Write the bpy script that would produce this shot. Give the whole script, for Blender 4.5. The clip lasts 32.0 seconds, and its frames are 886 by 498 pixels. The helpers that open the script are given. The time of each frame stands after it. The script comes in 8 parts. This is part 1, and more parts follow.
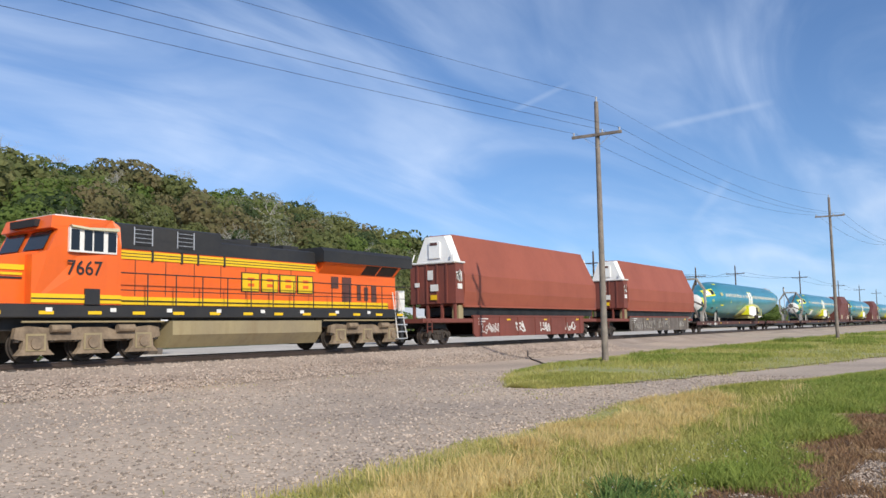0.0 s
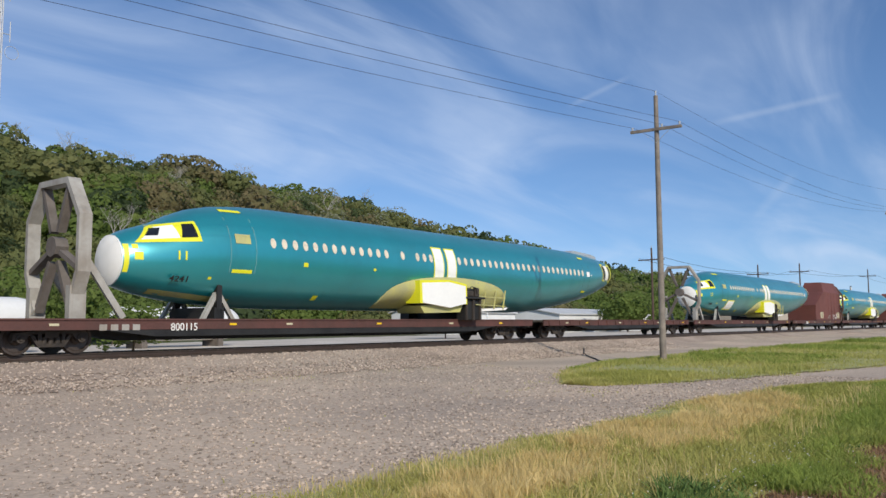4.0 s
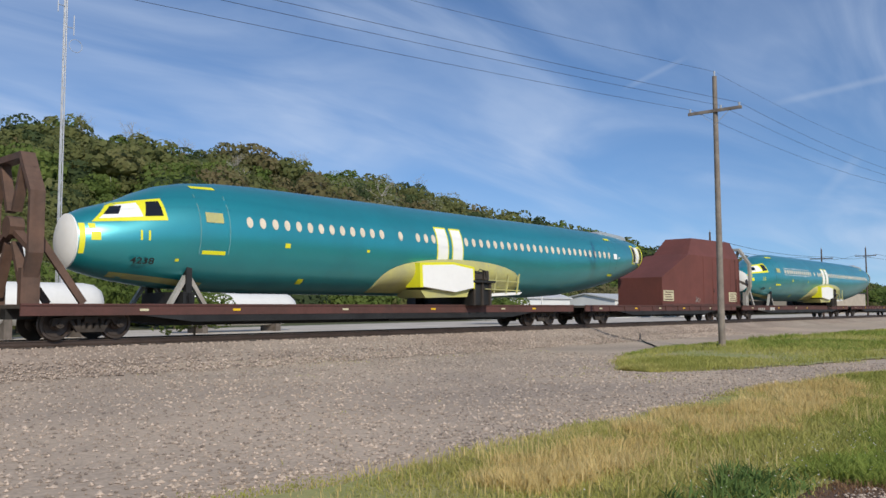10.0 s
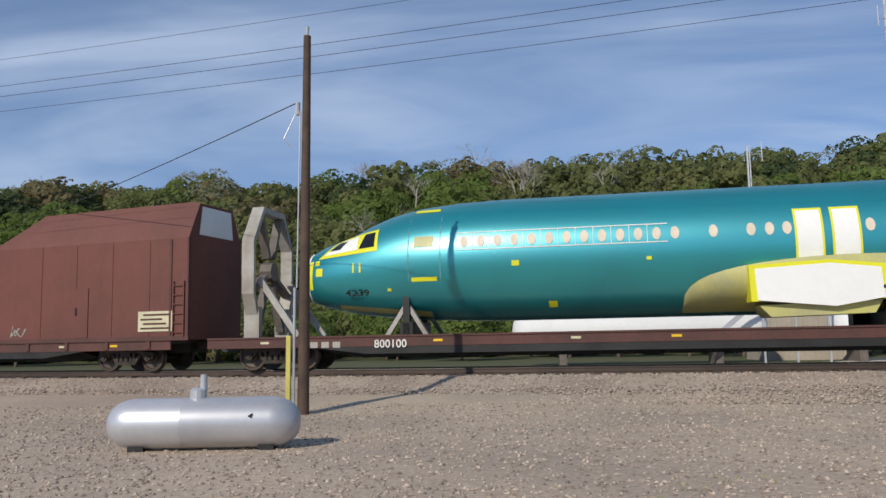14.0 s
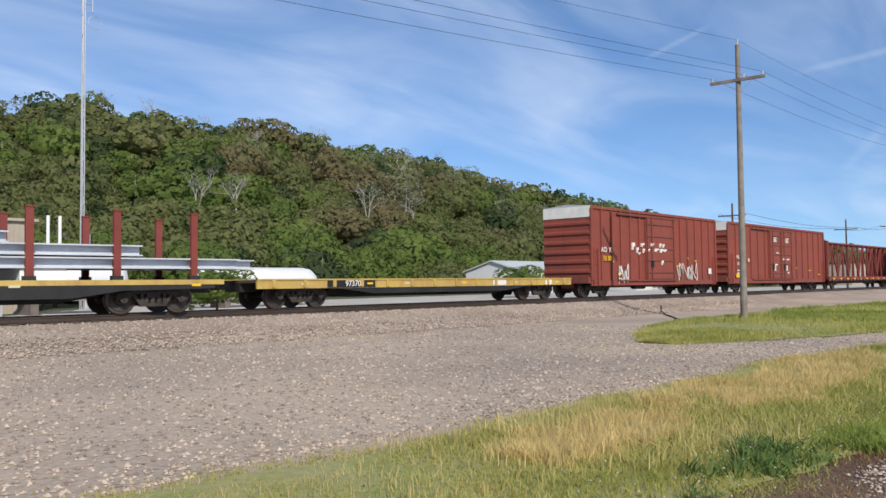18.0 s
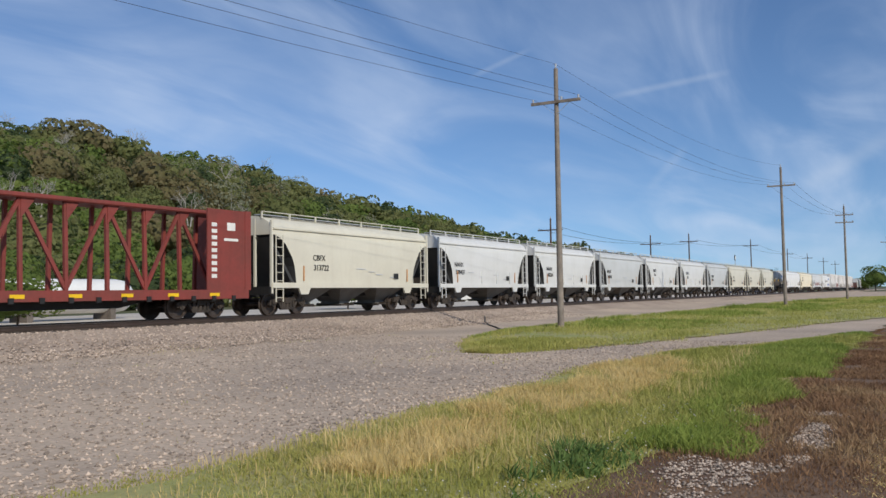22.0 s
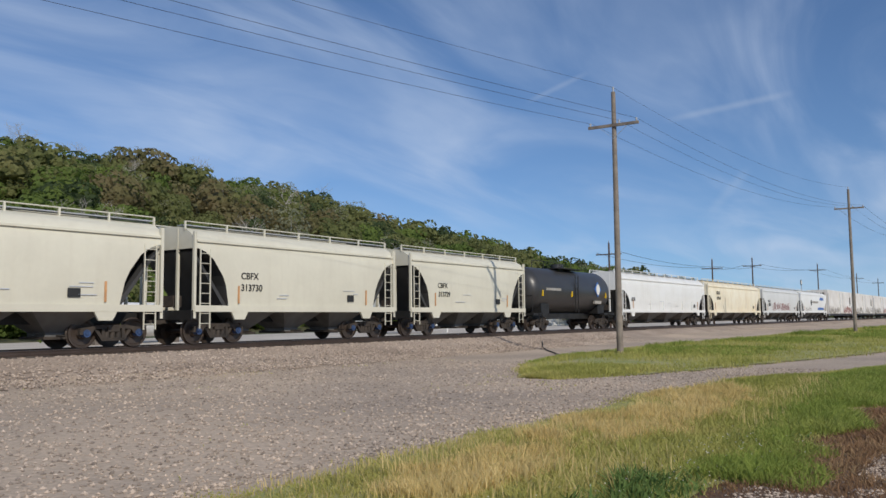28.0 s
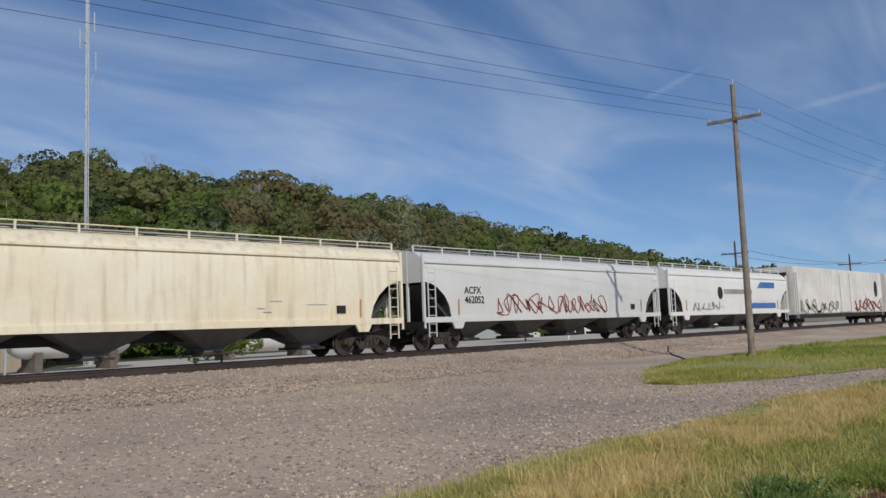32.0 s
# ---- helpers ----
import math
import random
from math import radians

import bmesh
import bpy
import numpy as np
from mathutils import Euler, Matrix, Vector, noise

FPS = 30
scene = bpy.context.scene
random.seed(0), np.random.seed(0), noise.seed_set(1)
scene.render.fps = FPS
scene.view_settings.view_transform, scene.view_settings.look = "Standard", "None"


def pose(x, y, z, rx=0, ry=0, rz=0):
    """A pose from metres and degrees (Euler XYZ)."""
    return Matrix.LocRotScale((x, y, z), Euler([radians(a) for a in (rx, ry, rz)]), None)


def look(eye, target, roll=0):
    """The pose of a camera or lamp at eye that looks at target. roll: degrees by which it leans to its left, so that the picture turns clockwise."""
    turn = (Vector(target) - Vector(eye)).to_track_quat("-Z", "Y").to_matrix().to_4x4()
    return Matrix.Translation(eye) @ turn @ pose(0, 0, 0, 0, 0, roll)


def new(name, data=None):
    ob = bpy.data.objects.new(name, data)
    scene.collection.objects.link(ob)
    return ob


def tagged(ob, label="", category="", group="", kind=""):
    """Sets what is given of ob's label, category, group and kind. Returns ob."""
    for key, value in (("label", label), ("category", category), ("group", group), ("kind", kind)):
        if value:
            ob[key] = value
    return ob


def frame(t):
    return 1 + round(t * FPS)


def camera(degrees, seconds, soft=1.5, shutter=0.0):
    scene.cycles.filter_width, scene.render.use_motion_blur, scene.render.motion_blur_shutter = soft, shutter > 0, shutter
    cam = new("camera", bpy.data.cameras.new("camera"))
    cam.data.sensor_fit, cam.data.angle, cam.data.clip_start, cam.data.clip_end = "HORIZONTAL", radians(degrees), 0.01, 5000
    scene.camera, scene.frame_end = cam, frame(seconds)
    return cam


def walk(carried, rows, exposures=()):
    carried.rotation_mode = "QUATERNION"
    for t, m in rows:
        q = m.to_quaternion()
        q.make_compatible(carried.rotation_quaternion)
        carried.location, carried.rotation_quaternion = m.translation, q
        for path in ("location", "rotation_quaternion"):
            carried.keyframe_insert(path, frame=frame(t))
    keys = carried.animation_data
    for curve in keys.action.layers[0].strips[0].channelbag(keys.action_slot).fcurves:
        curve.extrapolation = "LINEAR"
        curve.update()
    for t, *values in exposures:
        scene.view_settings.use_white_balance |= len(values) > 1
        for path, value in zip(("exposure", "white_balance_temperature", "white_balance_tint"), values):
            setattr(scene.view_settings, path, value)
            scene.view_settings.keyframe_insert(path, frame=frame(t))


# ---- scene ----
cam = camera(57.13, 32.0)
# seconds, yaw, pitch, roll of the hand-held camera, which stands beside the road
TURNS = [(0, -56.24, 5.58, 1.03), (0.5, -55.57, 5.19, 1.14), (1, -54.36, 5.15, 0.92), (1.5, -54.53, 5.08, 0.64), (2, -54.75, 5.17, -0.10),
         (2.5, -53.67, 5.75, 0.33), (3, -53.35, 5.62, 0.02), (3.5, -52.69, 5.85, 0.22), (4, -52.37, 5.30, 0.33), (4.5, -51.65, 5.60, 0.13),
         (6.5, -50.88, 4.94, 0.0), (7, -50.52, 5.12, 0.05), (7.5, -49.91, 5.18, 0.38), (8, -49.47, 4.76, 0.27), (8.5, -49.17, 4.29, 0.10),
         (9, -49.47, 4.51, 0.05), (9.5, -49.10, 4.49, 0.27), (10, -48.57, 4.30, 0.28), (10.5, -48.06, 4.56, 0.38), (11, -47.50, 4.58, 0.41),
         (11.5, -47.13, 4.51, 0.94), (12, -46.62, 4.70, 1.38), (12.5, -42.94, 4.90, 1.84), (12.7, -38.39, 5.29, 2.22), (13, -31.48, 5.20, 2.40),
         (13.3, -20.27, 6.18, 2.26), (13.5, -11.95, 6.94, 2.55), (13.7, -3.55, 6.3, 1.9), (14, 6.62, 6.5, 1.05), (14.5, 21.0, 5.5, 0.25),
         (15.35, 32.5, 3.6, 0.5), (16.1, 26.0, 2.4, 0.9), (16.5, 14.33, 2.05, 1.16), (17, -5.43, 3.32, 0.57), (17.3, -19.62, 1.9, 1.22), (17.5, -27.46, 2.18, 1.63),
         (17.8, -39.33, 2.51, 0.75), (18, -47.15, 2.46, 0.63), (18.2, -53.66, 2.66, 0.51), (18.5, -59.59, 2.48, 0.45), (19, -64.32, 2.77, 0.66),
         (19.5, -63.36, 2.85, 1.12), (20, -62.35, 3.62, 1.57), (20.5, -61.53, 3.64, 1.13), (21, -60.85, 3.32, 1.21), (21.5, -59.86, 2.92, 0.71),
         (22, -59.20, 3.13, 0.81), (22.5, -58.89, 3.19, 1.14), (23, -58.87, 3.15, 1.76), (23.5, -58.10, 3.32, 1.81), (24, -57.51, 3.38, 1.06),
         (24.5, -56.25, 3.70, 0.85), (25, -56.81, 3.65, 0.65), (25.5, -56.26, 3.85, 0.80), (27.5, -55.05, 5.21, 0.77), (28, -55.21, 4.90, 0.58),
         (28.5, -54.62, 4.56, 0.67), (29, -55.05, 3.50, 1.07), (29.5, -54.97, 3.65, 1.21), (30, -55.36, 3.93, 2.53), (30.5, -53.46, 4.83, 2.57),
         (31, -51.87, 5.08, 2.56), (31.5, -50.07, 5.07, 2.85), (32, -46.81, 5.70, 2.19)]
EYE = (0.0, 0.0, 0.8)
EXPOSURES = [(0, 0.32), (2, 0.38), (3, 0.22), (4, 0.07), (7, 0.02), (9, -0.02), (12, -0.05), (13.5, -0.12), (14.5, -0.12), (16.5, -0.06), (17.5, 0.17), (19, 0.24), (20, 0.2), (21, 0.1), (22, -0.06), (24, -0.16), (28, -0.16), (31, -0.26), (32, -0.34)]
walk(cam, [(t, pose(*EYE, 90 + p, r, y)) for t, y, p, r in TURNS], EXPOSURES)

# ---- light ----
SUN = Vector((-0.46, -0.88, 0.62)).normalized()      # towards the sun: behind the camera's left shoulder
world = bpy.data.worlds.new("sky")
scene.world = world
world.use_nodes = True
wn, wl = world.node_tree.nodes, world.node_tree.links
bg = wn["Background"]
sky = wn.new("ShaderNodeTexSky")
sky.sky_type = "NISHITA"
sky.sun_disc = False
sky.sun_elevation = math.asin(SUN.z)
sky.sun_rotation = math.atan2(SUN.x, SUN.y)
lift = wn.new("ShaderNodeVectorMath"); lift.operation = "ADD"; lift.inputs[1].default_value = (0, 0, 0.065)      # clear dry air down to the horizon
wco = wn.new("ShaderNodeTexCoord"); wl.new(wco.outputs["Generated"], lift.inputs[0]); wl.new(lift.outputs[0], sky.inputs["Vector"])
sky.air_density, sky.dust_density, sky.ozone_density = 1.0, 0.25, 3.0
# thin cirrus streaks
wc = wn.new("ShaderNodeTexCoord")
flat = wn.new("ShaderNodeVectorMath"); flat.operation = "DIVIDE"
sep = wn.new("ShaderNodeSeparateXYZ"); wl.new(wc.outputs["Generated"], sep.inputs[0])
zz = wn.new("ShaderNodeMath"); zz.operation = "ADD"; zz.inputs[1].default_value = 0.18; wl.new(sep.outputs[2], zz.inputs[0])
com = wn.new("ShaderNodeCombineXYZ")
for i in range(3):
    wl.new(zz.outputs[0], com.inputs[i])
wl.new(wc.outputs["Generated"], flat.inputs[0]); wl.new(com.outputs[0], flat.inputs[1])
mp = wn.new("ShaderNodeMapping"); mp.inputs["Rotation"].default_value = (0, 0, 0.75); mp.inputs["Scale"].default_value = (0.6, 1.5, 0.4)
wl.new(flat.outputs[0], mp.inputs[0])
n1 = wn.new("ShaderNodeTexNoise"); n1.inputs["Scale"].default_value = 1.25; n1.inputs["Detail"].default_value = 7; n1.inputs["Roughness"].default_value = 0.5; n1.inputs["Distortion"].default_value = 1.1
wl.new(mp.outputs[0], n1.inputs[0])
n2 = wn.new("ShaderNodeTexNoise"); n2.inputs["Scale"].default_value = 0.9; n2.inputs["Detail"].default_value = 3
wl.new(flat.outputs[0], n2.inputs[0])
# fine combed streaks inside the veil
mp2 = wn.new("ShaderNodeMapping"); mp2.inputs["Rotation"].default_value = (0, 0, 1.0); mp2.inputs["Scale"].default_value = (0.8, 2.3, 0.5)
wl.new(flat.outputs[0], mp2.inputs[0])
n3 = wn.new("ShaderNodeTexNoise"); n3.inputs["Scale"].default_value = 2.2; n3.inputs["Detail"].default_value = 8; n3.inputs["Roughness"].default_value = 0.55; n3.inputs["Distortion"].default_value = 0.9
wl.new(mp2.outputs[0], n3.inputs[0])
r1 = wn.new("ShaderNodeMapRange"); r1.interpolation_type = "SMOOTHSTEP"; r1.inputs[1].default_value, r1.inputs[2].default_value = 0.35, 0.74
wl.new(n1.outputs[0], r1.inputs[0])
r2 = wn.new("ShaderNodeMapRange"); r2.inputs[1].default_value, r2.inputs[2].default_value, r2.inputs[3].default_value, r2.inputs[4].default_value = 0.32, 0.62, 0.25, 1.0
wl.new(n2.outputs[0], r2.inputs[0])
r3 = wn.new("ShaderNodeMapRange"); r3.inputs[1].default_value, r3.inputs[2].default_value, r3.inputs[3].default_value, r3.inputs[4].default_value = 0.3, 0.72, 0.42, 0.75
wl.new(n3.outputs[0], r3.inputs[0])
mul = wn.new("ShaderNodeMath"); mul.operation = "MULTIPLY"; wl.new(r1.outputs[0], mul.inputs[0]); wl.new(r2.outputs[0], mul.inputs[1])
rmp = wn.new("ShaderNodeMath"); rmp.operation = "MULTIPLY"; wl.new(mul.outputs[0], rmp.inputs[0]); wl.new(r3.outputs[0], rmp.inputs[1])
mixc = wn.new("ShaderNodeMix"); mixc.data_type = "RGBA"
tint = wn.new("ShaderNodeMix"); tint.data_type = "RGBA"; tint.blend_type = "MULTIPLY"; tint.inputs[0].default_value = 1.0
tint.inputs[7].default_value = (0.86, 1.0, 1.18, 1)          # clear autumn blue
wl.new(sky.outputs[0], tint.inputs[6])
wl.new(rmp.outputs[0], mixc.inputs[0]); wl.new(tint.outputs[2], mixc.inputs[6]); mixc.inputs[7].default_value = (6.2, 7.3, 9.2, 1)
veil = mixc.outputs[2]
# a broad thin veil over the bend of the track
un = wn.new("ShaderNodeVectorMath"); un.operation = "DOT_PRODUCT"; un.inputs[1].default_value = Vector((-0.3, 0.94, 0.26)).normalized(); wl.new(wc.outputs["Generated"], un.inputs[0])
vr = wn.new("ShaderNodeMapRange"); vr.interpolation_type = "SMOOTHSTEP"; vr.inputs[1].default_value, vr.inputs[2].default_value, vr.inputs[4].default_value = 0.7, 1.0, 0.62
wl.new(un.outputs["Value"], vr.inputs[0])
vm = wn.new("ShaderNodeMath"); vm.operation = "MULTIPLY"; wl.new(vr.outputs[0], vm.inputs[0]); wl.new(n1.outputs[0], vm.inputs[1])
vx = wn.new("ShaderNodeMix"); vx.data_type = "RGBA"; vx.inputs[7].default_value = (5.4, 6.7, 9.0, 1)
wl.new(vm.outputs[0], vx.inputs[0]); wl.new(veil, vx.inputs[6])
veil = vx.outputs[2]
# soft contrails: great arcs between two directions
for ca, cb, cw, cs in (((0.922, 0.311, 0.23), (0.951, 0.19, 0.246), 0.006, 0.13), ((0.987, 0.114, 0.114), (0.986, 0.024, 0.163), 0.015, 0.13),
                       ((0.849, 0.459, 0.26), (0.872, 0.398, 0.287), 0.005, 0.11), ((0.952, 0.279, 0.122), (0.957, 0.238, 0.166), 0.009, 0.08)):
    ca, cb = Vector(ca).normalized(), Vector(cb).normalized()
    mid, across = (ca + cb).normalized(), ca.cross(cb).normalized()
    half = ca.angle(cb) / 2
    unit = wn.new("ShaderNodeVectorMath"); unit.operation = "NORMALIZE"; wl.new(wc.outputs["Generated"], unit.inputs[0])
    d1 = wn.new("ShaderNodeVectorMath"); d1.operation = "DOT_PRODUCT"; d1.inputs[1].default_value = across; wl.new(unit.outputs[0], d1.inputs[0])
    ab = wn.new("ShaderNodeMath"); ab.operation = "ABSOLUTE"; wl.new(d1.outputs["Value"], ab.inputs[0])
    m1 = wn.new("ShaderNodeMapRange"); m1.interpolation_type = "SMOOTHSTEP"; m1.inputs[2].default_value, m1.inputs[3].default_value, m1.inputs[4].default_value = cw, cs, 0.0
    wl.new(ab.outputs[0], m1.inputs[0])
    d2 = wn.new("ShaderNodeVectorMath"); d2.operation = "DOT_PRODUCT"; d2.inputs[1].default_value = mid; wl.new(unit.outputs[0], d2.inputs[0])
    m2 = wn.new("ShaderNodeMapRange"); m2.interpolation_type = "SMOOTHSTEP"; m2.inputs[1].default_value, m2.inputs[2].default_value = math.cos(half * 1.25), math.cos(half * 0.5)
    wl.new(d2.outputs["Value"], m2.inputs[0])
    mm_ = wn.new("ShaderNodeMath"); mm_.operation = "MULTIPLY"; wl.new(m1.outputs[0], mm_.inputs[0]); wl.new(m2.outputs[0], mm_.inputs[1])
    mc = wn.new("ShaderNodeMix"); mc.data_type = "RGBA"; mc.inputs[7].default_value = (7.6, 8.2, 9.0, 1)
    wl.new(mm_.outputs[0], mc.inputs[0]); wl.new(veil, mc.inputs[6])
    veil = mc.outputs[2]
wl.new(veil, bg.inputs[0])
bg.inputs[1].default_value = 0.099
sun = new("sun", bpy.data.lights.new("sun", "SUN"))
sun.data.energy, sun.data.angle, sun.data.color = 3.6, radians(0.55), (1.0, 0.93, 0.82)
sun.matrix_world = look((0, 0, 60), Vector((0, 0, 60)) - SUN)

# ---- materials ----
def mat(name, col, rough=0.6, metal=0.0, var=0.18, size=0.6, fine=14.0, bump=0.15, col2=None, streak=0.0, sheen=0.0, per=0.0):
    """A surface of base colour col with patches of col2, fine grain, and streaks running down."""
    m = bpy.data.materials.new(name)
    m.use_nodes = True
    nt, ln = m.node_tree.nodes, m.node_tree.links
    b = nt["Principled BSDF"]
    b.inputs["Roughness"].default_value, b.inputs["Metallic"].default_value = rough, metal
    tc = nt.new("ShaderNodeTexCoord")
    a = nt.new("ShaderNodeTexNoise"); a.inputs["Scale"].default_value = size; a.inputs["Detail"].default_value = 6; a.inputs["Roughness"].default_value = 0.6
    f = nt.new("ShaderNodeTexNoise"); f.inputs["Scale"].default_value = fine; f.inputs["Detail"].default_value = 4
    ln.new(tc.outputs["Object"], a.inputs[0]); ln.new(tc.outputs["Object"], f.inputs[0])
    c2 = col2 or tuple(c * (1 - var * 1.6) for c in col)
    r = nt.new("ShaderNodeMapRange"); r.inputs[1].default_value, r.inputs[2].default_value = 0.38, 0.66
    ln.new(a.outputs[0], r.inputs[0])
    mx = nt.new("ShaderNodeMix"); mx.data_type = "RGBA"
    mx.inputs[6].default_value, mx.inputs[7].default_value = (*col, 1), (*c2, 1)
    ln.new(r.outputs[0], mx.inputs[0])
    out = mx.outputs[2]
    if streak:
        mpn = nt.new("ShaderNodeMapping"); mpn.inputs["Scale"].default_value = (2.6, 2.6, 0.22)
        s = nt.new("ShaderNodeTexNoise"); s.inputs["Scale"].default_value = 1.6; s.inputs["Detail"].default_value = 5
        ln.new(tc.outputs["Object"], mpn.inputs[0]); ln.new(mpn.outputs[0], s.inputs[0])
        r2 = nt.new("ShaderNodeMapRange"); r2.inputs[1].default_value, r2.inputs[2].default_value, r2.inputs[4].default_value = 0.5, 0.75, streak
        ln.new(s.outputs[0], r2.inputs[0])
        mx2 = nt.new("ShaderNodeMix"); mx2.data_type = "RGBA"; mx2.inputs[7].default_value = (col[0] * 0.45 + 0.02, col[1] * 0.36 + 0.012, col[2] * 0.3 + 0.008, 1)
        ln.new(r2.outputs[0], mx2.inputs[0]); ln.new(out, mx2.inputs[6])
        out = mx2.outputs[2]
    gv = nt.new("ShaderNodeMapRange"); gv.inputs[3].default_value, gv.inputs[4].default_value = 1 - var, 1 + var
    ln.new(f.outputs[0], gv.inputs[0])
    mm = nt.new("ShaderNodeVectorMath"); mm.operation = "SCALE"
    ln.new(out, mm.inputs[0]); ln.new(gv.outputs[0], mm.inputs["Scale"])
    last = mm.outputs[0]
    if per:
        geo = nt.new("ShaderNodeNewGeometry")
        pr = nt.new("ShaderNodeMapRange"); pr.inputs[3].default_value, pr.inputs[4].default_value = 1 - per, 1 + per
        ln.new(geo.outputs["Random Per Island"], pr.inputs[0])
        m3 = nt.new("ShaderNodeVectorMath"); m3.operation = "SCALE"
        ln.new(last, m3.inputs[0]); ln.new(pr.outputs[0], m3.inputs["Scale"])
        last = m3.outputs[0]
    ln.new(last, b.inputs["Base Color"])
    rr = nt.new("ShaderNodeMapRange"); rr.inputs[3].default_value, rr.inputs[4].default_value = max(0.02, rough - 0.12), min(1, rough + 0.12)
    ln.new(a.outputs[0], rr.inputs[0]); ln.new(rr.outputs[0], b.inputs["Roughness"])
    if bump:
        bp = nt.new("ShaderNodeBump"); bp.inputs["Strength"].default_value, bp.inputs["Distance"].default_value = bump, 0.02
        ln.new(f.outputs[0], bp.inputs["Height"]); ln.new(bp.outputs[0], b.inputs["Normal"])
    return m


def leafmat(name, cols, rough=0.75, thin=0.3, grain=0.13):
    """Foliage: every clump its own tone out of cols."""
    m = bpy.data.materials.new(name)
    m.use_nodes = True
    nt, ln = m.node_tree.nodes, m.node_tree.links
    b = nt["Principled BSDF"]
    b.inputs["Roughness"].default_value = rough
    b.inputs["Specular IOR Level"].default_value = 0.2
    geo = nt.new("ShaderNodeNewGeometry")
    tc = nt.new("ShaderNodeTexCoord")
    a = nt.new("ShaderNodeTexNoise"); a.inputs["Scale"].default_value = grain; a.inputs["Detail"].default_value = 3
    ln.new(tc.outputs["Object"], a.inputs[0])
    ad = nt.new("ShaderNodeMath"); ad.operation = "MULTIPLY_ADD"; ad.inputs[1].default_value = 0.35
    ln.new(geo.outputs["Random Per Island"], ad.inputs[0])
    sc = nt.new("ShaderNodeMapRange"); sc.inputs[1].default_value, sc.inputs[2].default_value, sc.inputs[4].default_value = 0.3, 0.7, 0.65
    ln.new(a.outputs[0], sc.inputs[0]); ln.new(sc.outputs[0], ad.inputs[2])
    ramp = nt.new("ShaderNodeValToRGB")
    el = ramp.color_ramp.elements
    while len(el) < len(cols):
        el.new(0.5)
    for i, c in enumerate(cols):
        el[i].position, el[i].color = i / (len(cols) - 1), (*c, 1)
    ln.new(ad.outputs[0], ramp.inputs[0])
    fn = nt.new("ShaderNodeTexNoise"); fn.inputs["Scale"].default_value = 4.5; fn.inputs["Detail"].default_value = 3
    ln.new(tc.outputs["Object"], fn.inputs[0])
    fr = nt.new("ShaderNodeMapRange"); fr.inputs[1].default_value, fr.inputs[2].default_value, fr.inputs[3].default_value, fr.inputs[4].default_value = 0.3, 0.7, 0.84, 1.18
    ln.new(fn.outputs[0], fr.inputs[0])
    mo = nt.new("ShaderNodeVectorMath"); mo.operation = "SCALE"; ln.new(ramp.outputs[0], mo.inputs[0]); ln.new(fr.outputs[0], mo.inputs["Scale"])
    ln.new(mo.outputs[0], b.inputs["Base Color"])
    tr = nt.new("ShaderNodeBsdfTranslucent"); ln.new(mo.outputs[0], tr.inputs[0])
    ms = nt.new("ShaderNodeMixShader"); ms.inputs[0].default_value = thin
    ln.new(b.outputs[0], ms.inputs[1]); ln.new(tr.outputs[0], ms.inputs[2]); ln.new(ms.outputs[0], nt["Material Output"].inputs[0])
    return m


M_TEAL = mat("teal_primer", (0.003, 0.37, 0.41), 0.37, 0.62, 0.05, 0.5, 20, 0.01, (0.003, 0.31, 0.35))
M_YG = mat("yellow_green_primer", (0.5, 0.47, 0.15), 0.45, 0, 0.1, 0.9, 12, 0.03, (0.38, 0.36, 0.18))
M_YELLOW = mat("yellow_tape", (0.75, 0.72, 0.02), 0.5, 0, 0.05, 1, 10, 0)
M_SEAM = mat("grey_green_sealant", (0.12, 0.3, 0.31), 0.5, 0, 0.15, 1, 12, 0)
M_COVER = mat("white_cover", (0.85, 0.84, 0.8), 0.6, 0, 0.04, 0.6, 6, 0.05)
M_WINDOW = mat("window_cover", (0.72, 0.62, 0.48), 0.6, 0, 0.08, 3, 20, 0)
M_GLASS = mat("dark_glass", (0.012, 0.014, 0.018), 0.08, 0, 0.1, 1, 10, 0)
M_BLACK = mat("black_steel", (0.022, 0.021, 0.02), 0.6, 0.1, 0.3, 1.2, 12, 0.1)
M_TANK = mat("black_tank_paint", (0.03, 0.031, 0.034), 0.38, 0, 0.2, 0.5, 10, 0.03, (0.045, 0.043, 0.042), 0.4)
M_TRUCK = mat("grimy_cast_steel", (0.06, 0.046, 0.035), 0.8, 0.1, 0.3, 2.5, 20, 0.2, (0.03, 0.024, 0.02))
M_WHEEL = mat("rolled_wheel_steel", (0.1, 0.075, 0.06), 0.5, 0.6, 0.2, 2, 20, 0.1)
M_CAP = mat("blue_bearing_cap", (0.05, 0.09, 0.2), 0.5, 0.2, 0.2, 3, 20, 0)
M_RUST = mat("oxide_red_steel", (0.19, 0.05, 0.034), 0.7, 0, 0.12, 0.5, 9, 0.06, (0.15, 0.045, 0.032), 0.35)
M_HOOD = mat("brown_red_cover", (0.155, 0.046, 0.032), 0.65, 0, 0.12, 0.35, 7, 0.05, (0.115, 0.037, 0.027), 0.3)
M_HOOD2 = mat("salmon_red_cover", (0.31, 0.082, 0.044), 0.62, 0, 0.08, 0.3, 7, 0.04, (0.26, 0.07, 0.04), 0.16)
M_DECK = mat("rusty_flatcar_paint", (0.105, 0.04, 0.032), 0.75, 0, 0.2, 0.8, 10, 0.1, (0.075, 0.035, 0.028), 0.4)
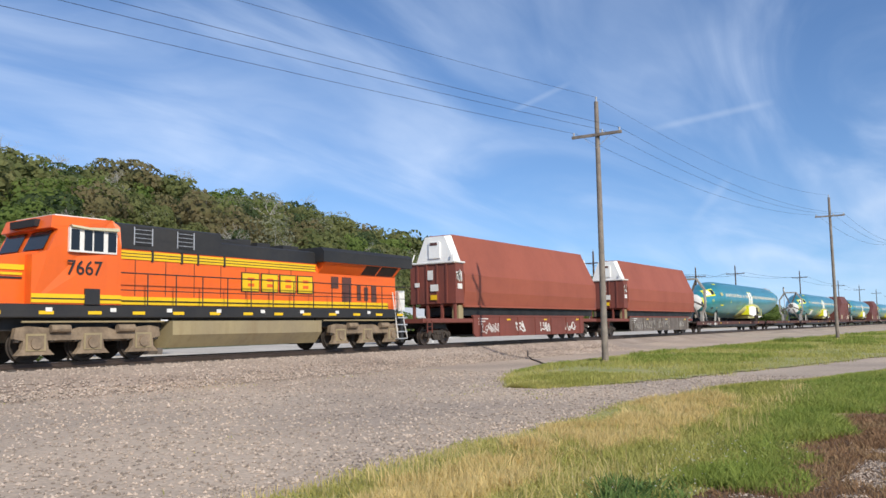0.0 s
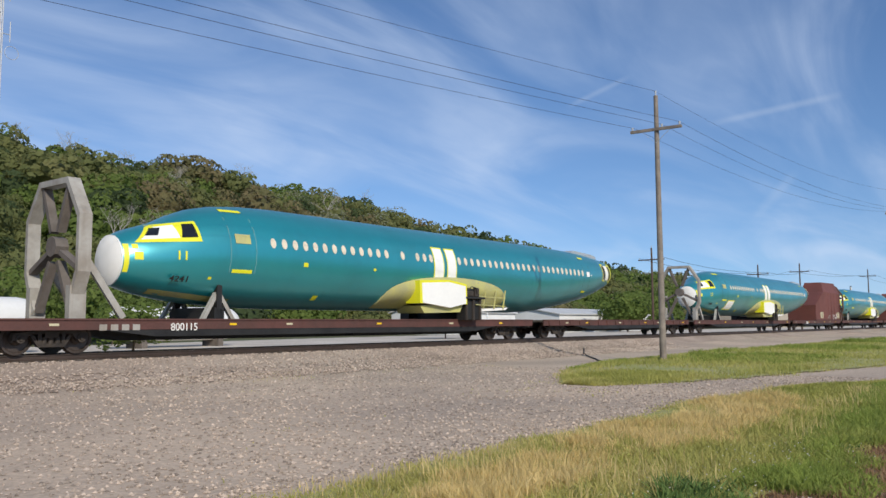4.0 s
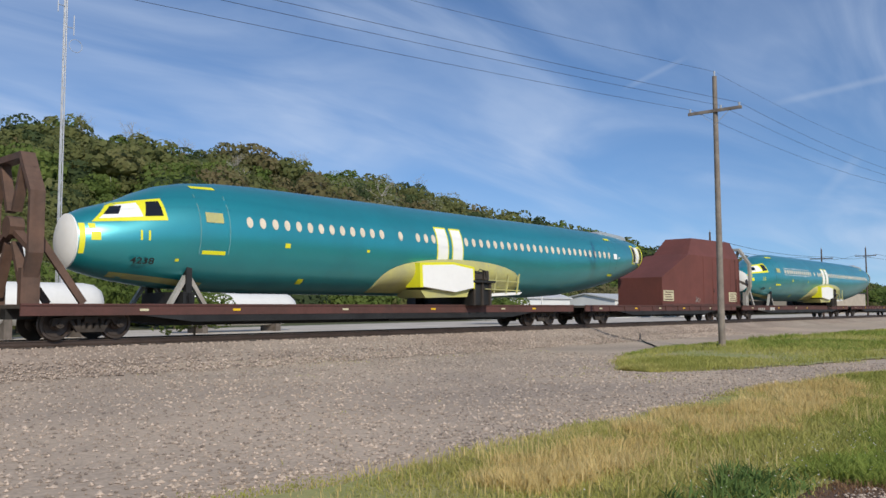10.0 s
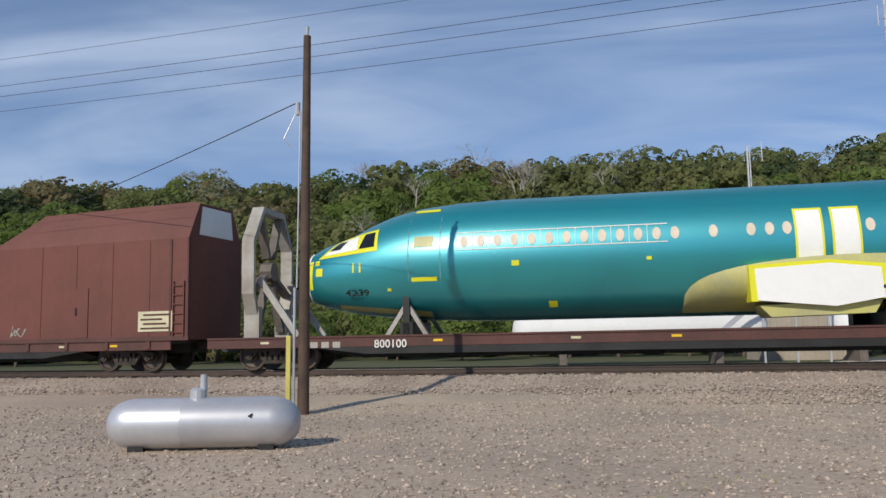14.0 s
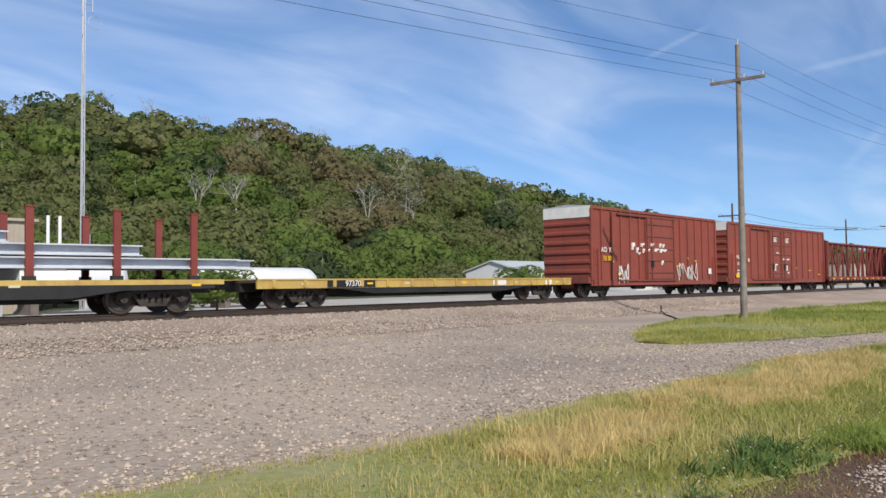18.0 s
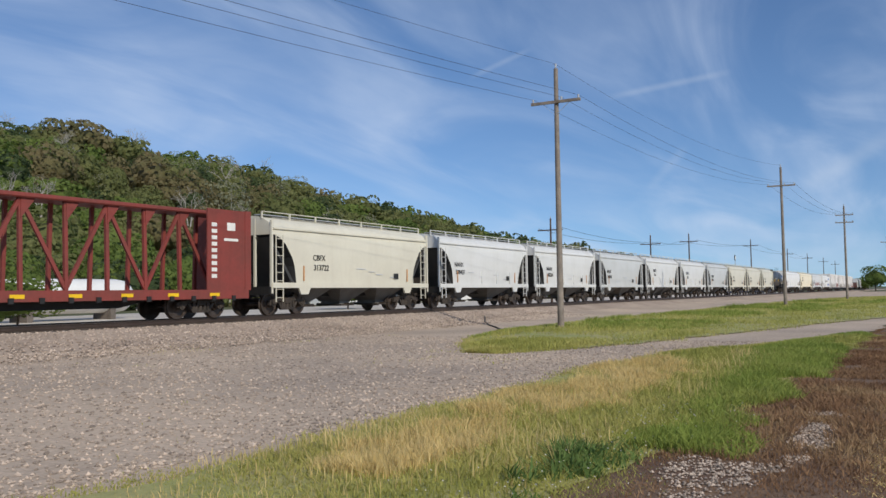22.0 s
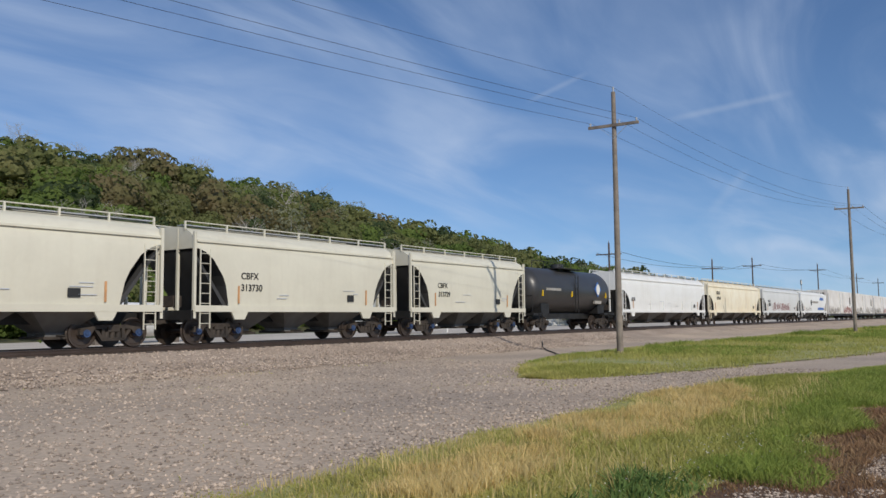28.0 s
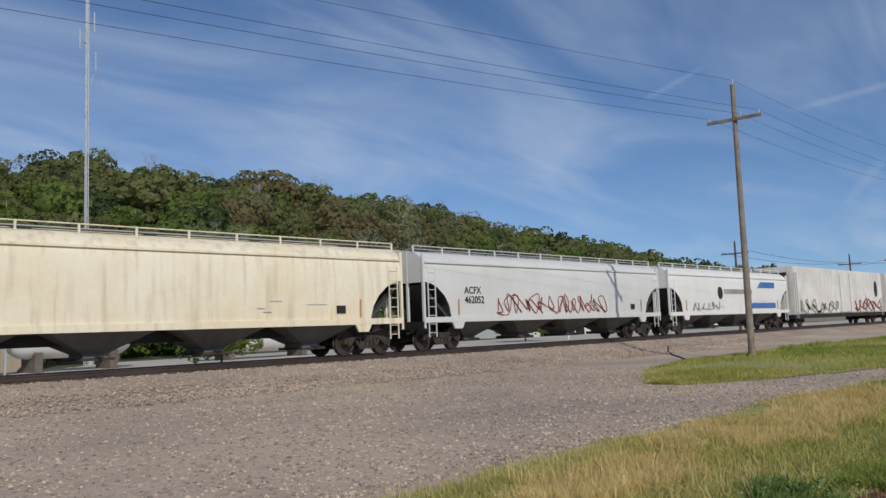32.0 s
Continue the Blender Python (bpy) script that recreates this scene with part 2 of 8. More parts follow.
M_BOXRED = mat("mineral_red_boxcar", (0.25, 0.053, 0.033), 0.68, 0, 0.14, 0.5, 8, 0.05, (0.2, 0.05, 0.034), 0.45)
M_CBRED = mat("centerbeam_red", (0.22, 0.04, 0.03), 0.65, 0, 0.15, 0.8, 9, 0.06, (0.16, 0.04, 0.03), 0.3)
M_YFLAT = mat("faded_yellow_flatcar", (0.5, 0.345, 0.085), 0.65, 0, 0.18, 0.8, 10, 0.08, (0.4, 0.26, 0.08), 0.4)
M_STAKE = mat("red_stake", (0.2, 0.035, 0.025), 0.7, 0, 0.15, 1, 9, 0.05)
M_WHITE = mat("white_hopper_paint", (0.64, 0.64, 0.62), 0.45, 0, 0.04, 0.4, 6, 0.02, (0.58, 0.58, 0.55), 0.07)
M_WHITE2 = mat("fresh_white_hopper_paint", (0.76, 0.755, 0.73), 0.45, 0, 0.04, 0.4, 6, 0.02, (0.7, 0.69, 0.65), 0.1)
M_GREYW = mat("light_grey_hopper_paint", (0.54, 0.55, 0.54), 0.45, 0, 0.04, 0.4, 6, 0.02, (0.48, 0.49, 0.47), 0.08)
M_CREAM = mat("cream_hopper_paint", (0.63, 0.6, 0.49), 0.45, 0, 0.04, 0.4, 6, 0.02, (0.57, 0.54, 0.44), 0.08)
M_RUSTCREAM = mat("rust_streaked_cream", (0.8, 0.74, 0.58), 0.55, 0, 0.07, 0.45, 6, 0.03, (0.74, 0.64, 0.45), 0.45)
M_REEFER = mat("reefer_white", (0.76, 0.74, 0.7), 0.5, 0, 0.06, 0.5, 6, 0.02, (0.62, 0.58, 0.52), 0.5)
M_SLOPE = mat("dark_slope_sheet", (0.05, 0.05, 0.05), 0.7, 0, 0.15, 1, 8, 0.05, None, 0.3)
M_BAY = mat("grey_bay_sheet", (0.16, 0.155, 0.145), 0.7, 0, 0.2, 1, 8, 0.1, None, 0.3)
M_ORANGE = mat("orange_enamel", (0.78, 0.13, 0.012), 0.35, 0, 0.05, 0.4, 6, 0.02, (0.68, 0.12, 0.02), 0.12)
M_LYEL = mat("yellow_stripe", (0.8, 0.5, 0.01), 0.4, 0, 0.06, 0.5, 6, 0.02)
M_LBLACK = mat("engine_roof_black", (0.018, 0.018, 0.019), 0.6, 0, 0.25, 0.6, 8, 0.04, (0.03, 0.028, 0.026))
M_FUEL = mat("dusty_fuel_tank", (0.33, 0.265, 0.14), 0.7, 0, 0.15, 0.5, 8, 0.05, (0.25, 0.2, 0.12), 0.35)
M_SAND = mat("dusty_tan_truck", (0.27, 0.2, 0.13), 0.8, 0, 0.25, 1.6, 14, 0.15, (0.13, 0.095, 0.065))
M_GALV = mat("galvanised_steel", (0.5, 0.51, 0.52), 0.45, 0.35, 0.08, 1.2, 10, 0.03, (0.42, 0.43, 0.45))
M_BEAM = mat("grey_steel_beams", (0.56, 0.58, 0.62), 0.5, 0.1, 0.1, 0.7, 8, 0.03, (0.44, 0.46, 0.5))
M_SHIELD = mat("weathered_grey_shield", (0.4, 0.38, 0.34), 0.65, 0.1, 0.15, 0.8, 8, 0.06, (0.28, 0.25, 0.21), 0.35)
M_FRAME = mat("grimy_shaded_frame", (0.17, 0.145, 0.125), 0.7, 0.1, 0.2, 0.9, 8, 0.08, (0.1, 0.085, 0.07), 0.35)
M_ORSTRIP = mat("faded_orange_tape", (0.55, 0.28, 0.12), 0.6, 0, 0.15, 2, 12, 0)
M_INK = mat("dark_lettering", (0.02, 0.02, 0.02), 0.6, 0, 0.1, 1, 10, 0)
M_CHALK = mat("white_lettering", (0.75, 0.73, 0.68), 0.6, 0, 0.1, 2, 12, 0)
M_REDINK = mat("faded_red_paint", (0.3, 0.05, 0.04), 0.6, 0, 0.2, 2, 12, 0)
M_BLUE = mat("blue_paint", (0.06, 0.16, 0.42), 0.5, 0, 0.1, 1, 10, 0)
M_TAG = mat("cream_placard", (0.6, 0.55, 0.36), 0.6, 0, 0.1, 2, 12, 0)
M_WOOD = mat("weathered_pole", (0.26, 0.22, 0.18), 0.85, 0, 0.2, 2.0, 30, 0.3, (0.16, 0.135, 0.115), 0.5)
M_WOODD = mat("creosote_pole", (0.1, 0.062, 0.042), 0.85, 0, 0.2, 2.0, 30, 0.3, (0.06, 0.04, 0.03), 0.4)
M_WIRE = mat("line_wire", (0.04, 0.04, 0.045), 0.6, 0.3, 0.1, 1, 8, 0)
M_RAIL = mat("rail_steel", (0.1, 0.07, 0.055), 0.5, 0.5, 0.2, 0.7, 10, 0.05)
M_RAILTOP = mat("polished_railhead", (0.45, 0.44, 0.43), 0.25, 0.9, 0.1, 0.7, 10, 0)
M_TIE = mat("creosote_tie", (0.06, 0.047, 0.038), 0.9, 0, 0.3, 2, 20, 0.3, (0.1, 0.085, 0.07))
M_BALLAST = mat("ballast_stone", (0.42, 0.335, 0.265), 0.95, 0, 0.45, 0.35, 9, 0.9, (0.29, 0.225, 0.175))
M_GRAVEL = mat("pinkish_gravel", (0.5, 0.39, 0.288), 0.95, 0, 0.5, 0.16, 16, 1.0, (0.36, 0.285, 0.22))
M_LANE = mat("pale_lane_gravel", (0.56, 0.51, 0.44), 0.95, 0, 0.4, 0.3, 10, 0.6, (0.44, 0.39, 0.33))
M_STONE = mat("loose_stone", (0.4, 0.317, 0.245), 0.95, 0, 0.12, 0.25, 14, 0.2, (0.32, 0.262, 0.215), 0, 0, 0.5)
M_SOIL = mat("grassy_soil", (0.27, 0.29, 0.09), 0.95, 0, 0.35, 0.9, 14, 0.8, (0.38, 0.33, 0.15))
M_DIRT = mat("brown_dry_weeds", (0.115, 0.064, 0.037), 0.95, 0, 0.5, 0.9, 18, 1.0, (0.18, 0.115, 0.07))
M_FIELD = mat("far_field", (0.08, 0.09, 0.032), 0.95, 0, 0.35, 0.05, 2, 0.5, (0.1, 0.095, 0.042))
M_ROAD = mat("concrete_road", (0.64, 0.55, 0.43), 0.9, 0, 0.12, 0.3, 20, 0.15, (0.54, 0.46, 0.36))
M_PROPANE = mat("silver_tank_paint", (0.58, 0.58, 0.6), 0.38, 0.45, 0.08, 1.2, 10, 0.02, (0.46, 0.46, 0.48))
M_WALLW = mat("white_siding", (0.72, 0.72, 0.7), 0.6, 0, 0.06, 0.3, 6, 0.05)
M_ROOFW = mat("pale_metal_roof", (0.62, 0.62, 0.6), 0.5, 0.1, 0.08, 0.3, 6, 0.05)
M_BEIGE = mat("beige_panel", (0.42, 0.36, 0.28), 0.7, 0, 0.1, 0.6, 8, 0.05)
M_BARK = mat("bark", (0.13, 0.1, 0.075), 0.9, 0, 0.3, 1.5, 20, 0.4)
M_PALEBARK = mat("pale_dead_bark", (0.42, 0.39, 0.34), 0.85, 0, 0.2, 1.5, 20, 0.2)
M_LEAF = leafmat("olive_autumn_leaves", [(0.12, 0.142, 0.052), (0.16, 0.182, 0.066), (0.2, 0.212, 0.08), (0.24, 0.232, 0.098)], 0.75, 0.5)
M_LEAFG = leafmat("green_leaves", [(0.09, 0.135, 0.035), (0.13, 0.185, 0.045), (0.17, 0.225, 0.056), (0.21, 0.26, 0.07)], 0.75, 0.5)
M_LEAFD = leafmat("dark_green_leaves", [(0.055, 0.08, 0.036), (0.075, 0.106, 0.044), (0.1, 0.136, 0.054)], 0.75, 0.5)
M_LEAFB = leafmat("brown_autumn_leaves", [(0.16, 0.16, 0.072), (0.19, 0.178, 0.08), (0.225, 0.185, 0.094), (0.235, 0.205, 0.11)], 0.75, 0.5)
M_LEAFP = leafmat("pale_thin_leaves", [(0.21, 0.225, 0.13), (0.27, 0.275, 0.17), (0.33, 0.315, 0.21)], 0.75, 0.5)
M_GRASS = leafmat("meadow_grass", [(0.25, 0.27, 0.065), (0.36, 0.36, 0.095), (0.47, 0.44, 0.14), (0.57, 0.48, 0.2)], 0.75, 0.45, 0.5)
M_GRASSG = leafmat("green_grass", [(0.18, 0.25, 0.05), (0.27, 0.33, 0.07), (0.38, 0.4, 0.11)], 0.75, 0.45, 0.5)
M_SHRUB = leafmat("dark_weed_leaves", [(0.09, 0.15, 0.045), (0.13, 0.2, 0.055), (0.18, 0.25, 0.075)], 0.75, 0.4, 0.5)
M_STRAW = leafmat("straw_grass", [(0.56, 0.43, 0.17), (0.68, 0.53, 0.23), (0.78, 0.63, 0.32)], 0.75, 0.45, 0.5)
M_DRYW = leafmat("brown_weeds", [(0.13, 0.07, 0.04), (0.21, 0.115, 0.062), (0.3, 0.185, 0.1), (0.42, 0.3, 0.16)], 0.75, 0.3, 0.6)
for _m, _s in ((M_TEAL, 1.0), (M_PROPANE, 0.7)):
    _m.node_tree.nodes["Principled BSDF"].inputs["Specular IOR Level"].default_value = _s

_b = M_TEAL.node_tree.nodes["Principled BSDF"]
_b.inputs["Coat Weight"].default_value, _b.inputs["Coat Roughness"].default_value, _b.inputs["Coat IOR"].default_value = 0.9, 0.32, 1.8

# ---- mesh helpers ----
class MB:
    """Collects boxes, tubes and lofts into one mesh."""
    def __init__(self):
        self.v, self.f = [], []

    def add(self, vs, fs):
        n = len(self.v)
        self.v += [tuple(p) for p in vs]
        self.f += [tuple(i + n for i in f) for f in fs]
        return self

    def box(self, x0, x1, y0, y1, z0, z1, c=0.0):
        """A box, its long edges along x chamfered by c."""
        if c:
            return self.prism_x([(y0 + c, z0), (y1 - c, z0), (y1, z0 + c), (y1, z1 - c), (y1 - c, z1), (y0 + c, z1), (y0, z1 - c), (y0, z0 + c)], x0, x1)
        return self.add([(x, y, z) for x in (x0, x1) for y in (y0, y1) for z in (z0, z1)],
                        [(0, 1, 3, 2), (4, 6, 7, 5), (0, 4, 5, 1), (2, 3, 7, 6), (0, 2, 6, 4), (1, 5, 7, 3)])

    def prism_x(self, prof, x0, x1):
        return self.loft([[(x, y, z) for y, z in prof] for x in (x0, x1)])

    def prism_y(self, prof, y0, y1):
        return self.loft([[(x, y, z) for x, z in prof] for y in (y0, y1)])

    def loft(self, rings, caps=True, closed=True):
        n = len(rings[0])
        vs = [p for r in rings for p in r]
        fs = []
        for k in range(len(rings) - 1):
            for i in range(n if closed else n - 1):
                j = (i + 1) % n
                fs.append((k * n + i, k * n + j, (k + 1) * n + j, (k + 1) * n + i))
        if caps and closed:
            fs += [tuple(range(n))[::-1], tuple(range((len(rings) - 1) * n, len(rings) * n))]
        return self.add(vs, fs)

    def tube(self, a, b, r, n=8, r2=None):
        a, b = Vector(a), Vector(b)
        d = (b - a).normalized()
        u = d.orthogonal().normalized()
        w = d.cross(u)
        rings = [[tuple(p + rr * (math.cos(k * math.tau / n) * u + math.sin(k * math.tau / n) * w)) for k in range(n)] for p, rr in ((a, r), (b, r if r2 is None else r2))]
        return self.loft(rings)

    def bar(self, a, b, w, h):
        """A square bar from a to b, w across and h high."""
        a, b = Vector(a), Vector(b)
        d = (b - a).normalized()
        u = Vector((-d.y, d.x, 0)) if abs(d.z) < 0.95 else Vector((1, 0, 0))
        u.normalize()
        q = d.cross(u)
        return self.loft([[tuple(p + sx * u * w / 2 + sz * q * h / 2) for sx, sz in ((-1, -1), (1, -1), (1, 1), (-1, 1))] for p in (a, b)])

    def ellipse_y(self, cx, cz, rx, rz, y, n=10, t=0.02):
        """A flat oval plate facing the near side."""
        p = [(cx + rx * math.cos(k * math.tau / n), cz + rz * math.sin(k * math.tau / n)) for k in range(n)]
        return self.prism_y(p, y - t, y + t)

    def mesh(self, name, material=None, smooth=False):
        me = bpy.data.meshes.new(name)
        me.from_pydata(self.v, [], self.f)
        me.update()
        b = bmesh.new(); b.from_mesh(me)
        bmesh.ops.recalc_face_normals(b, faces=b.faces)
        b.to_mesh(me); b.free()
        if smooth:
            me.polygons.foreach_set("use_smooth", [True] * len(me.polygons))
            me.set_sharp_from_angle(angle=radians(38))
        if material:
            me.materials.append(material)
        return me


def part(name, mb, material, parent=None, label="", smooth=False):
    ob = new(name, mb.mesh(name, material, smooth) if isinstance(mb, MB) else mb)
    if parent:
        ob.parent = parent
    return tagged(ob, label)


def thing(name, label, category, group=""):
    return tagged(new(name), label, category, group)


def structure(name, mb, material, label="", smooth=False):
    return tagged(part(name, mb, material, None, label, smooth), kind="structure")


def text_mesh(body, size, material, depth=0.006):
    cu = bpy.data.curves.new("lettering", "FONT")
    cu.body, cu.size, cu.extrude, cu.align_x = body, size, depth, "CENTER"
    cu.resolution_u, cu.offset = 3, size * 0.008
    ob = bpy.data.objects.new("lettering", cu)
    scene.collection.objects.link(ob)
    me = bpy.data.meshes.new_from_object(ob.evaluated_get(bpy.context.evaluated_depsgraph_get()))
    me.materials.clear(); me.materials.append(material)
    bpy.data.objects.remove(ob); bpy.data.curves.remove(cu)
    return me


def letters(body, size, material, parent, x, y, z, stretch=1.0, name="lettering", tilt=0):
    """Writing on the near side (towards -y) of a car."""
    ob = new(name, text_mesh(body, size, material))
    ob.parent = parent
    ob.matrix_basis = pose(x, y, z, 90 + tilt) @ Matrix.Diagonal((stretch, 1, 1, 1))
    return ob


def scribble(mb, x, z, w, h, y, seed, n=9, th=0.05):
    """Spray-paint loops on a near side."""
    rnd = random.Random(seed)
    key = []
    for k in range(n):
        key += [(x + w * (k + rnd.uniform(-0.1, 1.1)) / n, z + h * q) for q in (rnd.uniform(0, 0.25), rnd.uniform(0.7, 1), rnd.uniform(0.4, 0.9), rnd.uniform(0, 0.4), rnd.uniform(0.1, 1))]
    key = [key[0]] + key + [key[-1]]
    pts = []
    for k in range(1, len(key) - 2):
        p0, p1, p2, p3 = key[k - 1:k + 3]
        for q in range(5):
            t = q / 5
            pts.append(tuple(0.5 * (2 * b + (c - a) * t + (2 * a - 5 * b + 4 * c - d) * t * t + (3 * b - a - 3 * c + d) * t ** 3) for a, b, c, d in zip(p0, p1, p2, p3)))
    m = len(pts) - 1
    rings = []
    for k, (a, c) in enumerate(pts):
        b, d = pts[min(k + 1, m)], pts[max(k - 1, 0)]
        tx, tz = b[0] - d[0], b[1] - d[1]
        l = math.hypot(tx, tz) or 1
        ox, oz = -tz / l * th / 2, tx / l * th / 2
        rings.append([(a - ox, y - 0.006, c - oz), (a + ox, y - 0.006, c + oz), (a + ox, y, c + oz), (a - ox, y, c - oz)])
    return mb.loft(rings)


# ---- the track's line: straight to the right, a bend away on the left ----
D0 = 24.2
def heading(p):
    if p > 18:
        return 0.0
    if p > -47:
        return (18 - p) / 180
    return max(0.0, 65 / 180 - (-47 - p) / 180)

_p = np.arange(-900.0, 2600.0, 0.5)
_h = np.array([heading(q) for q in _p])
_i0 = int(np.argmin(abs(_p - 25)))
_x = np.concatenate([[0], np.cumsum(np.cos(_h[:-1]) * 0.5)]); _x += 25 - _x[_i0]
_y = np.concatenate([[0], np.cumsum(-np.sin(_h[:-1]) * 0.5)]); _y += D0 - _y[_i0]

def on_track(p, side=0.0, z=0.0):
    """The place p metres along the track (x where it is straight), side metres beyond its centre line."""
    a = heading(p)
    return Vector((float(np.interp(p, _p, _x)) + side * math.sin(a), float(np.interp(p, _p, _y)) + side * math.cos(a), z))

def gone(t):
    """How far the train has run by t seconds."""
    return 16.7 * t + 0.0235 * t * t - 0.8 * math.exp(-((t - 15) / 1.25) ** 2)

def noise2(x, y, s=1.0, k=0.0):
    return noise.noise(Vector((x * s, y * s, k)))

# ---- ground ----
def ground_z(x, y):
    """The yard is nearly level, and rises a little to the track and away along it."""
    z = -0.82 + 0.2 * min(1, max(0, (y - 18.5) / 3)) + 0.15 * min(1, max(0, (x - 25) / 60))
    return z

def track_y(x):
    return float(np.interp(x, _x, _y))

HILL_FOOT = 74.0
CREST_X = [-500, -300, -193, -174, -141, -110, -58, 0, 128, 155, 185, 221, 264, 298, 387, 560, 900]
CREST_H = [6, 10, 20, 26, 29, 31, 30, 32, 32.5, 33, 28, 27, 25.5, 21.5, 20, 13, 5]
def hill_z(x, y):
    foot = HILL_FOOT + 8 * noise2(x, 0, 0.02, 3) 
    d = y - foot
    if d <= 0:
        return 0.0
    up = min(1.0, d / 95.0)
    crest = float(np.interp(x, CREST_X, CREST_H))
    h = crest * (up * up * (3 - 2 * up)) * (1 + 0.05 * noise2(x, y, 0.012, 7))
    return h + 1.2 * noise2(x, y, 0.05, 1) * up

def build_ground():
    xs = np.unique(np.concatenate([np.arange(-14, 40, 0.8), np.arange(-120, 160, 6.0), np.arange(-700, 1000, 60.0), [-4000, -2000, -1200, 1500, 2500, 4000]]))
    ys = np.unique(np.concatenate([np.arange(-8, 30, 0.8), np.arange(30, 74, 5.0), np.arange(74, 240, 8.0), np.arange(240, 700, 60.0), [-4000, -1500, -500, -200, -80, -40, -20, 1200, 2500, 4000]]))
    mb = MB()
    vs, fs = [], []
    for y in ys:
        for x in xs:
            z = ground_z(x, y) + hill_z(x, y)
            vs.append((x, y, z))
    n = len(xs)
    for j in range(len(ys) - 1):
        for i in range(n - 1):
            fs.append((j * n + i, j * n + i + 1, (j + 1) * n + i + 1, (j + 1) * n + i))
    mb.add(vs, fs)
    return tagged(part("ground", mb, M_FIELD, None, "wide level ground of thin grass and earth rising to a wooded hill", True), kind="structure")

def patch(name, outline, lift, material, label, step=0.6, rough=0.5, rows=9):
    """A flat patch with an uneven edge, draped on the ground: outline(x) gives its two edges in y."""
    x0, x1 = outline[0][0], outline[-1][0]
    ox = [o[0] for o in outline]
    mb = MB()
    xs = np.arange(x0, x1 + step / 2, step)
    vs, fs = [], []
    for x in xs:
        a = float(np.interp(x, ox, [o[1] for o in outline])) + rough * noise2(x, 0, 0.9, lift * 50)
        b = float(np.interp(x, ox, [o[2] for o in outline])) + rough * noise2(x, 9, 0.9, lift * 70)
        for k in range(rows):
            y = a + (b - a) * k / (rows - 1)
            vs.append((x, y, ground_z(x, y) + lift + 0.012 * noise2(x, y, 0.7, 5)))
    for i in range(len(xs) - 1):
        for k in range(rows - 1):
            fs.append((i * rows + k, (i + 1) * rows + k, (i + 1) * rows + k + 1, i * rows + k + 1))
    mb.add(vs, fs)
    return structure(name, mb, material, label, True)

build_ground()
YARD = [(x, float(np.interp(x, [-120, 20, 30, 60, 140, 320], [2.4, 2.4, 1.9, 0.3, -1, -2])), track_y(x) - 3.2) for x in range(-120, 321, 4)]
patch("far_lane", [(-60, 46, 52), (-20, 34, 42), (15, 28.6, 44), (26, 28.2, 57), (60, 28.2, 60), (120, 28.2, 59), (300, 28.2, 57)], 0.03, M_LANE, "pale gravel lane beyond the track", 1.0, 0.8)
patch("gravel_yard", YARD, 0.03, M_GRAVEL, "broad yard of pale pinkish gravel beside the track", 0.8, 0.3, 31)
ISLAND = [(19.0, 10.2, 10.6), (21, 8.6, 11.8), (24, 7.6, 13.4), (30, 6.2, 15.2), (40, 3.8, 15.8), (52, 0.2, 15.5), (80, -0.9, 14), (125, -1.8, 12), (150, -1.9, 2)]
BAND = [(-13, 4.6, 6.2), (-9, 4.4, 6.6), (-4, 3.6, 6.4), (0, 3.2, 6.2), (4, 2.6, 5.9), (8, 2.3, 5.7), (16, 2.1, 5.9), (21, 1.9, 5.6), (25, 1.8, 4.0), (29, 1.7, 2.3), (30, 1.7, 1.9)]
DIRT = [(-14, -0.05, 4.7), (-4, -0.05, 3.7), (4, -0.05, 2.8), (10, -0.05, 2.35), (26, -0.2, 2.0), (31, -0.3, 1.6), (44, -0.5, 0.4)]
patch("grass_island", ISLAND, 0.06, M_SOIL, "island of rough grass round the utility poles", 0.7, 0.5)
patch("grass_verge", BAND, 0.06, M_SOIL, "band of tall mixed grass along the gravel", 0.5, 0.4)
patch("dirt_verge", DIRT, 0.05, M_DIRT, "strip of brown dry weeds and earth beside the road", 0.5, 0.15)

# concrete road in slabs
road = structure("road", MB().box(-200, 400, -7.0, -4.0, -1.2, -0.78), M_ROAD, "pale concrete road")
def road_slabs():
    for i in range(34):
        x = -30 + i * 5.0
        y0 = -0.02 - 0.0135 * max(0, x)
        part("slab", MB().add([(x + 0.02, -3.98, -1.1), (x + 4.98, -3.98, -1.1), (x + 4.98, y0 - 0.0135 * 5, -1.1), (x + 0.02, y0, -1.1),
                               (x + 0.02, -3.98, -0.772 + ground_z(x, 0) + 0.8), (x + 4.98, -3.98, -0.772 + ground_z(x + 5, 0) + 0.8), (x + 4.98, y0 - 0.0135 * 5, -0.772 + ground_z(x + 5, 0) + 0.8), (x + 0.02, y0, -0.772 + ground_z(x, 0) + 0.8)],
                              [(0, 1, 2, 3), (4, 5, 6, 7), (0, 1, 5, 4), (1, 2, 6, 5), (2, 3, 7, 6), (3, 0, 4, 7)]), M_ROAD, road)
road_slabs()

# ---- the railway ----
def ribbon(name, prof, p0, p1, step, material, label, smooth=False):
    mb = MB()
    ps = []
    p = p0
    while p <= p1:
        ps.append(p)
        p += step if -60 < p < 60 else step * 4
    mb.loft([[tuple(on_track(q, s, z)) for s, z in prof] for q in ps])
    return structure(name, mb, material, label, smooth)

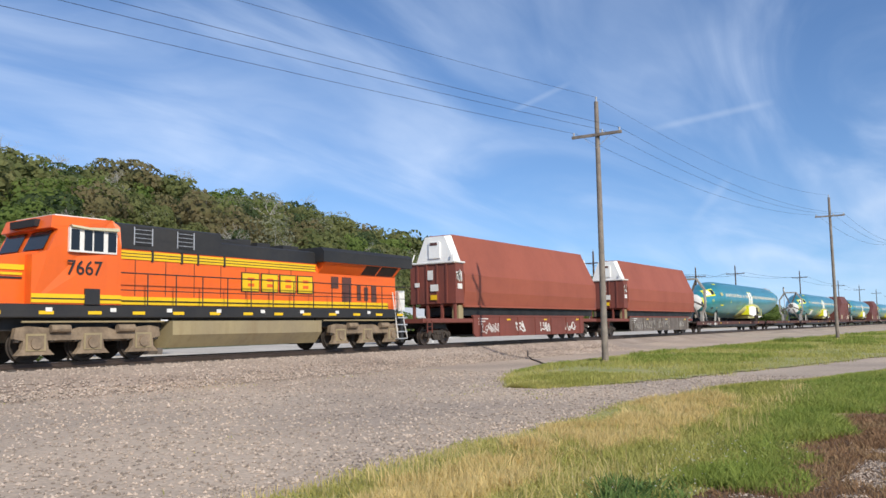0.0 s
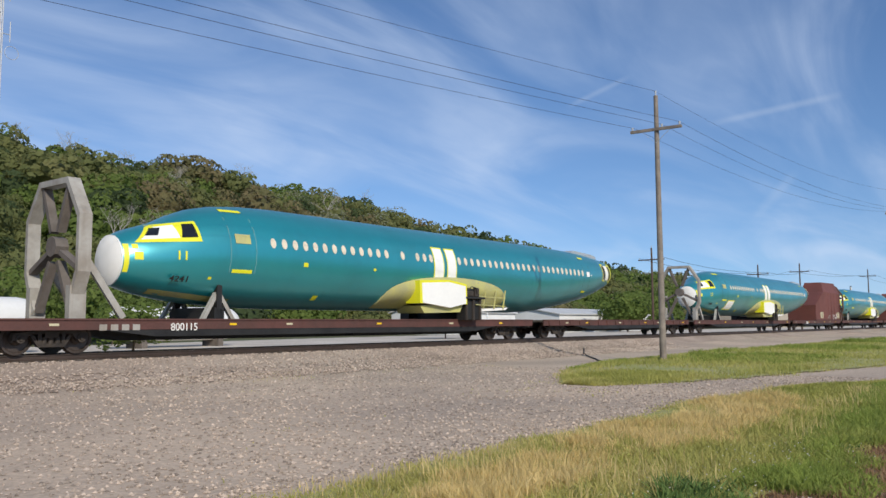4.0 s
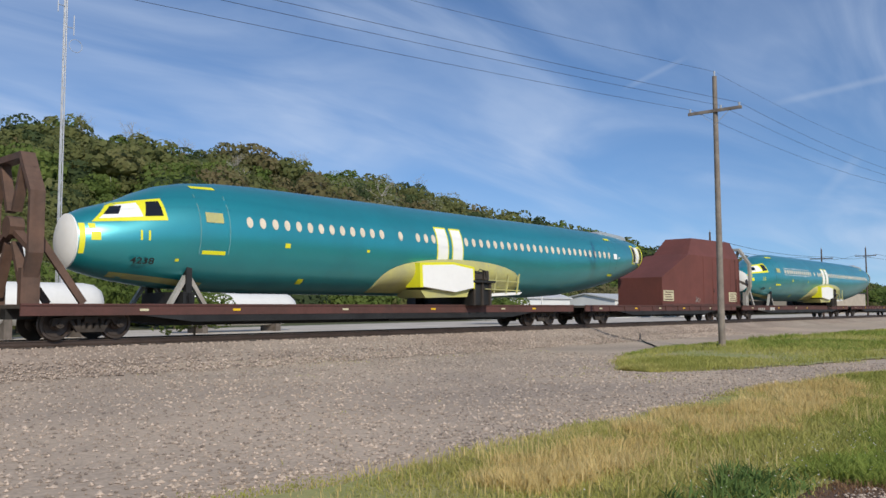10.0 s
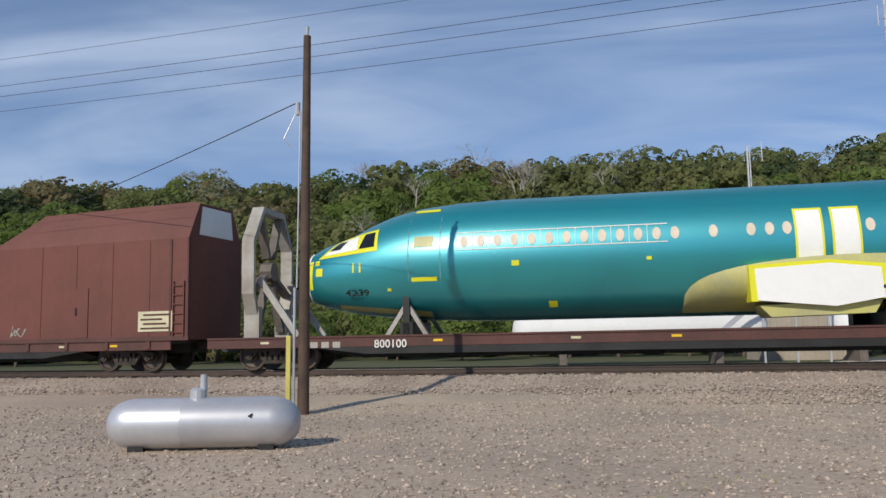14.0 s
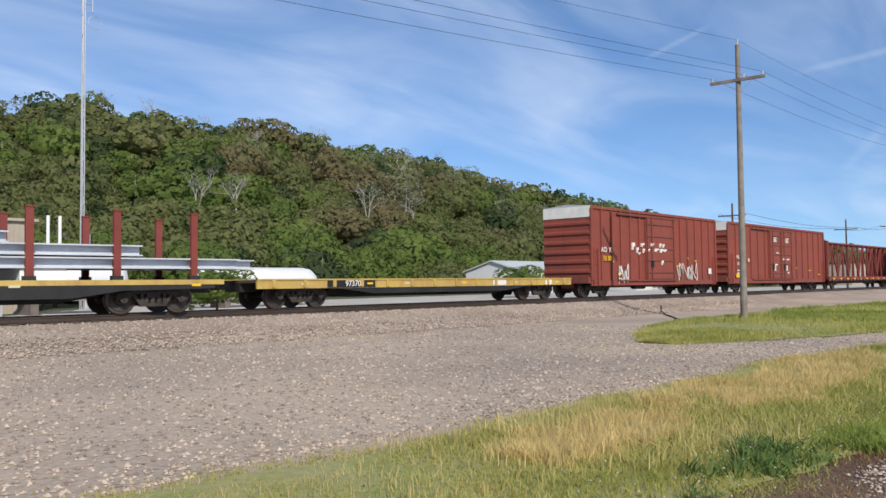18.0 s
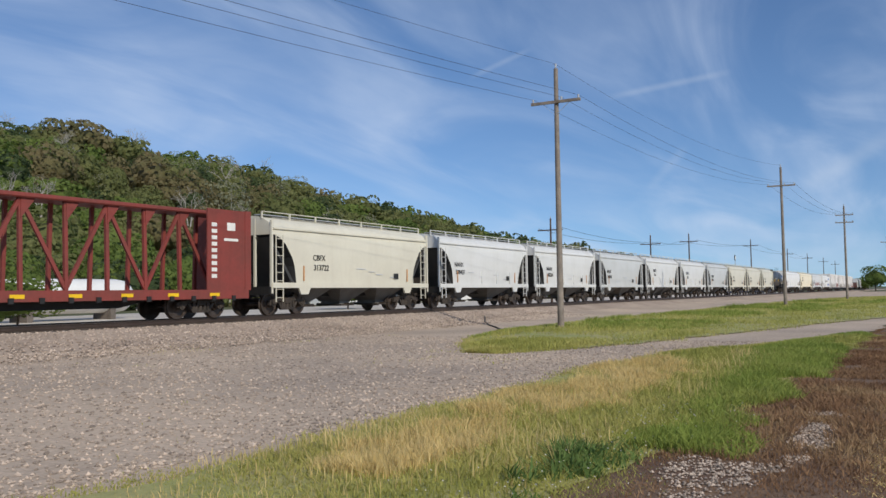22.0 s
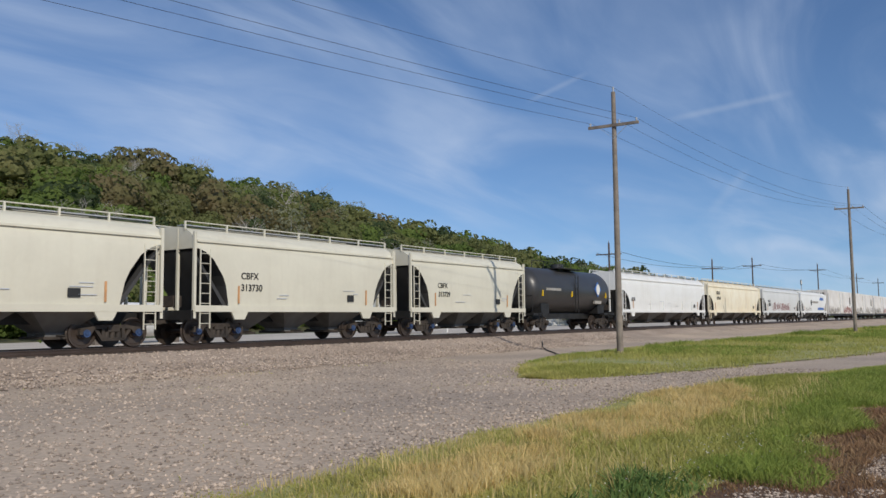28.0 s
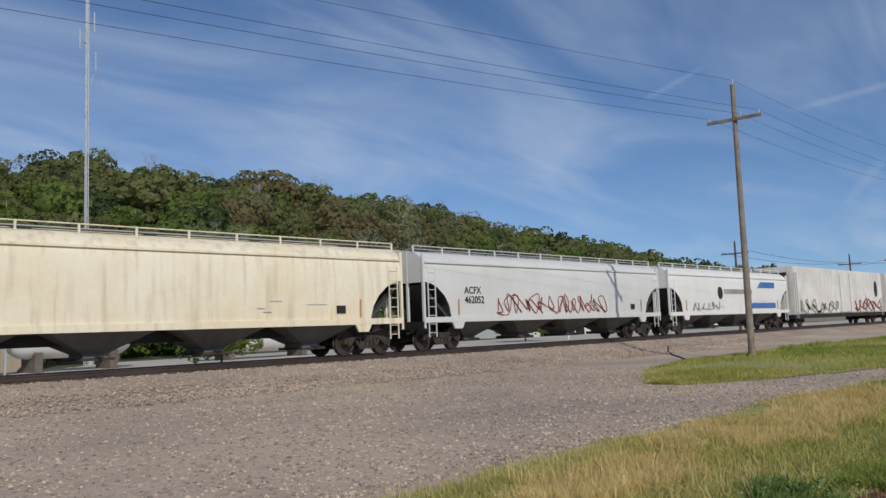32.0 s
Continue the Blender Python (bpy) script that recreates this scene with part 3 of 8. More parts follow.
ribbon("ballast_bed", [(-3.9, -0.7), (-2.6, -0.42), (-1.55, -0.2), (1.55, -0.2), (2.6, -0.42), (4.2, -0.9), (0, -1.3), (-3.6, -1.3)], -420, 900, 2.0, M_BALLAST, "raised bed of grey-brown ballast")
for s in (-0.75, 0.75):
    ribbon("rail", [(s - 0.07, -0.17), (s + 0.07, -0.17), (s + 0.07, -0.15), (s + 0.012, -0.13), (s + 0.012, -0.045), (s + 0.035, -0.035), (s + 0.035, -0.004), (s - 0.035, -0.004), (s - 0.035, -0.035), (s - 0.012, -0.045), (s - 0.012, -0.13), (s - 0.07, -0.15)], -420, 900, 2.0, M_RAIL, "brown steel rail with a worn head")
    ribbon("railhead", [(s - 0.03, -0.004), (s + 0.03, -0.004), (s + 0.028, 0.0), (s - 0.028, 0.0)], -420, 900, 2.0, M_RAILTOP, "polished running surface of a rail")

# ---- stuff: stones, grass ----
def stones():
    rnd = random.Random(5)
    vs, fs = [], []
    base = [(1, 0, 0), (0, 1, 0), (-1, 0, 0), (0, -1, 0), (0, 0, 1), (0, 0, -0.6)]
    tri = [(0, 1, 4), (1, 2, 4), (2, 3, 4), (3, 0, 4), (1, 0, 5), (2, 1, 5), (3, 2, 5), (0, 3, 5)]
    def put(x, y, r, up=0.0):
        n = len(vs)
        z = ground_z(x, y) + 0.035 + up + 0.01 * noise2(x, y, 0.7, 5)
        a = rnd.uniform(0, 6.28)
        sx, sy, sz = (r * rnd.uniform(0.7, 1.3) for _ in range(3))
        for bx, by, bz in base:
            bx, by = bx * sx * rnd.uniform(0.75, 1.2), by * sy * rnd.uniform(0.75, 1.2)
            vs.append((x + bx * math.cos(a) - by * math.sin(a), y + bx * math.sin(a) + by * math.cos(a), z + bz * sz * 0.7))
        fs.extend(tuple(i + n for i in f) for f in tri)
    for _ in range(50000):
        x = rnd.uniform(-30, 26)
        lo = 6.2 - (max(0, x - 12)) * 0.2
        y = lo + (20 - lo) * rnd.random() ** 1.7
        put(x, y, rnd.choice((0.014, 0.016, 0.02, 0.024, 0.03)) * (1 + 0.025 * y))
    for _ in range(15000):
        x, y = rnd.uniform(4, 14), rnd.uniform(0.5, 2.3)
        if gravel_bare(x, y, rnd.random()):
            put(x, y, rnd.choice((0.009, 0.012, 0.015, 0.02)), 0.025)
    me = bpy.data.meshes.new("loose_gravel"); me.from_pydata(vs, [], fs); me.materials.append(M_STONE)
    tagged(new("loose_gravel", me), "scattered loose stones of pale pink and grey gravel", "gravel", kind="stuff")

    # ballast stones on the near shoulder
    vs2, fs2 = [], []
    for _ in range(22000):
        p = rnd.uniform(-34, 52)
        s = -rnd.uniform(1.0, 5.4)
        r = rnd.choice((0.03, 0.04, 0.05))
        z = float(np.interp(-s, [1.0, 1.55, 2.6, 3.9, 5.4], [-0.2, -0.2, -0.42, -0.63, -0.72]))
        o = on_track(p, s, z)
        n = len(vs2)
        for bx, by, bz in base:
            vs2.append((o.x + bx * r * rnd.uniform(0.7, 1.2), o.y + by * r * rnd.uniform(0.7, 1.2), o.z + bz * r * 0.8))
        fs2.extend(tuple(i + n for i in f) for f in tri)
    me = bpy.data.meshes.new("ballast_stones"); me.from_pydata(vs2, [], fs2)
    me.materials.append(mat("ballast_chip", (0.4, 0.32, 0.255), 0.95, 0, 0.2, 0.4, 14, 0.2, (0.28, 0.22, 0.175), 0, 0, 0.45))
    tagged(new("ballast_stones", me), "loose ballast stones on the shoulder of the track bed", "ballast", kind="stuff")

def field(x, y, s=1.0, k=0.0):
    """Smooth noise over whole arrays, about -1 to 1."""
    x, y = np.asarray(x) * s + k * 17.3, np.asarray(y) * s - k * 9.1
    i, j = np.floor(x), np.floor(y)
    u, v = x - i, y - j
    u, v = u * u * (3 - 2 * u), v * v * (3 - 2 * v)
    def at(a, b):
        q = np.sin(a * 127.1 + b * 311.7) * 43758.5453
        return q - np.floor(q)
    low = at(i, j) * (1 - u) + at(i + 1, j) * u
    up = at(i, j + 1) * (1 - u) + at(i + 1, j + 1) * u
    return (low * (1 - v) + up * v) * 2 - 1

def field_ground(x, y):
    return -0.82 + 0.2 * np.clip((y - 18.5) / 3, 0, 1) + 0.15 * np.clip((x - 25) / 60, 0, 1)

def leaf_mesh(name, chunks, material):
    """One mesh out of many crowns."""
    me = bpy.data.meshes.new(name)
    off, V, F = 0, [], []
    for v, f in chunks:
        V.append(v); F.append(f + off); off += len(v)
    V, F = np.concatenate(V).astype(np.float32), np.concatenate(F).astype(np.int32)
    me.vertices.add(len(V)); me.vertices.foreach_set("co", V.ravel())
    me.loops.add(F.size); me.loops.foreach_set("vertex_index", F.ravel())
    me.polygons.add(len(F)); me.polygons.foreach_set("loop_start", np.arange(0, F.size, 4, dtype=np.int32))
    me.update(calc_edges=True)
    me.materials.append(material)
    return me


def blades(name, outline, count, material, label, h, seed, x0, x1, keep, lean=0.35, w=0.012, tall=1.0, power=1.5, bent=True):
    """Grass between the two edges of outline, thickest towards x0; keep says where it grows."""
    g = np.random.default_rng(seed)
    n = count * 5
    x = x0 + (x1 - x0) * g.random(n) ** power
    ox = [o[0] for o in outline]
    a, b = np.interp(x, ox, [o[1] for o in outline]), np.interp(x, ox, [o[2] for o in outline])
    y = a - 0.1 + (b - a + 0.2) * g.random(n) + g.normal(0, 0.16, n) + 0.3 * field(x, 0 * x + 3, 0.8, seed) + 0.12 * field(x, 0 * x, 3.1, seed)
    fade = np.clip((x - x0) / 2.2, 0, 1) if 1 <= x0 < 15 and x1 > x0 else np.ones(n)
    ok = (b - a > 0.1) & (g.random(n) <= fade) & keep(x, y, g.random(n))
    x, y, a, b = (q[ok][:count] for q in (x, y, a, b))
    n = len(x)
    z = field_ground(x, y) + 0.03
    hh = h * g.uniform(0.45, 1.15, n) * (0.85 + 0.4 * field(x, y, 0.35, seed) + 0.25 * field(x, y, 1.3, seed)) * tall * np.clip(0.42 + 0.085 * x, 0.5, 1.0)
    hh = np.maximum(hh * (0.35 + 0.65 * np.clip((np.minimum(y - a, b - y) + 0.25) / 0.9, 0, 1)), 0.02)
    an, la = g.uniform(0, 6.283, n), g.uniform(0, 6.283, n)
    ln_ = hh * g.uniform(0, lean, n)
    ww = w * g.uniform(0.7, 1.6, n) * (1 + 0.035 * np.maximum(0, x))
    dx, dy, lx, ly = np.cos(an) * ww, np.sin(an) * ww, np.cos(la) * ln_, np.sin(la) * ln_
    def row(k, f, zz):
        return [np.stack([x + q * dx * k + lx * f, y + q * dy * k + ly * f, zz], 1) for q in (-1, 1)]
    if bent:
        v = np.stack(row(1, 0, z - 0.03) + row(0.8, 0.3, z + hh * 0.6) + row(0.15, 1, z + hh), 1).reshape(-1, 3)
        o = np.arange(n)[:, None] * 6
        f = np.stack([o + np.array([0, 1, 3, 2]), o + np.array([2, 3, 5, 4])], 1).reshape(-1, 4)
    else:
        v = np.stack(row(1, 0, z - 0.03) + row(0.3, 1, z + hh), 1).reshape(-1, 3)
        f = np.arange(n)[:, None] * 4 + np.array([0, 1, 3, 2])
    return tagged(new(name, leaf_mesh(name, [(v, f)], material)), label, "grass", kind="stuff")

def straw_here(x, y, r):
    return ((x - 13.0) / 6.6) ** 2 + ((y - 4.6) / 0.95) ** 2 < 1 + 1.1 * field(x, y, 0.7, 11) + 0.8 * field(x, y, 2.3, 12) - 0.6 * r
def shrub_here(x, y, r):
    return np.minimum(((x - 7.0) / 1.5) ** 2 + ((y - 2.75) / 0.42) ** 2, ((x - 11.6) / 0.9) ** 2 + ((y - 2.35) / 0.3) ** 2) < 0.75 + 1.0 * field(x, y, 1.6, 81) - 0.3 * r
def gravel_bare(x, y, r):
    """Where gravel lies bare in the strip of brown weeds."""
    w = 0.8 * field(x, y, 1.3, 31) + 0.8 * field(x, y, 3.7, 33) - 1.0 * r - 0.2
    return (((x - 7.4) / 1.9) ** 2 + ((y - 1.6) / 0.55) ** 2 < 1 + w) | (((x - 9.6) / 2.8) ** 2 + ((y - 1.15) / 0.24) ** 2 < 1 + w) | (field(x, y, 0.9, 35) > 0.75 + 0.3 * r)
blades("tall_grass", BAND, 100000, M_GRASS, "soft mixed green and yellowing meadow grass", 0.15, 1, 1.5, 30, lambda x, y, r: ~straw_here(x, y, r) | (r < 0.3), 1.3, 0.0042)
blades("seed_stems", BAND, 3500, M_STRAW, "scattered straw-coloured seed stems in the grass", 0.3, 15, 2, 28, lambda x, y, r: (y > 2.8) & (field(x, y, 0.8, 16) > -0.2), 0.5, 0.003)
blades("short_grass", BAND, 42000, M_GRASS, "short patchy grass at the edge of the gravel", 0.16, 12, 3, -13, lambda x, y, r: field(x, y, 0.45, 4) + 0.5 * field(x, y, 1.6, 5) > -0.35 + 0.4 * r, 1.2, 0.0045, 1.0, 1.0)
blades("straw_grass", BAND, 52000, M_STRAW, "dry straw-coloured seed grass among green", 0.26, 2, 3, 27, straw_here, 0.8, 0.0036)
blades("green_fringe", [(3, 1.5, 3.0), (12, 1.5, 3.1), (17, 1.5, 3.6), (22, 1.4, 4.0), (31, 1.3, 2.5)], 48000, M_GRASSG, "bright green grass along the dirt strip", 0.2, 3, 3, 31, lambda x, y, r: (y > 2.05 + 0.6 * field(x, y, 0.6, 51) + 0.3 * field(x, y, 2.1, 53)) & ((x > 11) | (field(x, y, 0.6, 52) > -0.3)), 1.2, 0.0045, 1.0, 1.2)
blades("dark_weeds", BAND, 5000, M_SHRUB, "low dark green leafy weeds beside the dirt strip", 0.2, 16, 5, 13, shrub_here, 1.2, 0.011)
blades("island_grass", ISLAND, 80000, M_GRASS, "rough olive grass round the utility poles", 0.2, 4, 19, 140, lambda x, y, r: field(x, y, 0.5, 43) > -0.75 + 0.5 * r, 1.3, 0.006, 0.85, 1.5, False)
blades("island_green_grass", [(19.0, 10.2, 10.6), (21, 9.0, 11.8), (24, 8.4, 13.4), (30, 8.6, 15.2), (40, 8.0, 15.4), (60, 6, 14), (100, 2, 12)], 26000, M_GRASSG, "greener tufts on the grass island", 0.3, 44, 19, 100, lambda x, y, r: field(x, y, 0.22, 45) + 0.5 * field(x, y, 0.9, 46) > 0.1 + 0.3 * r, 1.1, 0.006)
blades("dry_weeds", DIRT, 110000, M_DRYW, "mat of reddish brown dead weeds on bare earth", 0.085, 6, 2, 40, lambda x, y, r: ~gravel_bare(x, y, r) & (field(x, y, 0.8, 62) + 0.6 * field(x, y, 2.6, 63) > -0.95 + 0.6 * r), 2.2, 0.005, 1.0, 1.5, False)
blades("thin_weeds", DIRT, 14000, M_DRYW, "thin brown weeds on bare earth beside the road", 0.07, 26, 4.2, -13, lambda x, y, r: field(x, y, 0.5, 8) > -0.3, 1.8, 0.005, 1.0, 1.5, False)
blades("road_edge_straw", [(4, -0.05, 0.5), (40, -0.5, 0.3)], 20000, M_STRAW, "dry straw along the road's edge", 0.11, 7, 4, 40, lambda x, y, r: field(x, y, 0.5, 9) > -0.45 + 0.6 * r, 1.6, 0.005)
blades("yard_tufts", [(-12, 6, 20), (30, 6, 20)], 5000, M_GRASS, "small tufts of grass in the gravel", 0.05, 8, -12, 30, lambda x, y, r: (field(x, y, 0.45, 21) + 0.5 * field(x, y, 1.9, 23) > 0.85 + 0.3 * r) | ((y > 18.2) & (field(x, y, 0.5, 22) > 0.5 + 0.3 * r)), 1.2, 0.005, 1.0, 1.0)
def flowers():
    rnd = random.Random(77)
    mb = MB()
    for _ in range(190):
        x, y = 5 + 6 * rnd.random(), rnd.gauss(2.75, 0.35)
        z = ground_z(x, y) + rnd.uniform(0.1, 0.2)
        for k in range(2):
            a = rnd.uniform(0, 6.28)
            mb.add([(x, y, z), (x + 0.009 * math.cos(a), y + 0.009 * math.sin(a), z + 0.006), (x - 0.004, y, z + 0.012), (x - 0.009 * math.cos(a), y - 0.009 * math.sin(a), z + 0.005)], [(0, 1, 2, 3)])
    tagged(part("white_flowers", mb, M_CHALK), "tiny white flowers among the green grass", "flowers", kind="stuff")
flowers()
stones()
# sleepers under the rails
bed = tagged(new("sleepers"), "row of dark creosoted wooden sleepers", kind="structure")
ME_TIE = MB().box(-0.11, 0.11, -1.32, 1.32, -0.34, -0.16, 0.015).mesh("sleeper", M_TIE)
for k in range(190):
    q = -42 + k * 0.54
    o = new("sleeper", ME_TIE); o.parent = bed
    c = on_track(q, 0.04 * math.sin(k * 2.3))
    o.matrix_basis = pose(c.x, c.y, 0.01 * math.sin(k * 1.7), 0, 0, -math.degrees(heading(q)) + 0.8 * math.sin(k * 3.1))

# ---- trees ----
def crown(seed, wide=0.5, lobes=8, leaves=420, leaf=0.022, low=0.0, hull=True):
    """A broad-leaved crown one metre high: rounded lobes of leaves round a dark heart."""
    g = np.random.default_rng(seed)
    a = np.arange(lobes) * 2.4 + g.uniform(0, 6.28)
    up = np.linspace(0.3, 0.74, lobes) + g.uniform(-0.05, 0.05, lobes)
    out = wide * np.sqrt(np.clip(1 - ((up - 0.36) / 0.5) ** 2, 0.02, 1)) * g.uniform(0.45, 0.68, lobes)
    rad = g.uniform(0.19, 0.27, lobes) * (0.6 + 0.8 * wide)
    c = np.stack([np.cos(a) * out, np.sin(a) * out, low + (1 - low) * up], 1)
    c = np.concatenate([c, [[0, 0, low + (1 - low) * 0.44]]]); rad = np.concatenate([rad, [0.62 * wide]])
    flat = np.array([1.0, 1.0, 0.82])
    V, F = [], []
    if hull:
        e = np.array([-1.2, -0.6, 0.0, 0.6, 1.2])
        th = np.arange(9) * math.tau / 9
        ball = np.array([[math.cos(q) * math.cos(t), math.cos(q) * math.sin(t), math.sin(q)] for q in e for t in th])
        quads = np.array([[j * 9 + i, j * 9 + (i + 1) % 9, (j + 1) * 9 + (i + 1) % 9, (j + 1) * 9 + i] for j in range(4) for i in range(9)] + [[36, 37, 38, 39], [39, 40, 41, 42], [42, 43, 44, 36], [36, 39, 42, 44]])
        near_ = np.array([max(float(np.dot(q * flat, c[k]- c[-1])) + rad[k] * 0.72 for k in range(lobes)) for q in ball])
        F.append(quads)
        V.append(c[-1] + ball * np.maximum(near_, 0.45 * wide)[:, None] * flat * 0.8)
    m = leaves * 5
    k = g.choice(lobes + 1, m, p=rad ** 2 / np.sum(rad ** 2))
    d = g.normal(size=(m, 3)); d[:, 1] -= 0.45; d[:, 2] += 0.3
    d /= np.linalg.norm(d, axis=1, keepdims=True)
    o = c[k] + d * rad[k][:, None] * flat * g.uniform(0.93, 1.07, (m, 1))
    gap = np.linalg.norm((o[:, None] - c[None]) / flat, axis=2) / rad[None]
    gap[np.arange(m), k] = 9
    ok = np.nonzero(gap.min(1) > 0.9)[0][:leaves]
    o, d = o[ok], d[ok]
    m = len(o)
    nrm = d + 0.28 * g.normal(size=(m, 3)); nrm /= np.linalg.norm(nrm, axis=1, keepdims=True)
    u = np.cross(nrm, g.normal(size=(m, 3))); u /= np.linalg.norm(u, axis=1, keepdims=True)
    v = np.cross(nrm, u)
    sz = leaf * g.uniform(0.5, 1.5, (m, 1))
    V.append(np.stack([o - u * sz, o + v * sz * 0.7, o + u * sz, o - v * sz * 0.7 + nrm * sz * 0.15], 1).reshape(-1, 3))
    F.append(sum(len(q) for q in V[:-1]) + np.arange(m * 4).reshape(-1, 4))
    return np.concatenate(V), np.concatenate(F)

def set_crown(tpl, x, y, z, h, turn, fat=1.0):
    v, f = tpl
    c, s = math.cos(turn), math.sin(turn)
    w = h * fat
    return np.stack([x + (v[:, 0] * c - v[:, 1] * s) * w, y + (v[:, 0] * s + v[:, 1] * c) * w, z + v[:, 2] * h], 1), f

def bare_tree(mb, x, y, z, h, rnd):
    """A leafless pale tree: a forked trunk with limbs and fine twigs."""
    def grow(p, d, l, r, depth):
        q = p + d * l
        mb.tube(p, q, r, 4, r * 0.6)
        if depth == 0:
            return
        for _ in range(3 if depth > 1 else 4):
            t = Vector((rnd.gauss(0, 1), rnd.gauss(0, 1), rnd.gauss(0.25, 0.6))).normalized()
            grow(p.lerp(q, rnd.uniform(0.55, 1.0)), (d * 0.75 + t * 0.65).normalized(), l * rnd.uniform(0.5, 0.72), r * 0.5, depth - 1)
    for _ in range(2):
        grow(Vector((x, y, z)), Vector((rnd.uniform(-0.25, 0.25), rnd.uniform(-0.2, 0.2), 1)).normalized(), h * 0.5, 0.13, 4)

def woods():
    rnd = random.Random(11)
    full = [crown(500 + k, 0.46 + 0.05 * (k % 4), 9 + k % 5, 600, 0.04) for k in range(12)]
    middle = [crown(520 + k, 0.48 + 0.05 * (k % 3), 8 + k % 4, 320, 0.053) for k in range(8)]
    rough = [crown(540 + k, 0.52, 6, 130, 0.075) for k in range(5)]
    bush = [crown(560 + k, 0.7, 6, 110, 0.08) for k in range(5)]
    wispy = [crown(580 + k, 0.42, 9, 480, 0.022, 0.1, False) for k in range(4)]
    kinds = {"olive": ("hillside_woods", M_LEAF, "dense olive autumn woods on the hill"), "green": ("green_hillside_woods", M_LEAFG, "green leafy trees among the hillside woods"),
             "dark": ("dark_hillside_woods", M_LEAFD, "dark green trees among the hillside woods"), "brown": ("brown_hillside_woods", M_LEAFB, "russet and brown autumn trees on the hill"),
             "pale": ("pale_hillside_woods", M_LEAFP, "pale thin-leaved trees in the hillside woods")}
    got = {k: [] for k in kinds}
    trunks = MB()
    x = -205.0
    while x < 620:
        near = -125 < x < 190
        y0 = 75.0
        while y0 < 184:
            y = y0 + rnd.uniform(-2.4, 2.4)
            xx = x + rnd.uniform(-2.6, 2.6)
            z = ground_z(xx, y) + hill_z(xx, y) - 0.9
            h = rnd.choice((4.5, 5.5, 6.0, 6.5, 7.5, 8.5)) * rnd.uniform(0.85, 1.15)
            if y0 < 84:
                h = min(h, 7.0)
            n1, n2 = noise2(xx, y, 0.035, 44), noise2(xx, y, 0.05, 71)
            q = rnd.random()
            low = y0 < 92
            if n1 + 0.5 * q > (0.2 if low else 0.44):
                key = "green"
            elif n2 + 0.5 * q > 0.58:
                key = "brown"
            elif rnd.random() < (0.2 if low else 0.13):
                key = "dark"
            elif rnd.random() < 0.07:
                key = "pale"
            else:
                key = "olive" if n2 < 0.12 or rnd.random() < 0.75 else "brown"
            tpl = rnd.choice(wispy if key == "pale" else full if near and y0 < 128 else middle if near else rough)
            got[key].append(set_crown(tpl, xx, y, z, h * (1.15 if key == "pale" else 1), rnd.uniform(-0.6, 0.6), rnd.uniform(0.9, 1.25)))
            if rnd.random() < 0.6:
                bx, by = xx + rnd.uniform(-2.5, 2.5), y - rnd.uniform(1, 3.5)
                got[rnd.choice(("olive", "green", "dark", "brown", "olive"))].append(set_crown(rnd.choice(bush), bx, by, ground_z(bx, by) + hill_z(bx, by) - 0.5, rnd.uniform(2.2, 3.8), rnd.uniform(-0.6, 0.6)))
            if near and rnd.random() < 0.06:
                trunks.tube((xx, y - 1.8, z - 0.3), (xx + rnd.uniform(-0.6, 0.6), y - 2.2, z + h * 0.8), 0.1, 5, 0.03)
            y0 += 5.4 if y0 < 110 else 6.6
        x += rnd.uniform(4.0, 5.4) * (1 if near else 1.7)
    for key, (nm, m, lab) in kinds.items():
        tagged(new(nm, leaf_mesh(nm, got[key], m)), lab, "woods", kind="stuff")
    tagged(part("woods_trunks", trunks, M_PALEBARK), "pale tree trunks among the hillside woods", "woods", kind="stuff")
    bare = MB()
    for k in range(38):
        x = rnd.uniform(-150, 220)
        y = rnd.choice((90, 110, 135, 160, 178, 178))
        bare_tree(bare, x, y - 3, hill_z(x, y) + ground_z(x, y) + 1.0, rnd.uniform(7, 9.5), rnd)
    me = bpy.data.meshes.new("bare_trees"); me.from_pydata(bare.v, [], bare.f); me.materials.append(M_PALEBARK)
    tagged(new("bare_trees", me), "pale leafless trees standing in the woods", "woods", kind="stuff")
woods()


NEAR_CROWNS = [crown(700 + k, 0.5, 12 + k % 3, 1400, 0.029, 0.02) for k in range(6)]
def near_tree(x, y, h, w, seed, material, name="tree", label="bushy green tree at the foot of the hill", **kw):
    rnd = random.Random(seed)
    z = ground_z(x, y) + hill_z(x, y)
    t = thing(name, label, "tree", "trees beyond the track")
    t.location = (x, y, z)
    mb = MB()
    mb.tube((0, 0, -0.4), (0.1, 0, h * 0.35), 0.05 * h * 0.55, 8, 0.03 * h * 0.5)
    for k in range(7):
        a = k * 0.9 + rnd.uniform(-0.3, 0.3)
        mb.tube((0.1, 0, h * (0.2 + 0.02 * k)), (math.cos(a) * w * 0.6, math.sin(a) * w * 0.6, h * rnd.uniform(0.5, 0.85)), 0.014 * h * 0.6, 5, 0.02)
    part("trunk", mb, M_BARK, t)
    part("crown", leaf_mesh("crown", [set_crown(NEAR_CROWNS[seed % 6], 0, 0, 0, h, rnd.uniform(-0.6, 0.6), w / h / 0.5)], material), None, t)

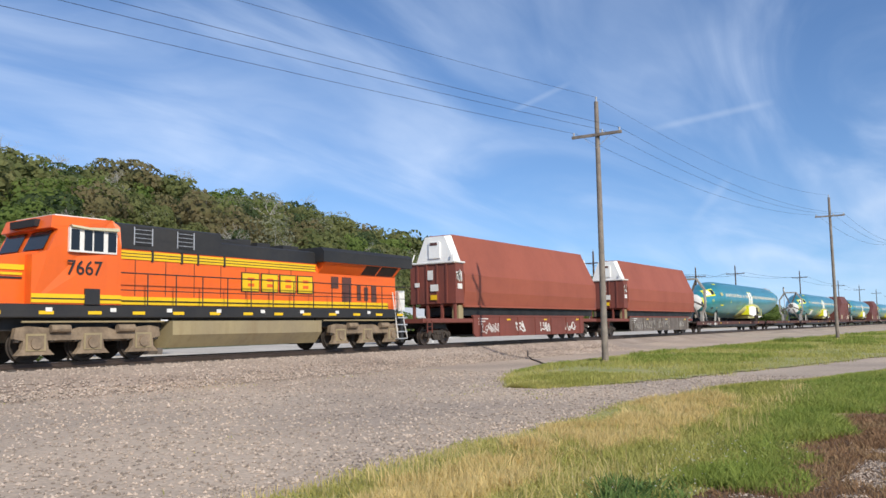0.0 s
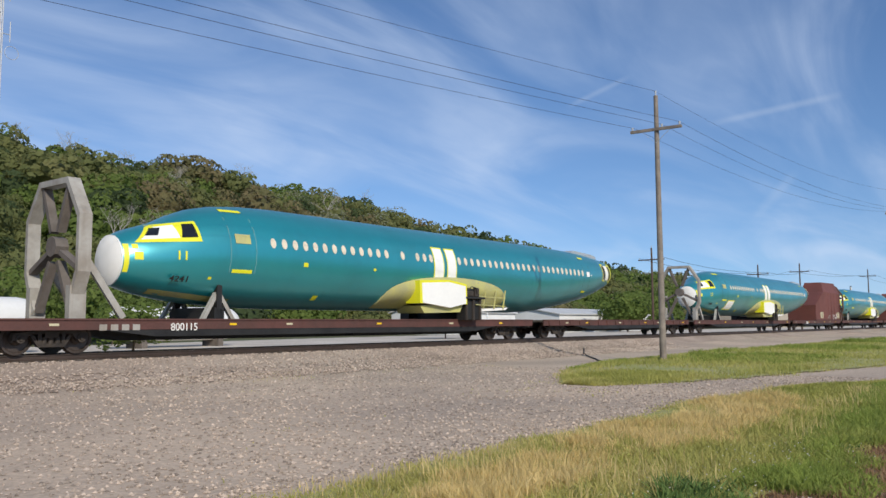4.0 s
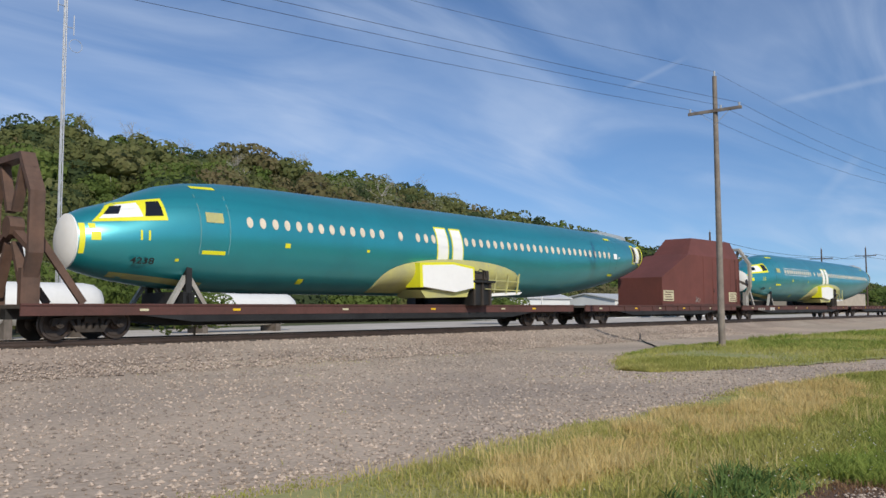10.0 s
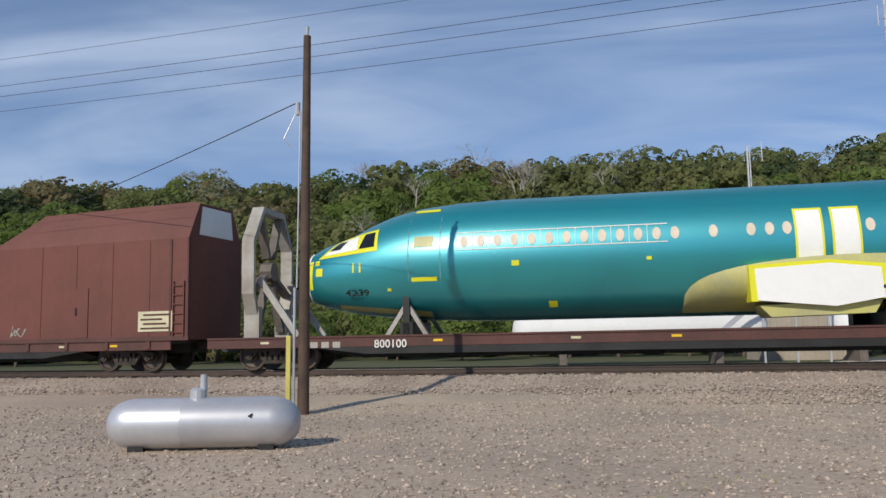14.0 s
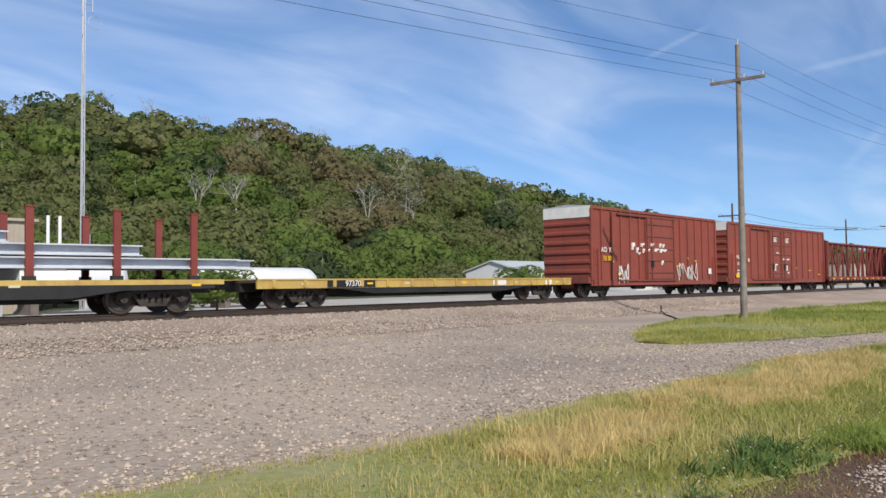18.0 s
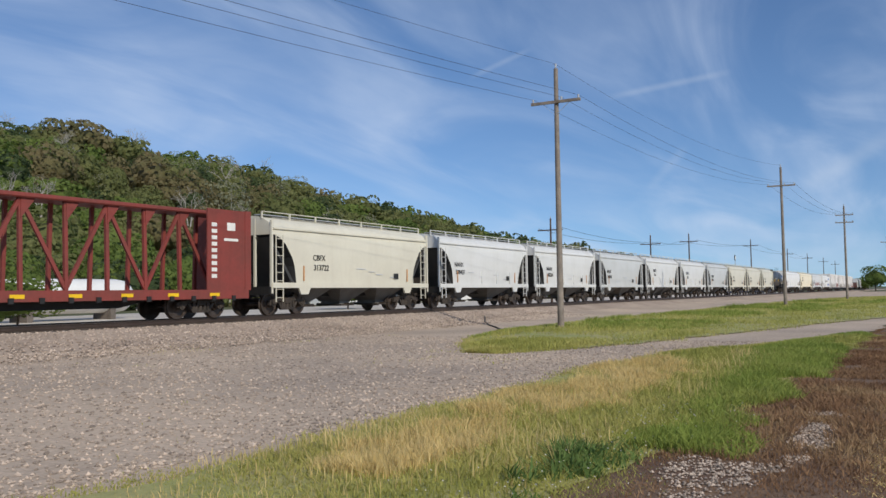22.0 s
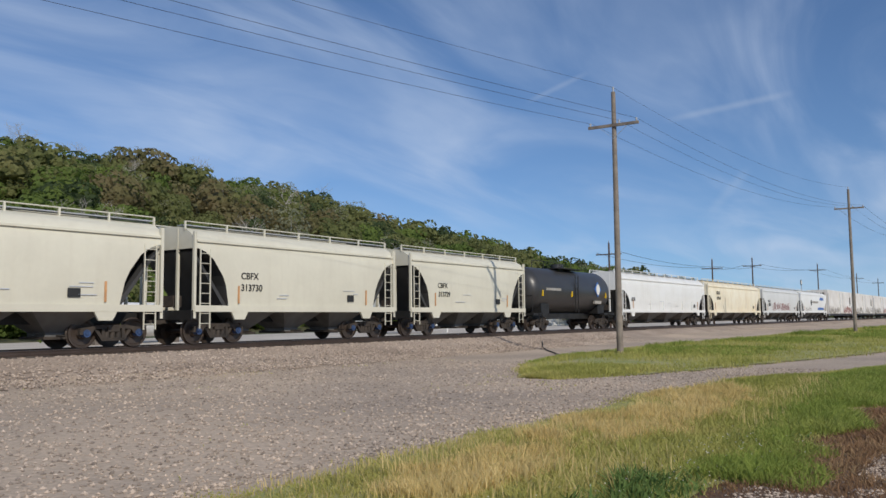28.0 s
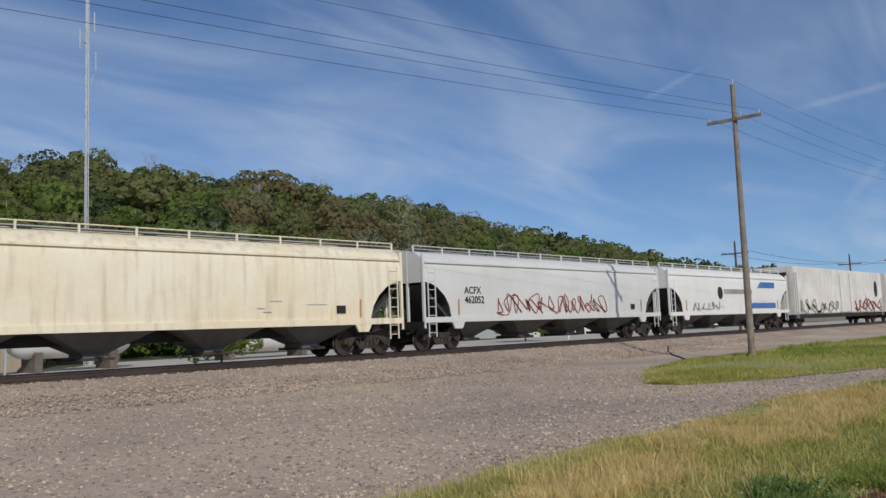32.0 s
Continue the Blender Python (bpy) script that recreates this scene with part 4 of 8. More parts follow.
rt = random.Random(3)
for k in range(30):
    x = -78 + k * 4.0 + rt.uniform(-1.5, 1.5)
    y = max(62, track_y(x) + 20) + rt.uniform(-3, 7)
    near_tree(x, y, rt.uniform(4.0, 7.5), rt.uniform(2.4, 3.4), 100 + k, M_LEAFG if rt.random() < 0.75 else M_LEAF)
for k, (x, y, h, w) in enumerate([(112, 52, 7, 4.5), (122, 58, 6, 4), (60, 46, 3.2, 2.6), (24, 39, 3.0, 2.2), (150, 64, 7, 4.5), (345, 17, 10, 5.5), (362, 22, 6, 4.5), (310, 75, 9, 7), (330, 92, 9, 8), (290, 62, 8, 6)]):
    near_tree(x, y, h, w, 200 + k, M_LEAFG, label="round leafy tree standing alone near the track")
for k, (x, y, h, w) in enumerate([(268, -6, 8, 5), (276, -13, 8.5, 6), (290, -22, 8, 7), (262, -2.5, 4.5, 3)]):
    near_tree(x, y, h, w, 300 + k, M_LEAFG, "roadside_tree", "dense dark green tree beside the far road")

# ---- poles and wires ----
def utility_pole(x, y, top, material, lean=0.0, arm=2.2, arm_at=0.0, turn=0.0, label="", arms=1, r=0.15, name="utility_pole"):
    z0 = ground_z(x, y) - 0.6 if y < 60 else ground_z(x, y) + hill_z(x, y) - 0.6
    t = thing(name, label or "weathered grey wooden utility pole with a crossarm", "pole", "utility poles")
    t.matrix_basis = pose(x, y, 0, 0, lean, turn)
    n = 12
    mb = MB()
    rings = []
    for k in range(9):
        f = k / 8
        rr = r * (1 - 0.38 * f)
        z = z0 + (top - z0) * f
        rings.append([(rr * math.cos(i * math.tau / n), rr * math.sin(i * math.tau / n), z) for i in range(n)])
    mb.loft(rings)
    part("shaft", mb, material, t, smooth=True)
    for j in range(arms):
        za = arm_at - j * 0.9
        if arm:
            part("crossarm", MB().box(-0.06 - r * 0.7, 0.04 - r * 0.7, -arm / 2, arm / 2, za - 0.06, za + 0.06), material, t)
            b = MB()
            b.bar((-r * 0.8, -arm * 0.28, za - 0.05), (-r * 0.9, 0, za - 0.6), 0.03, 0.01)
            b.bar((-r * 0.8, arm * 0.28, za - 0.05), (-r * 0.9, 0, za - 0.6), 0.03, 0.01)
            part("brace", b, M_GALV, t)
            for q in (-0.46, 0.46, -0.12):
                part("insulator", MB().tube((-r * 0.8, arm * q, za + 0.06), (-r * 0.8, arm * q, za + 0.2), 0.035, 8, 0.05), M_GALV, t)
    part("pole_cap_pin", MB().tube((0, 0, top), (0, 0, top + 0.22), 0.03, 8, 0.05), M_GALV, t)
    return t

P1, P2, P3 = (32.9, 13.7), (74.5, 10.5), (109.4, 8.45)
utility_pole(*P1, 10.6, M_WOOD, 0.2, 2.25, 9.1, 4)
utility_pole(*P2, 11.2, M_WOOD, -0.4, 2.25, 9.6, 4)
utility_pole(*P3, 10.7, M_WOOD, -1.0, 2.0, 9.6, 4, arms=2)
utility_pole(-56, 29.0, 10.4, M_WOOD, 0, 2.25, 9.0, 6)
for x, y, h in [(84, 36, 9.0), (118, 34.8, 8.9), (138, 34.2, 10.2), (180, 31.8, 11.2), (226, 31, 11), (262, 30.5, 11), (300, 30, 11), (340, 30, 11)]:
    utility_pole(x, y, h, M_WOODD, 0.5, 3.0, h - 1.3, 0, "dark wooden line pole with a wide crossarm beyond the track")
for x, y, h in [(150, 5.5, 9), (196, 4.2, 9), (244, 6, 8)]:
    utility_pole(x, y, h, M_WOOD, 0.3, 1.8, h - 0.9, 0)

def wire(name, a, b, sag, label, r=0.012, n=18):
    a, b = Vector(a), Vector(b)
    mb = MB()
    pts = [a.lerp(b, k / n) - Vector((0, 0, sag * 4 * (k / n) * (1 - k / n))) for k in range(n + 1)]
    sd = (b - a).cross(Vector((0, 0, 1))).normalized() * r
    mb.loft([[tuple(p + sd), tuple(p + Vector((0, 0, r))), tuple(p - sd), tuple(p - Vector((0, 0, r)))] for p in pts])
    return tagged(part(name, mb, M_WIRE), label, "wire", "overhead wires")

PW = (-56, 29.0)
for k, (q, z, zl) in enumerate([(1.0, 9.3, 9.2), (-0.25, 9.3, 9.2), (-1.03, 9.3, 9.2)]):
    wire("overhead_wire", (P1[0], P1[1] + q, z), (PW[0], PW[1] + q, zl), 1.0, "thin dark overhead wire sagging between poles", 0.007, 30)
    wire("overhead_wire", (P1[0], P1[1] + q, z), (P2[0], P2[1] + q, 9.8), 0.9, "thin dark overhead wire sagging between poles", 0.007)
    wire("overhead_wire", (P2[0], P2[1] + q, 9.8), (P3[0], P3[1] + q, 9.8), 0.8, "thin dark overhead wire sagging between poles", 0.011)
wire("overhead_wire", (P1[0], P1[1], 10.8), (PW[0], PW[1], 10.6), 1.2, "thin top wire strung between pole tips", 0.006, 30)
wire("overhead_wire", (P1[0], P1[1], 10.8), (P2[0], P2[1], 11.4), 0.9, "thin top wire strung between pole tips", 0.006)
LP = [(84, 36, 7.8), (118, 34.8, 7.7), (138, 34.2, 9.0), (180, 31.8, 10.0), (226, 31, 9.8), (262, 30.5, 9.8)]
for a, b in zip(LP, LP[1:]):
    for q in (-1.4, 1.4):
        wire("line_wire", (a[0], a[1] + q, a[2] + 0.1), (b[0], b[1] + q, b[2] + 0.1), 0.5, "thin wire on the far line poles", 0.02)

# bare pole beside the silver tank, with a service drop
QX, QY = -5.36, 18.35
t = utility_pole(QX, QY, 8.15, M_WOODD, 0.6, 0, 0, 0, "dark creosoted wooden pole with a conduit, no crossarm", r=0.145, name="service_pole")
part("conduit", MB().tube((-0.2, -0.1, -0.7), (-0.2, -0.1, 2.1), 0.035, 8).tube((-0.16, -0.08, 2.1), (-0.13, -0.05, 6.3), 0.02, 6), M_GALV, t)
part("marker_post", MB().box(-0.36, -0.26, -0.2, -0.1, -0.8, 1.0, 0.02), mat("yellow_marker", (0.6, 0.52, 0.12), 0.6), t, "faded yellow marker post")
part("weatherhead", MB().tube((-0.2, -0.05, 6.2), (-0.2, -0.05, 6.5), 0.06, 8).tube((-0.22, -0.05, 6.3), (-0.5, -0.15, 5.6), 0.012, 5).tube((-0.5, -0.15, 5.6), (-0.3, -0.1, 5.4), 0.012, 5), M_GALV, t)
wire("service_drop", (QX - 0.2, QY, 6.5), (-64, 62, 7.5), 1.6, "thin service wire running from the pole towards the hill", 0.014, 24)

# silver propane tank
def propane():
    t = thing("propane_tank", "silver horizontal propane tank on short saddle feet", "gas tank")
    r = 0.385
    cx, cy = -5.19, 12.36
    t.matrix_basis = pose(cx, cy, ground_z(cx, cy) + 0.44, 0, 0, 6)
    mb = MB()
    n = 28
    rings = []
    for x, q in [(-1.5, 0.05), (-1.48, 0.35), (-1.42, 0.62), (-1.32, 0.83), (-1.2, 0.95), (-1.08, 1.0), (-0.3, 1.0), (-0.29, 1.008), (-0.27, 1.0), (1.08, 1.0), (1.2, 0.95), (1.32, 0.83), (1.42, 0.62), (1.48, 0.35), (1.5, 0.05)]:
        rings.append([(x, r * q * math.cos(i * math.tau / n), r * q * math.sin(i * math.tau / n)) for i in range(n)])
    mb.loft(rings)
    part("shell", mb, M_PROPANE, t, smooth=True)
    for x in (-1.0, 1.0):
        part("saddle_foot", MB().box(x - 0.12, x + 0.12, -0.2, 0.2, -0.5, -0.3, 0.03), M_BLACK, t, "dark steel foot")
    part("valve_dome", MB().tube((-0.1, 0, 0.36), (-0.1, 0, 0.5), 0.13, 14).tube((-0.1, 0, 0.5), (-0.1, 0, 0.54), 0.13, 14, 0.08), M_PROPANE, t)
    part("vent_stack", MB().tube((-0.02, 0, 0.5), (-0.02, 0, 0.74), 0.06, 10, 0.05), M_GALV, t)
    part("label_plate", MB().prism_y([(0.76, 0.12), (0.83, 0.08), (0.83, 0.16)], -r * 0.99, -r * 0.93), M_INK, t)
propane()

def signal():
    t = thing("railway_signal", "silver railway signal mast with two round heads and a ladder", "railway signal")
    x, y = -23.4, 26.7
    t.matrix_basis = pose(x, y, -0.4, 0, 0, 20)
    part("footing", MB().box(-0.5, 0.9, -0.4, 0.4, -0.3, 0.18, 0.04), M_BALLAST, t)
    part("mast", MB().tube((0, 0, 0), (0, 0, 7.3), 0.085, 12, 0.07), M_GALV, t)
    for z in (6.9, 5.0):
        part("signal_head", MB().tube((-0.3, -0.05, z), (-0.3, 0.12, z), 0.36, 20).tube((-0.3, -0.05, z), (-0.3, -0.35, z), 0.14, 14), M_BLACK, t, "round black signal target with a hooded lens")
        part("head_bracket", MB().box(-0.3, 0, -0.03, 0.03, z - 0.05, z + 0.05), M_GALV, t)
    lad = MB()
    for q in (0.75, 1.05):
        lad.bar((q, 0, 0.1), (q - 0.35, 0, 6.6), 0.04, 0.04)
    part("ladder_rail", lad, M_GALV, t)
    for k in range(17):
        f = k / 17
        part("rung", MB().tube((0.75 - 0.35 * f, 0, 0.1 + 6.5 * f), (1.05 - 0.35 * f, 0, 0.1 + 6.5 * f), 0.014, 5), M_GALV, t)
    for z in (1.5, 4.2, 6.5):
        part("ladder_stay", MB().bar((0, 0, z), (0.8, 0, z), 0.03, 0.03), M_GALV, t)
    part("platform", MB().box(0.05, 0.85, -0.25, 0.25, 6.35, 6.4), M_GALV, t)
signal()

# ---- beyond the track ----
def white_gas_tank(x0, x1, y, z, r, pipes):
    t = thing("storage_tank", "large white horizontal gas storage tank beyond the track", "gas tank", "white storage tanks")
    t.location = ((x0 + x1) / 2, y, 0)
    h, n = (x1 - x0) / 2, 24
    mb = MB()
    mb.loft([[(x, r * q * math.cos(i * math.tau / n), z + r * q * math.sin(i * math.tau / n)) for i in range(n)]
             for x, q in [(-h, 0.05), (-h + 0.06, 0.4), (-h + 0.25, 0.72), (-h + 0.6, 0.93), (-h + 1.1, 1), (h - 1.1, 1), (h - 0.6, 0.93), (h - 0.25, 0.72), (h - 0.06, 0.4), (h, 0.05)]])
    part("shell", mb, M_WALLW, t, smooth=True)
    for x in (-h * 0.6, h * 0.6):
        part("saddle", MB().box(x - 0.2, x + 0.2, -r * 0.8, r * 0.8, -0.9, z - r * 0.7), M_FRAME, t)
    for k in range(pipes):
        part("vent_pipe", MB().tube((-h + 2.3 + k * 0.62, 0, z + r * 0.9), (-h + 2.3 + k * 0.62, 0, z + r + 2.3), 0.09, 8), M_WALLW, t)
white_gas_tank(-1.4, 12.2, 45.5, 1.3, 1.15, 3)
white_gas_tank(15.2, 21.8, 45.0, 1.25, 1.15, 2)
white_gas_tank(27.0, 36.5, 46.5, 0.95, 1.1, 0)
t = thing("rail_frame", "grey steel pipe frame on the white tank's walkway", "walkway")
t.location = (11.5, 43.5, 0)
for x in (0, 1.6, 3.2):
    part("post", MB().box(x - 0.05, x + 0.05, -0.05, 0.05, -0.7, 2.9), M_GALV, t)
part("top_rail", MB().box(-0.1, 3.3, -0.06, 0.06, 2.8, 2.95), M_GALV, t)
part("stair_stringer", MB().bar((0, 0, 2.8), (-3, 0, 0.3), 0.1, 0.25), M_GALV, t)

def shed(x0, x1, y0, y1, h, name, label, wall, roof, gable=0.0, stripes=False):
    t = thing(name, label, "building")
    zb = -0.8
    part("wall", MB().box(x0, x1, y0, y1, zb, h), wall, t)
    if gable:
        ym = (y0 + y1) / 2
        part("gable", MB().prism_x([(y0, h), (y1, h), (ym, h + gable - 0.03)], x0 + 0.005, x1 - 0.005), wall, t)
        part("roof", MB().prism_x([(y0 - 0.3, h - 0.04), (ym, h + gable), (y1 + 0.3, h - 0.04), (y1 + 0.3, h + 0.1), (ym, h + gable + 0.16), (y0 - 0.3, h + 0.1)], x0 - 0.3, x1 + 0.3), roof, t)
    else:
        part("roof", MB().box(x0 - 0.25, x1 + 0.25, y0 - 0.25, y1 + 0.25, h, h + 0.18, 0.03), roof, t)
    if stripes:
        n = 9
        for k in range(n):
            x = x0 + (x1 - x0) * (k + 0.5) / n
            part("panel_rib", MB().box(x - 0.14, x + 0.14, y0 - 0.06, y0, zb + 0.1, h - 0.15), M_BEIGE, t)
    return t
shed(12.9, 18.2, 49.0, 53.0, 4.6, "equipment_shed", "beige metal equipment shed with ribbed panels", M_BEIGE, M_BEIGE, 0, True)
t = shed(81, 97, 62, 71, 2.3, "metal_barn", "white metal barn with a low gabled roof and dark openings", M_WALLW, M_ROOFW, 1.3)
# Thin black plates on the wall give the openings their dark, unlit look.
for x in (84, 88, 92):
    part("doorway", MB().box(x, x + 2.0, 61.94, 62.0, -0.8, 0.9), M_BLACK, t)
t = shed(106, 138, 60, 70, 2.2, "long_shed", "long low white shed beyond the track", M_WALLW, M_ROOFW, 0.9)
t = shed(200, 232, 58, 76, 4.5, "depot", "distant flat-roofed dark depot", M_BEIGE, M_BLACK)
t = shed(318, 350, 4, 12, 1.7, "depot", "distant low grey metal depot by the crossing", M_BEAM, M_BEAM, 0.3)

def lattice(x, y, z0, top, label, w=0.22, arms=()):
    t = thing("radio_mast", label, "mast", "masts")
    t.location = (x, y, 0)
    for k in range(3):
        a = k * math.tau / 3
        part("leg", MB().tube((w * math.cos(a), w * math.sin(a), z0), (w * 0.7 * math.cos(a), w * 0.7 * math.sin(a), top), 0.04, 6), M_GALV, t)
    mb = MB()
    z, k = z0, 0
    while z < top - 1.0:
        a, b = (k % 3) * math.tau / 3, ((k + 1) % 3) * math.tau / 3
        mb.tube((w * 0.9 * math.cos(a), w * 0.9 * math.sin(a), z), (w * 0.9 * math.cos(b), w * 0.9 * math.sin(b), z + 0.7), 0.02, 4)
        z += 0.5; k += 1
    part("lacing", mb, M_GALV, t)
    for zz, l in arms:
        part("antenna_arm", MB().tube((0, 0, zz), (l, 0, zz), 0.03, 6).tube((l, 0, zz - 0.5), (l, 0, zz + 0.9), 0.035, 6), M_GALV, t)
    return t
t = lattice(23.6, 55.0, -0.8, 31, "tall slim white guyed radio mast", 0.13, ((20.2, 0.6), (21.6, -0.5), (23, 0.5)))
ring = MB()
for k in range(14):
    a, b = k * math.tau / 14, (k + 1) * math.tau / 14
    ring.tube((0.75 + 0.45 * math.cos(a), 0, 19.0 + 0.45 * math.sin(a)), (0.75 + 0.45 * math.cos(b), 0, 19.0 + 0.45 * math.sin(b)), 0.02, 5)
part("loop_antenna", ring, M_GALV, t)
part("mast_foot", MB().tube((0.2, -0.3, -0.8), (0.2, -0.3, 4.4), 0.24, 12), M_GALV, t)
lattice(14.5, 56.0, -0.8, 13.6, "slim metal antenna mast with short side arms", 0.14, ((13.0, 0.9), (9.5, 0.8), (6.4, 0.7)))
utility_pole(64, 44, 3.2, M_WALLW, 0, 0, 0, 0, "short white standpipe beyond the track", r=0.1, name="standpipe")
utility_pole(-10.3, 32.8, 2.2, M_WOODD, 0, 0, 0, 0, "small dark sign post beyond the track", r=0.05, name="sign_post")
t = thing("track_sign", "small grey lineside sign on two posts beyond the track", "sign")
t.location = (-10.4, 32.9, 0)
part("sign_board", MB().box(-0.5, 0.5, -0.03, 0.03, 2.0, 2.6), M_SLOPE, t, "dark weathered board")
part("sign_frame", MB().box(-0.55, 0.55, 0.0, 0.05, 1.95, 2.65), M_TRUCK, t)
part("post", MB().box(0.3, 0.38, -0.03, 0.03, -0.8, 2.1), M_GALV, t)

def switch_lamp(x, y, z):
    t = thing("round_target", "small round track target on a thin post", "railway signal")
    t.location = (x, y, 0)
    part("post", MB().tube((0, 0, -0.6), (0, 0, z), 0.05, 6), M_GALV, t)
    part("target", MB().tube((0, -0.05, z), (0, 0.05, z), 0.5, 16), M_BLACK, t)
    part("target_face", MB().tube((0, -0.08, z), (0, -0.05, z), 0.34, 16), M_CHALK, t)
switch_lamp(148, 28.8, 6.3)
t = thing("cable", "dark hose lying across the gravel from the track to the grass", "cable")
mb = MB()
pts = [(x, y, ground_z(x, y) + 0.06 + 0.12 * max(0, y - 20.2)) for x, y in ((39.5, 20.9), (38.2, 20.2), (37, 19.6), (35.8, 18.8), (34.5, 18.0), (33.5, 17.3), (32.5, 16.6), (31.5, 16.0), (30.5, 15.3), (29.6, 14.7), (29.0, 14.2))]
for a, b in zip(pts, pts[1:]):
    mb.tube(a, b, 0.03, 6)
part("hose", mb, M_BLACK, t)
t = thing("pedestal_box", "low dark cable pedestal box in the grass", "utility box")
t.location = (-3.85, 4.05, -0.8)
part("box_body", MB().box(-0.16, 0.16, -0.14, 0.14, -0.1, 0.42, 0.03), M_BLACK, t)
part("lid", MB().box(-0.18, 0.18, -0.16, 0.16, 0.42, 0.47, 0.02), M_GALV, t)
t = thing("post", "thin dark post at the edge of the grass island", "post")
t.location = (58, 0.9, -0.7)
part("post_shaft", MB().tube((0, 0, -0.1), (0, 0, 1.2), 0.07, 8), M_BLACK, t)
t = thing("barrier", "orange and white barrier boards beside the far road", "barrier")
t.location = (236, -9, -0.5)
for k in range(3):
    part("board", MB().box(-14, 14, -0.1, 0.1, 0.2 + k * 0.9, 0.8 + k * 0.9), M_LYEL, t)
for x in (-13, 0, 13):
    part("post", MB().box(x - 0.1, x + 0.1, 0.1, 0.3, -0.5, 2.8), M_GALV, t)
for k in range(5):
    t = thing("hay_bale", "round brown bale lying by the far road", "bale", "bales by the road")
    t.location = (232 + k * 1.5, 1.5 + k * 1.9 - 6, -0.5)
    part("bale_body", MB().tube((-0.8, 0, 0.9), (0.8, 0, 0.9), 1.0, 16), M_DRYW, t)

# ---- rolling stock: x along the car (its front at -x), the near side at -y, z = 0 on the rail ----
WHEEL_R = 0.46
def wheelset_mesh(r=WHEEL_R):
    mb = MB()
    n = 28
    for s in (-1, 1):
        y = s * 0.75
        rings = [[(rr * math.cos(i * math.tau / n), y + s * o, rr * math.sin(i * math.tau / n)) for i in range(n)]
                 for rr, o in [(0.12, -0.1), (r * 0.55, -0.04), (r * 0.82, -0.07), (r + 0.028, -0.07), (r + 0.028, -0.035), (r, -0.02), (r - 0.006, 0.07), (r * 0.84, 0.07), (r * 0.78, 0.03), (r * 0.42, 0.015), (r * 0.36, 0.07), (0.1, 0.09)]]
        mb.loft(rings)
    mb.tube((0, -1.05, 0), (0, 1.05, 0), 0.075, 12)
    return mb.mesh("wheelset", M_WHEEL, True)

def cap_mesh(material, s):
    mb = MB()
    mb.tube((0, s * 0.9, 0), (0, s * 1.1, 0), 0.13, 14, 0.12)
    mb.tube((0, s * 1.09, 0), (0, s * 1.13, 0), 0.07, 8, 0.06)
    return mb.mesh("bearing_cap", material)

def truck_mesh():
    mb = MB()
    for s in (-1, 1):
        y0, y1 = s * 0.93, s * 1.07
        top = [(-1.1, 0.42), (-1.08, 0.62), (-0.75, 0.66), (-0.45, 0.72), (0.45, 0.72), (0.75, 0.66), (1.08, 0.62), (1.1, 0.42), (0.72, 0.44), (0.62, 0.58), (0.38, 0.6), (-0.38, 0.6), (-0.62, 0.58), (-0.72, 0.44)]
        mb.prism_y(top, min(y0, y1), max(y0, y1))
        mb.prism_y([(-0.62, 0.56), (-0.38, 0.22), (0.38, 0.22), (0.62, 0.56), (0.5, 0.56), (0.34, 0.32), (-0.34, 0.32), (-0.5, 0.56)], min(y0, y1), max(y0, y1))
        for x in (-0.34, 0.34):
            mb.box(x - 0.05, x + 0.05, min(y0, y1) - 0.01, max(y0, y1) + 0.01, 0.28, 0.62)
        for x in (-0.2, 0.0, 0.2):
            mb.tube((x, s * 1.0, 0.3), (x, s * 1.0, 0.5), 0.085, 10)
    mb.box(-0.2, 0.2, -1.1, 1.1, 0.48, 0.7, 0.03)
    mb.tube((0, 0, 0.7), (0, 0, 0.86), 0.22, 14)
    return mb.mesh("truck_frame", M_TRUCK)

ME_WHEEL, ME_CAP, ME_CAPB, ME_TRUCK = wheelset_mesh(), [cap_mesh(M_TRUCK, s) for s in (-1, 1)], [cap_mesh(M_CAP, s) for s in (-1, 1)], truck_mesh()
WHEELS, LOCO_WHEELS, CARS = [], [], []

def coupler_mesh():
    mb = MB()
    mb.box(-0.55, 0.1, -0.09, 0.09, 0.72, 0.92, 0.02)
    mb.box(-0.95, -0.55, -0.16, 0.14, 0.68, 0.98, 0.04)
    mb.box(-1.0, -0.8, 0.02, 0.16, 0.7, 0.95, 0.03)
    return mb.mesh("coupler", M_TRUCK)
ME_COUPLER = coupler_mesh()

def add_trucks(car, half, blue=False, spread=0.88):
    for x in (-half, half):
        tr = new("truck", ME_TRUCK); tr.parent = car; tr.location = (x, 0, 0)
        for q in (-spread, spread):
            w = new("wheelset", ME_WHEEL); w.parent = tr
            w.matrix_parent_inverse = Matrix.Translation((q, 0, WHEEL_R))
            for me in ME_CAPB if blue else ME_CAP:
                c = new("bearing_cap", me); c.parent = tr; c.location = (q, 0, WHEEL_R)
            WHEELS.append(w)

def add_couplers(car, L):
    for s in (-1, 1):
        c = new("coupler", ME_COUPLER); c.parent = car
        c.matrix_basis = pose(s * (L / 2 - 0.85), 0, 0, 0, 0, 0 if s < 0 else 180)

def car_thing(name, label, u0, u1, group):
    t = thing(name, label, "railway car", group)
    CARS.append((t, (u0 + u1) / 2, (u1 - u0) * 0.33))
    add_couplers(t, u1 - u0)
    return t, (u1 - u0)

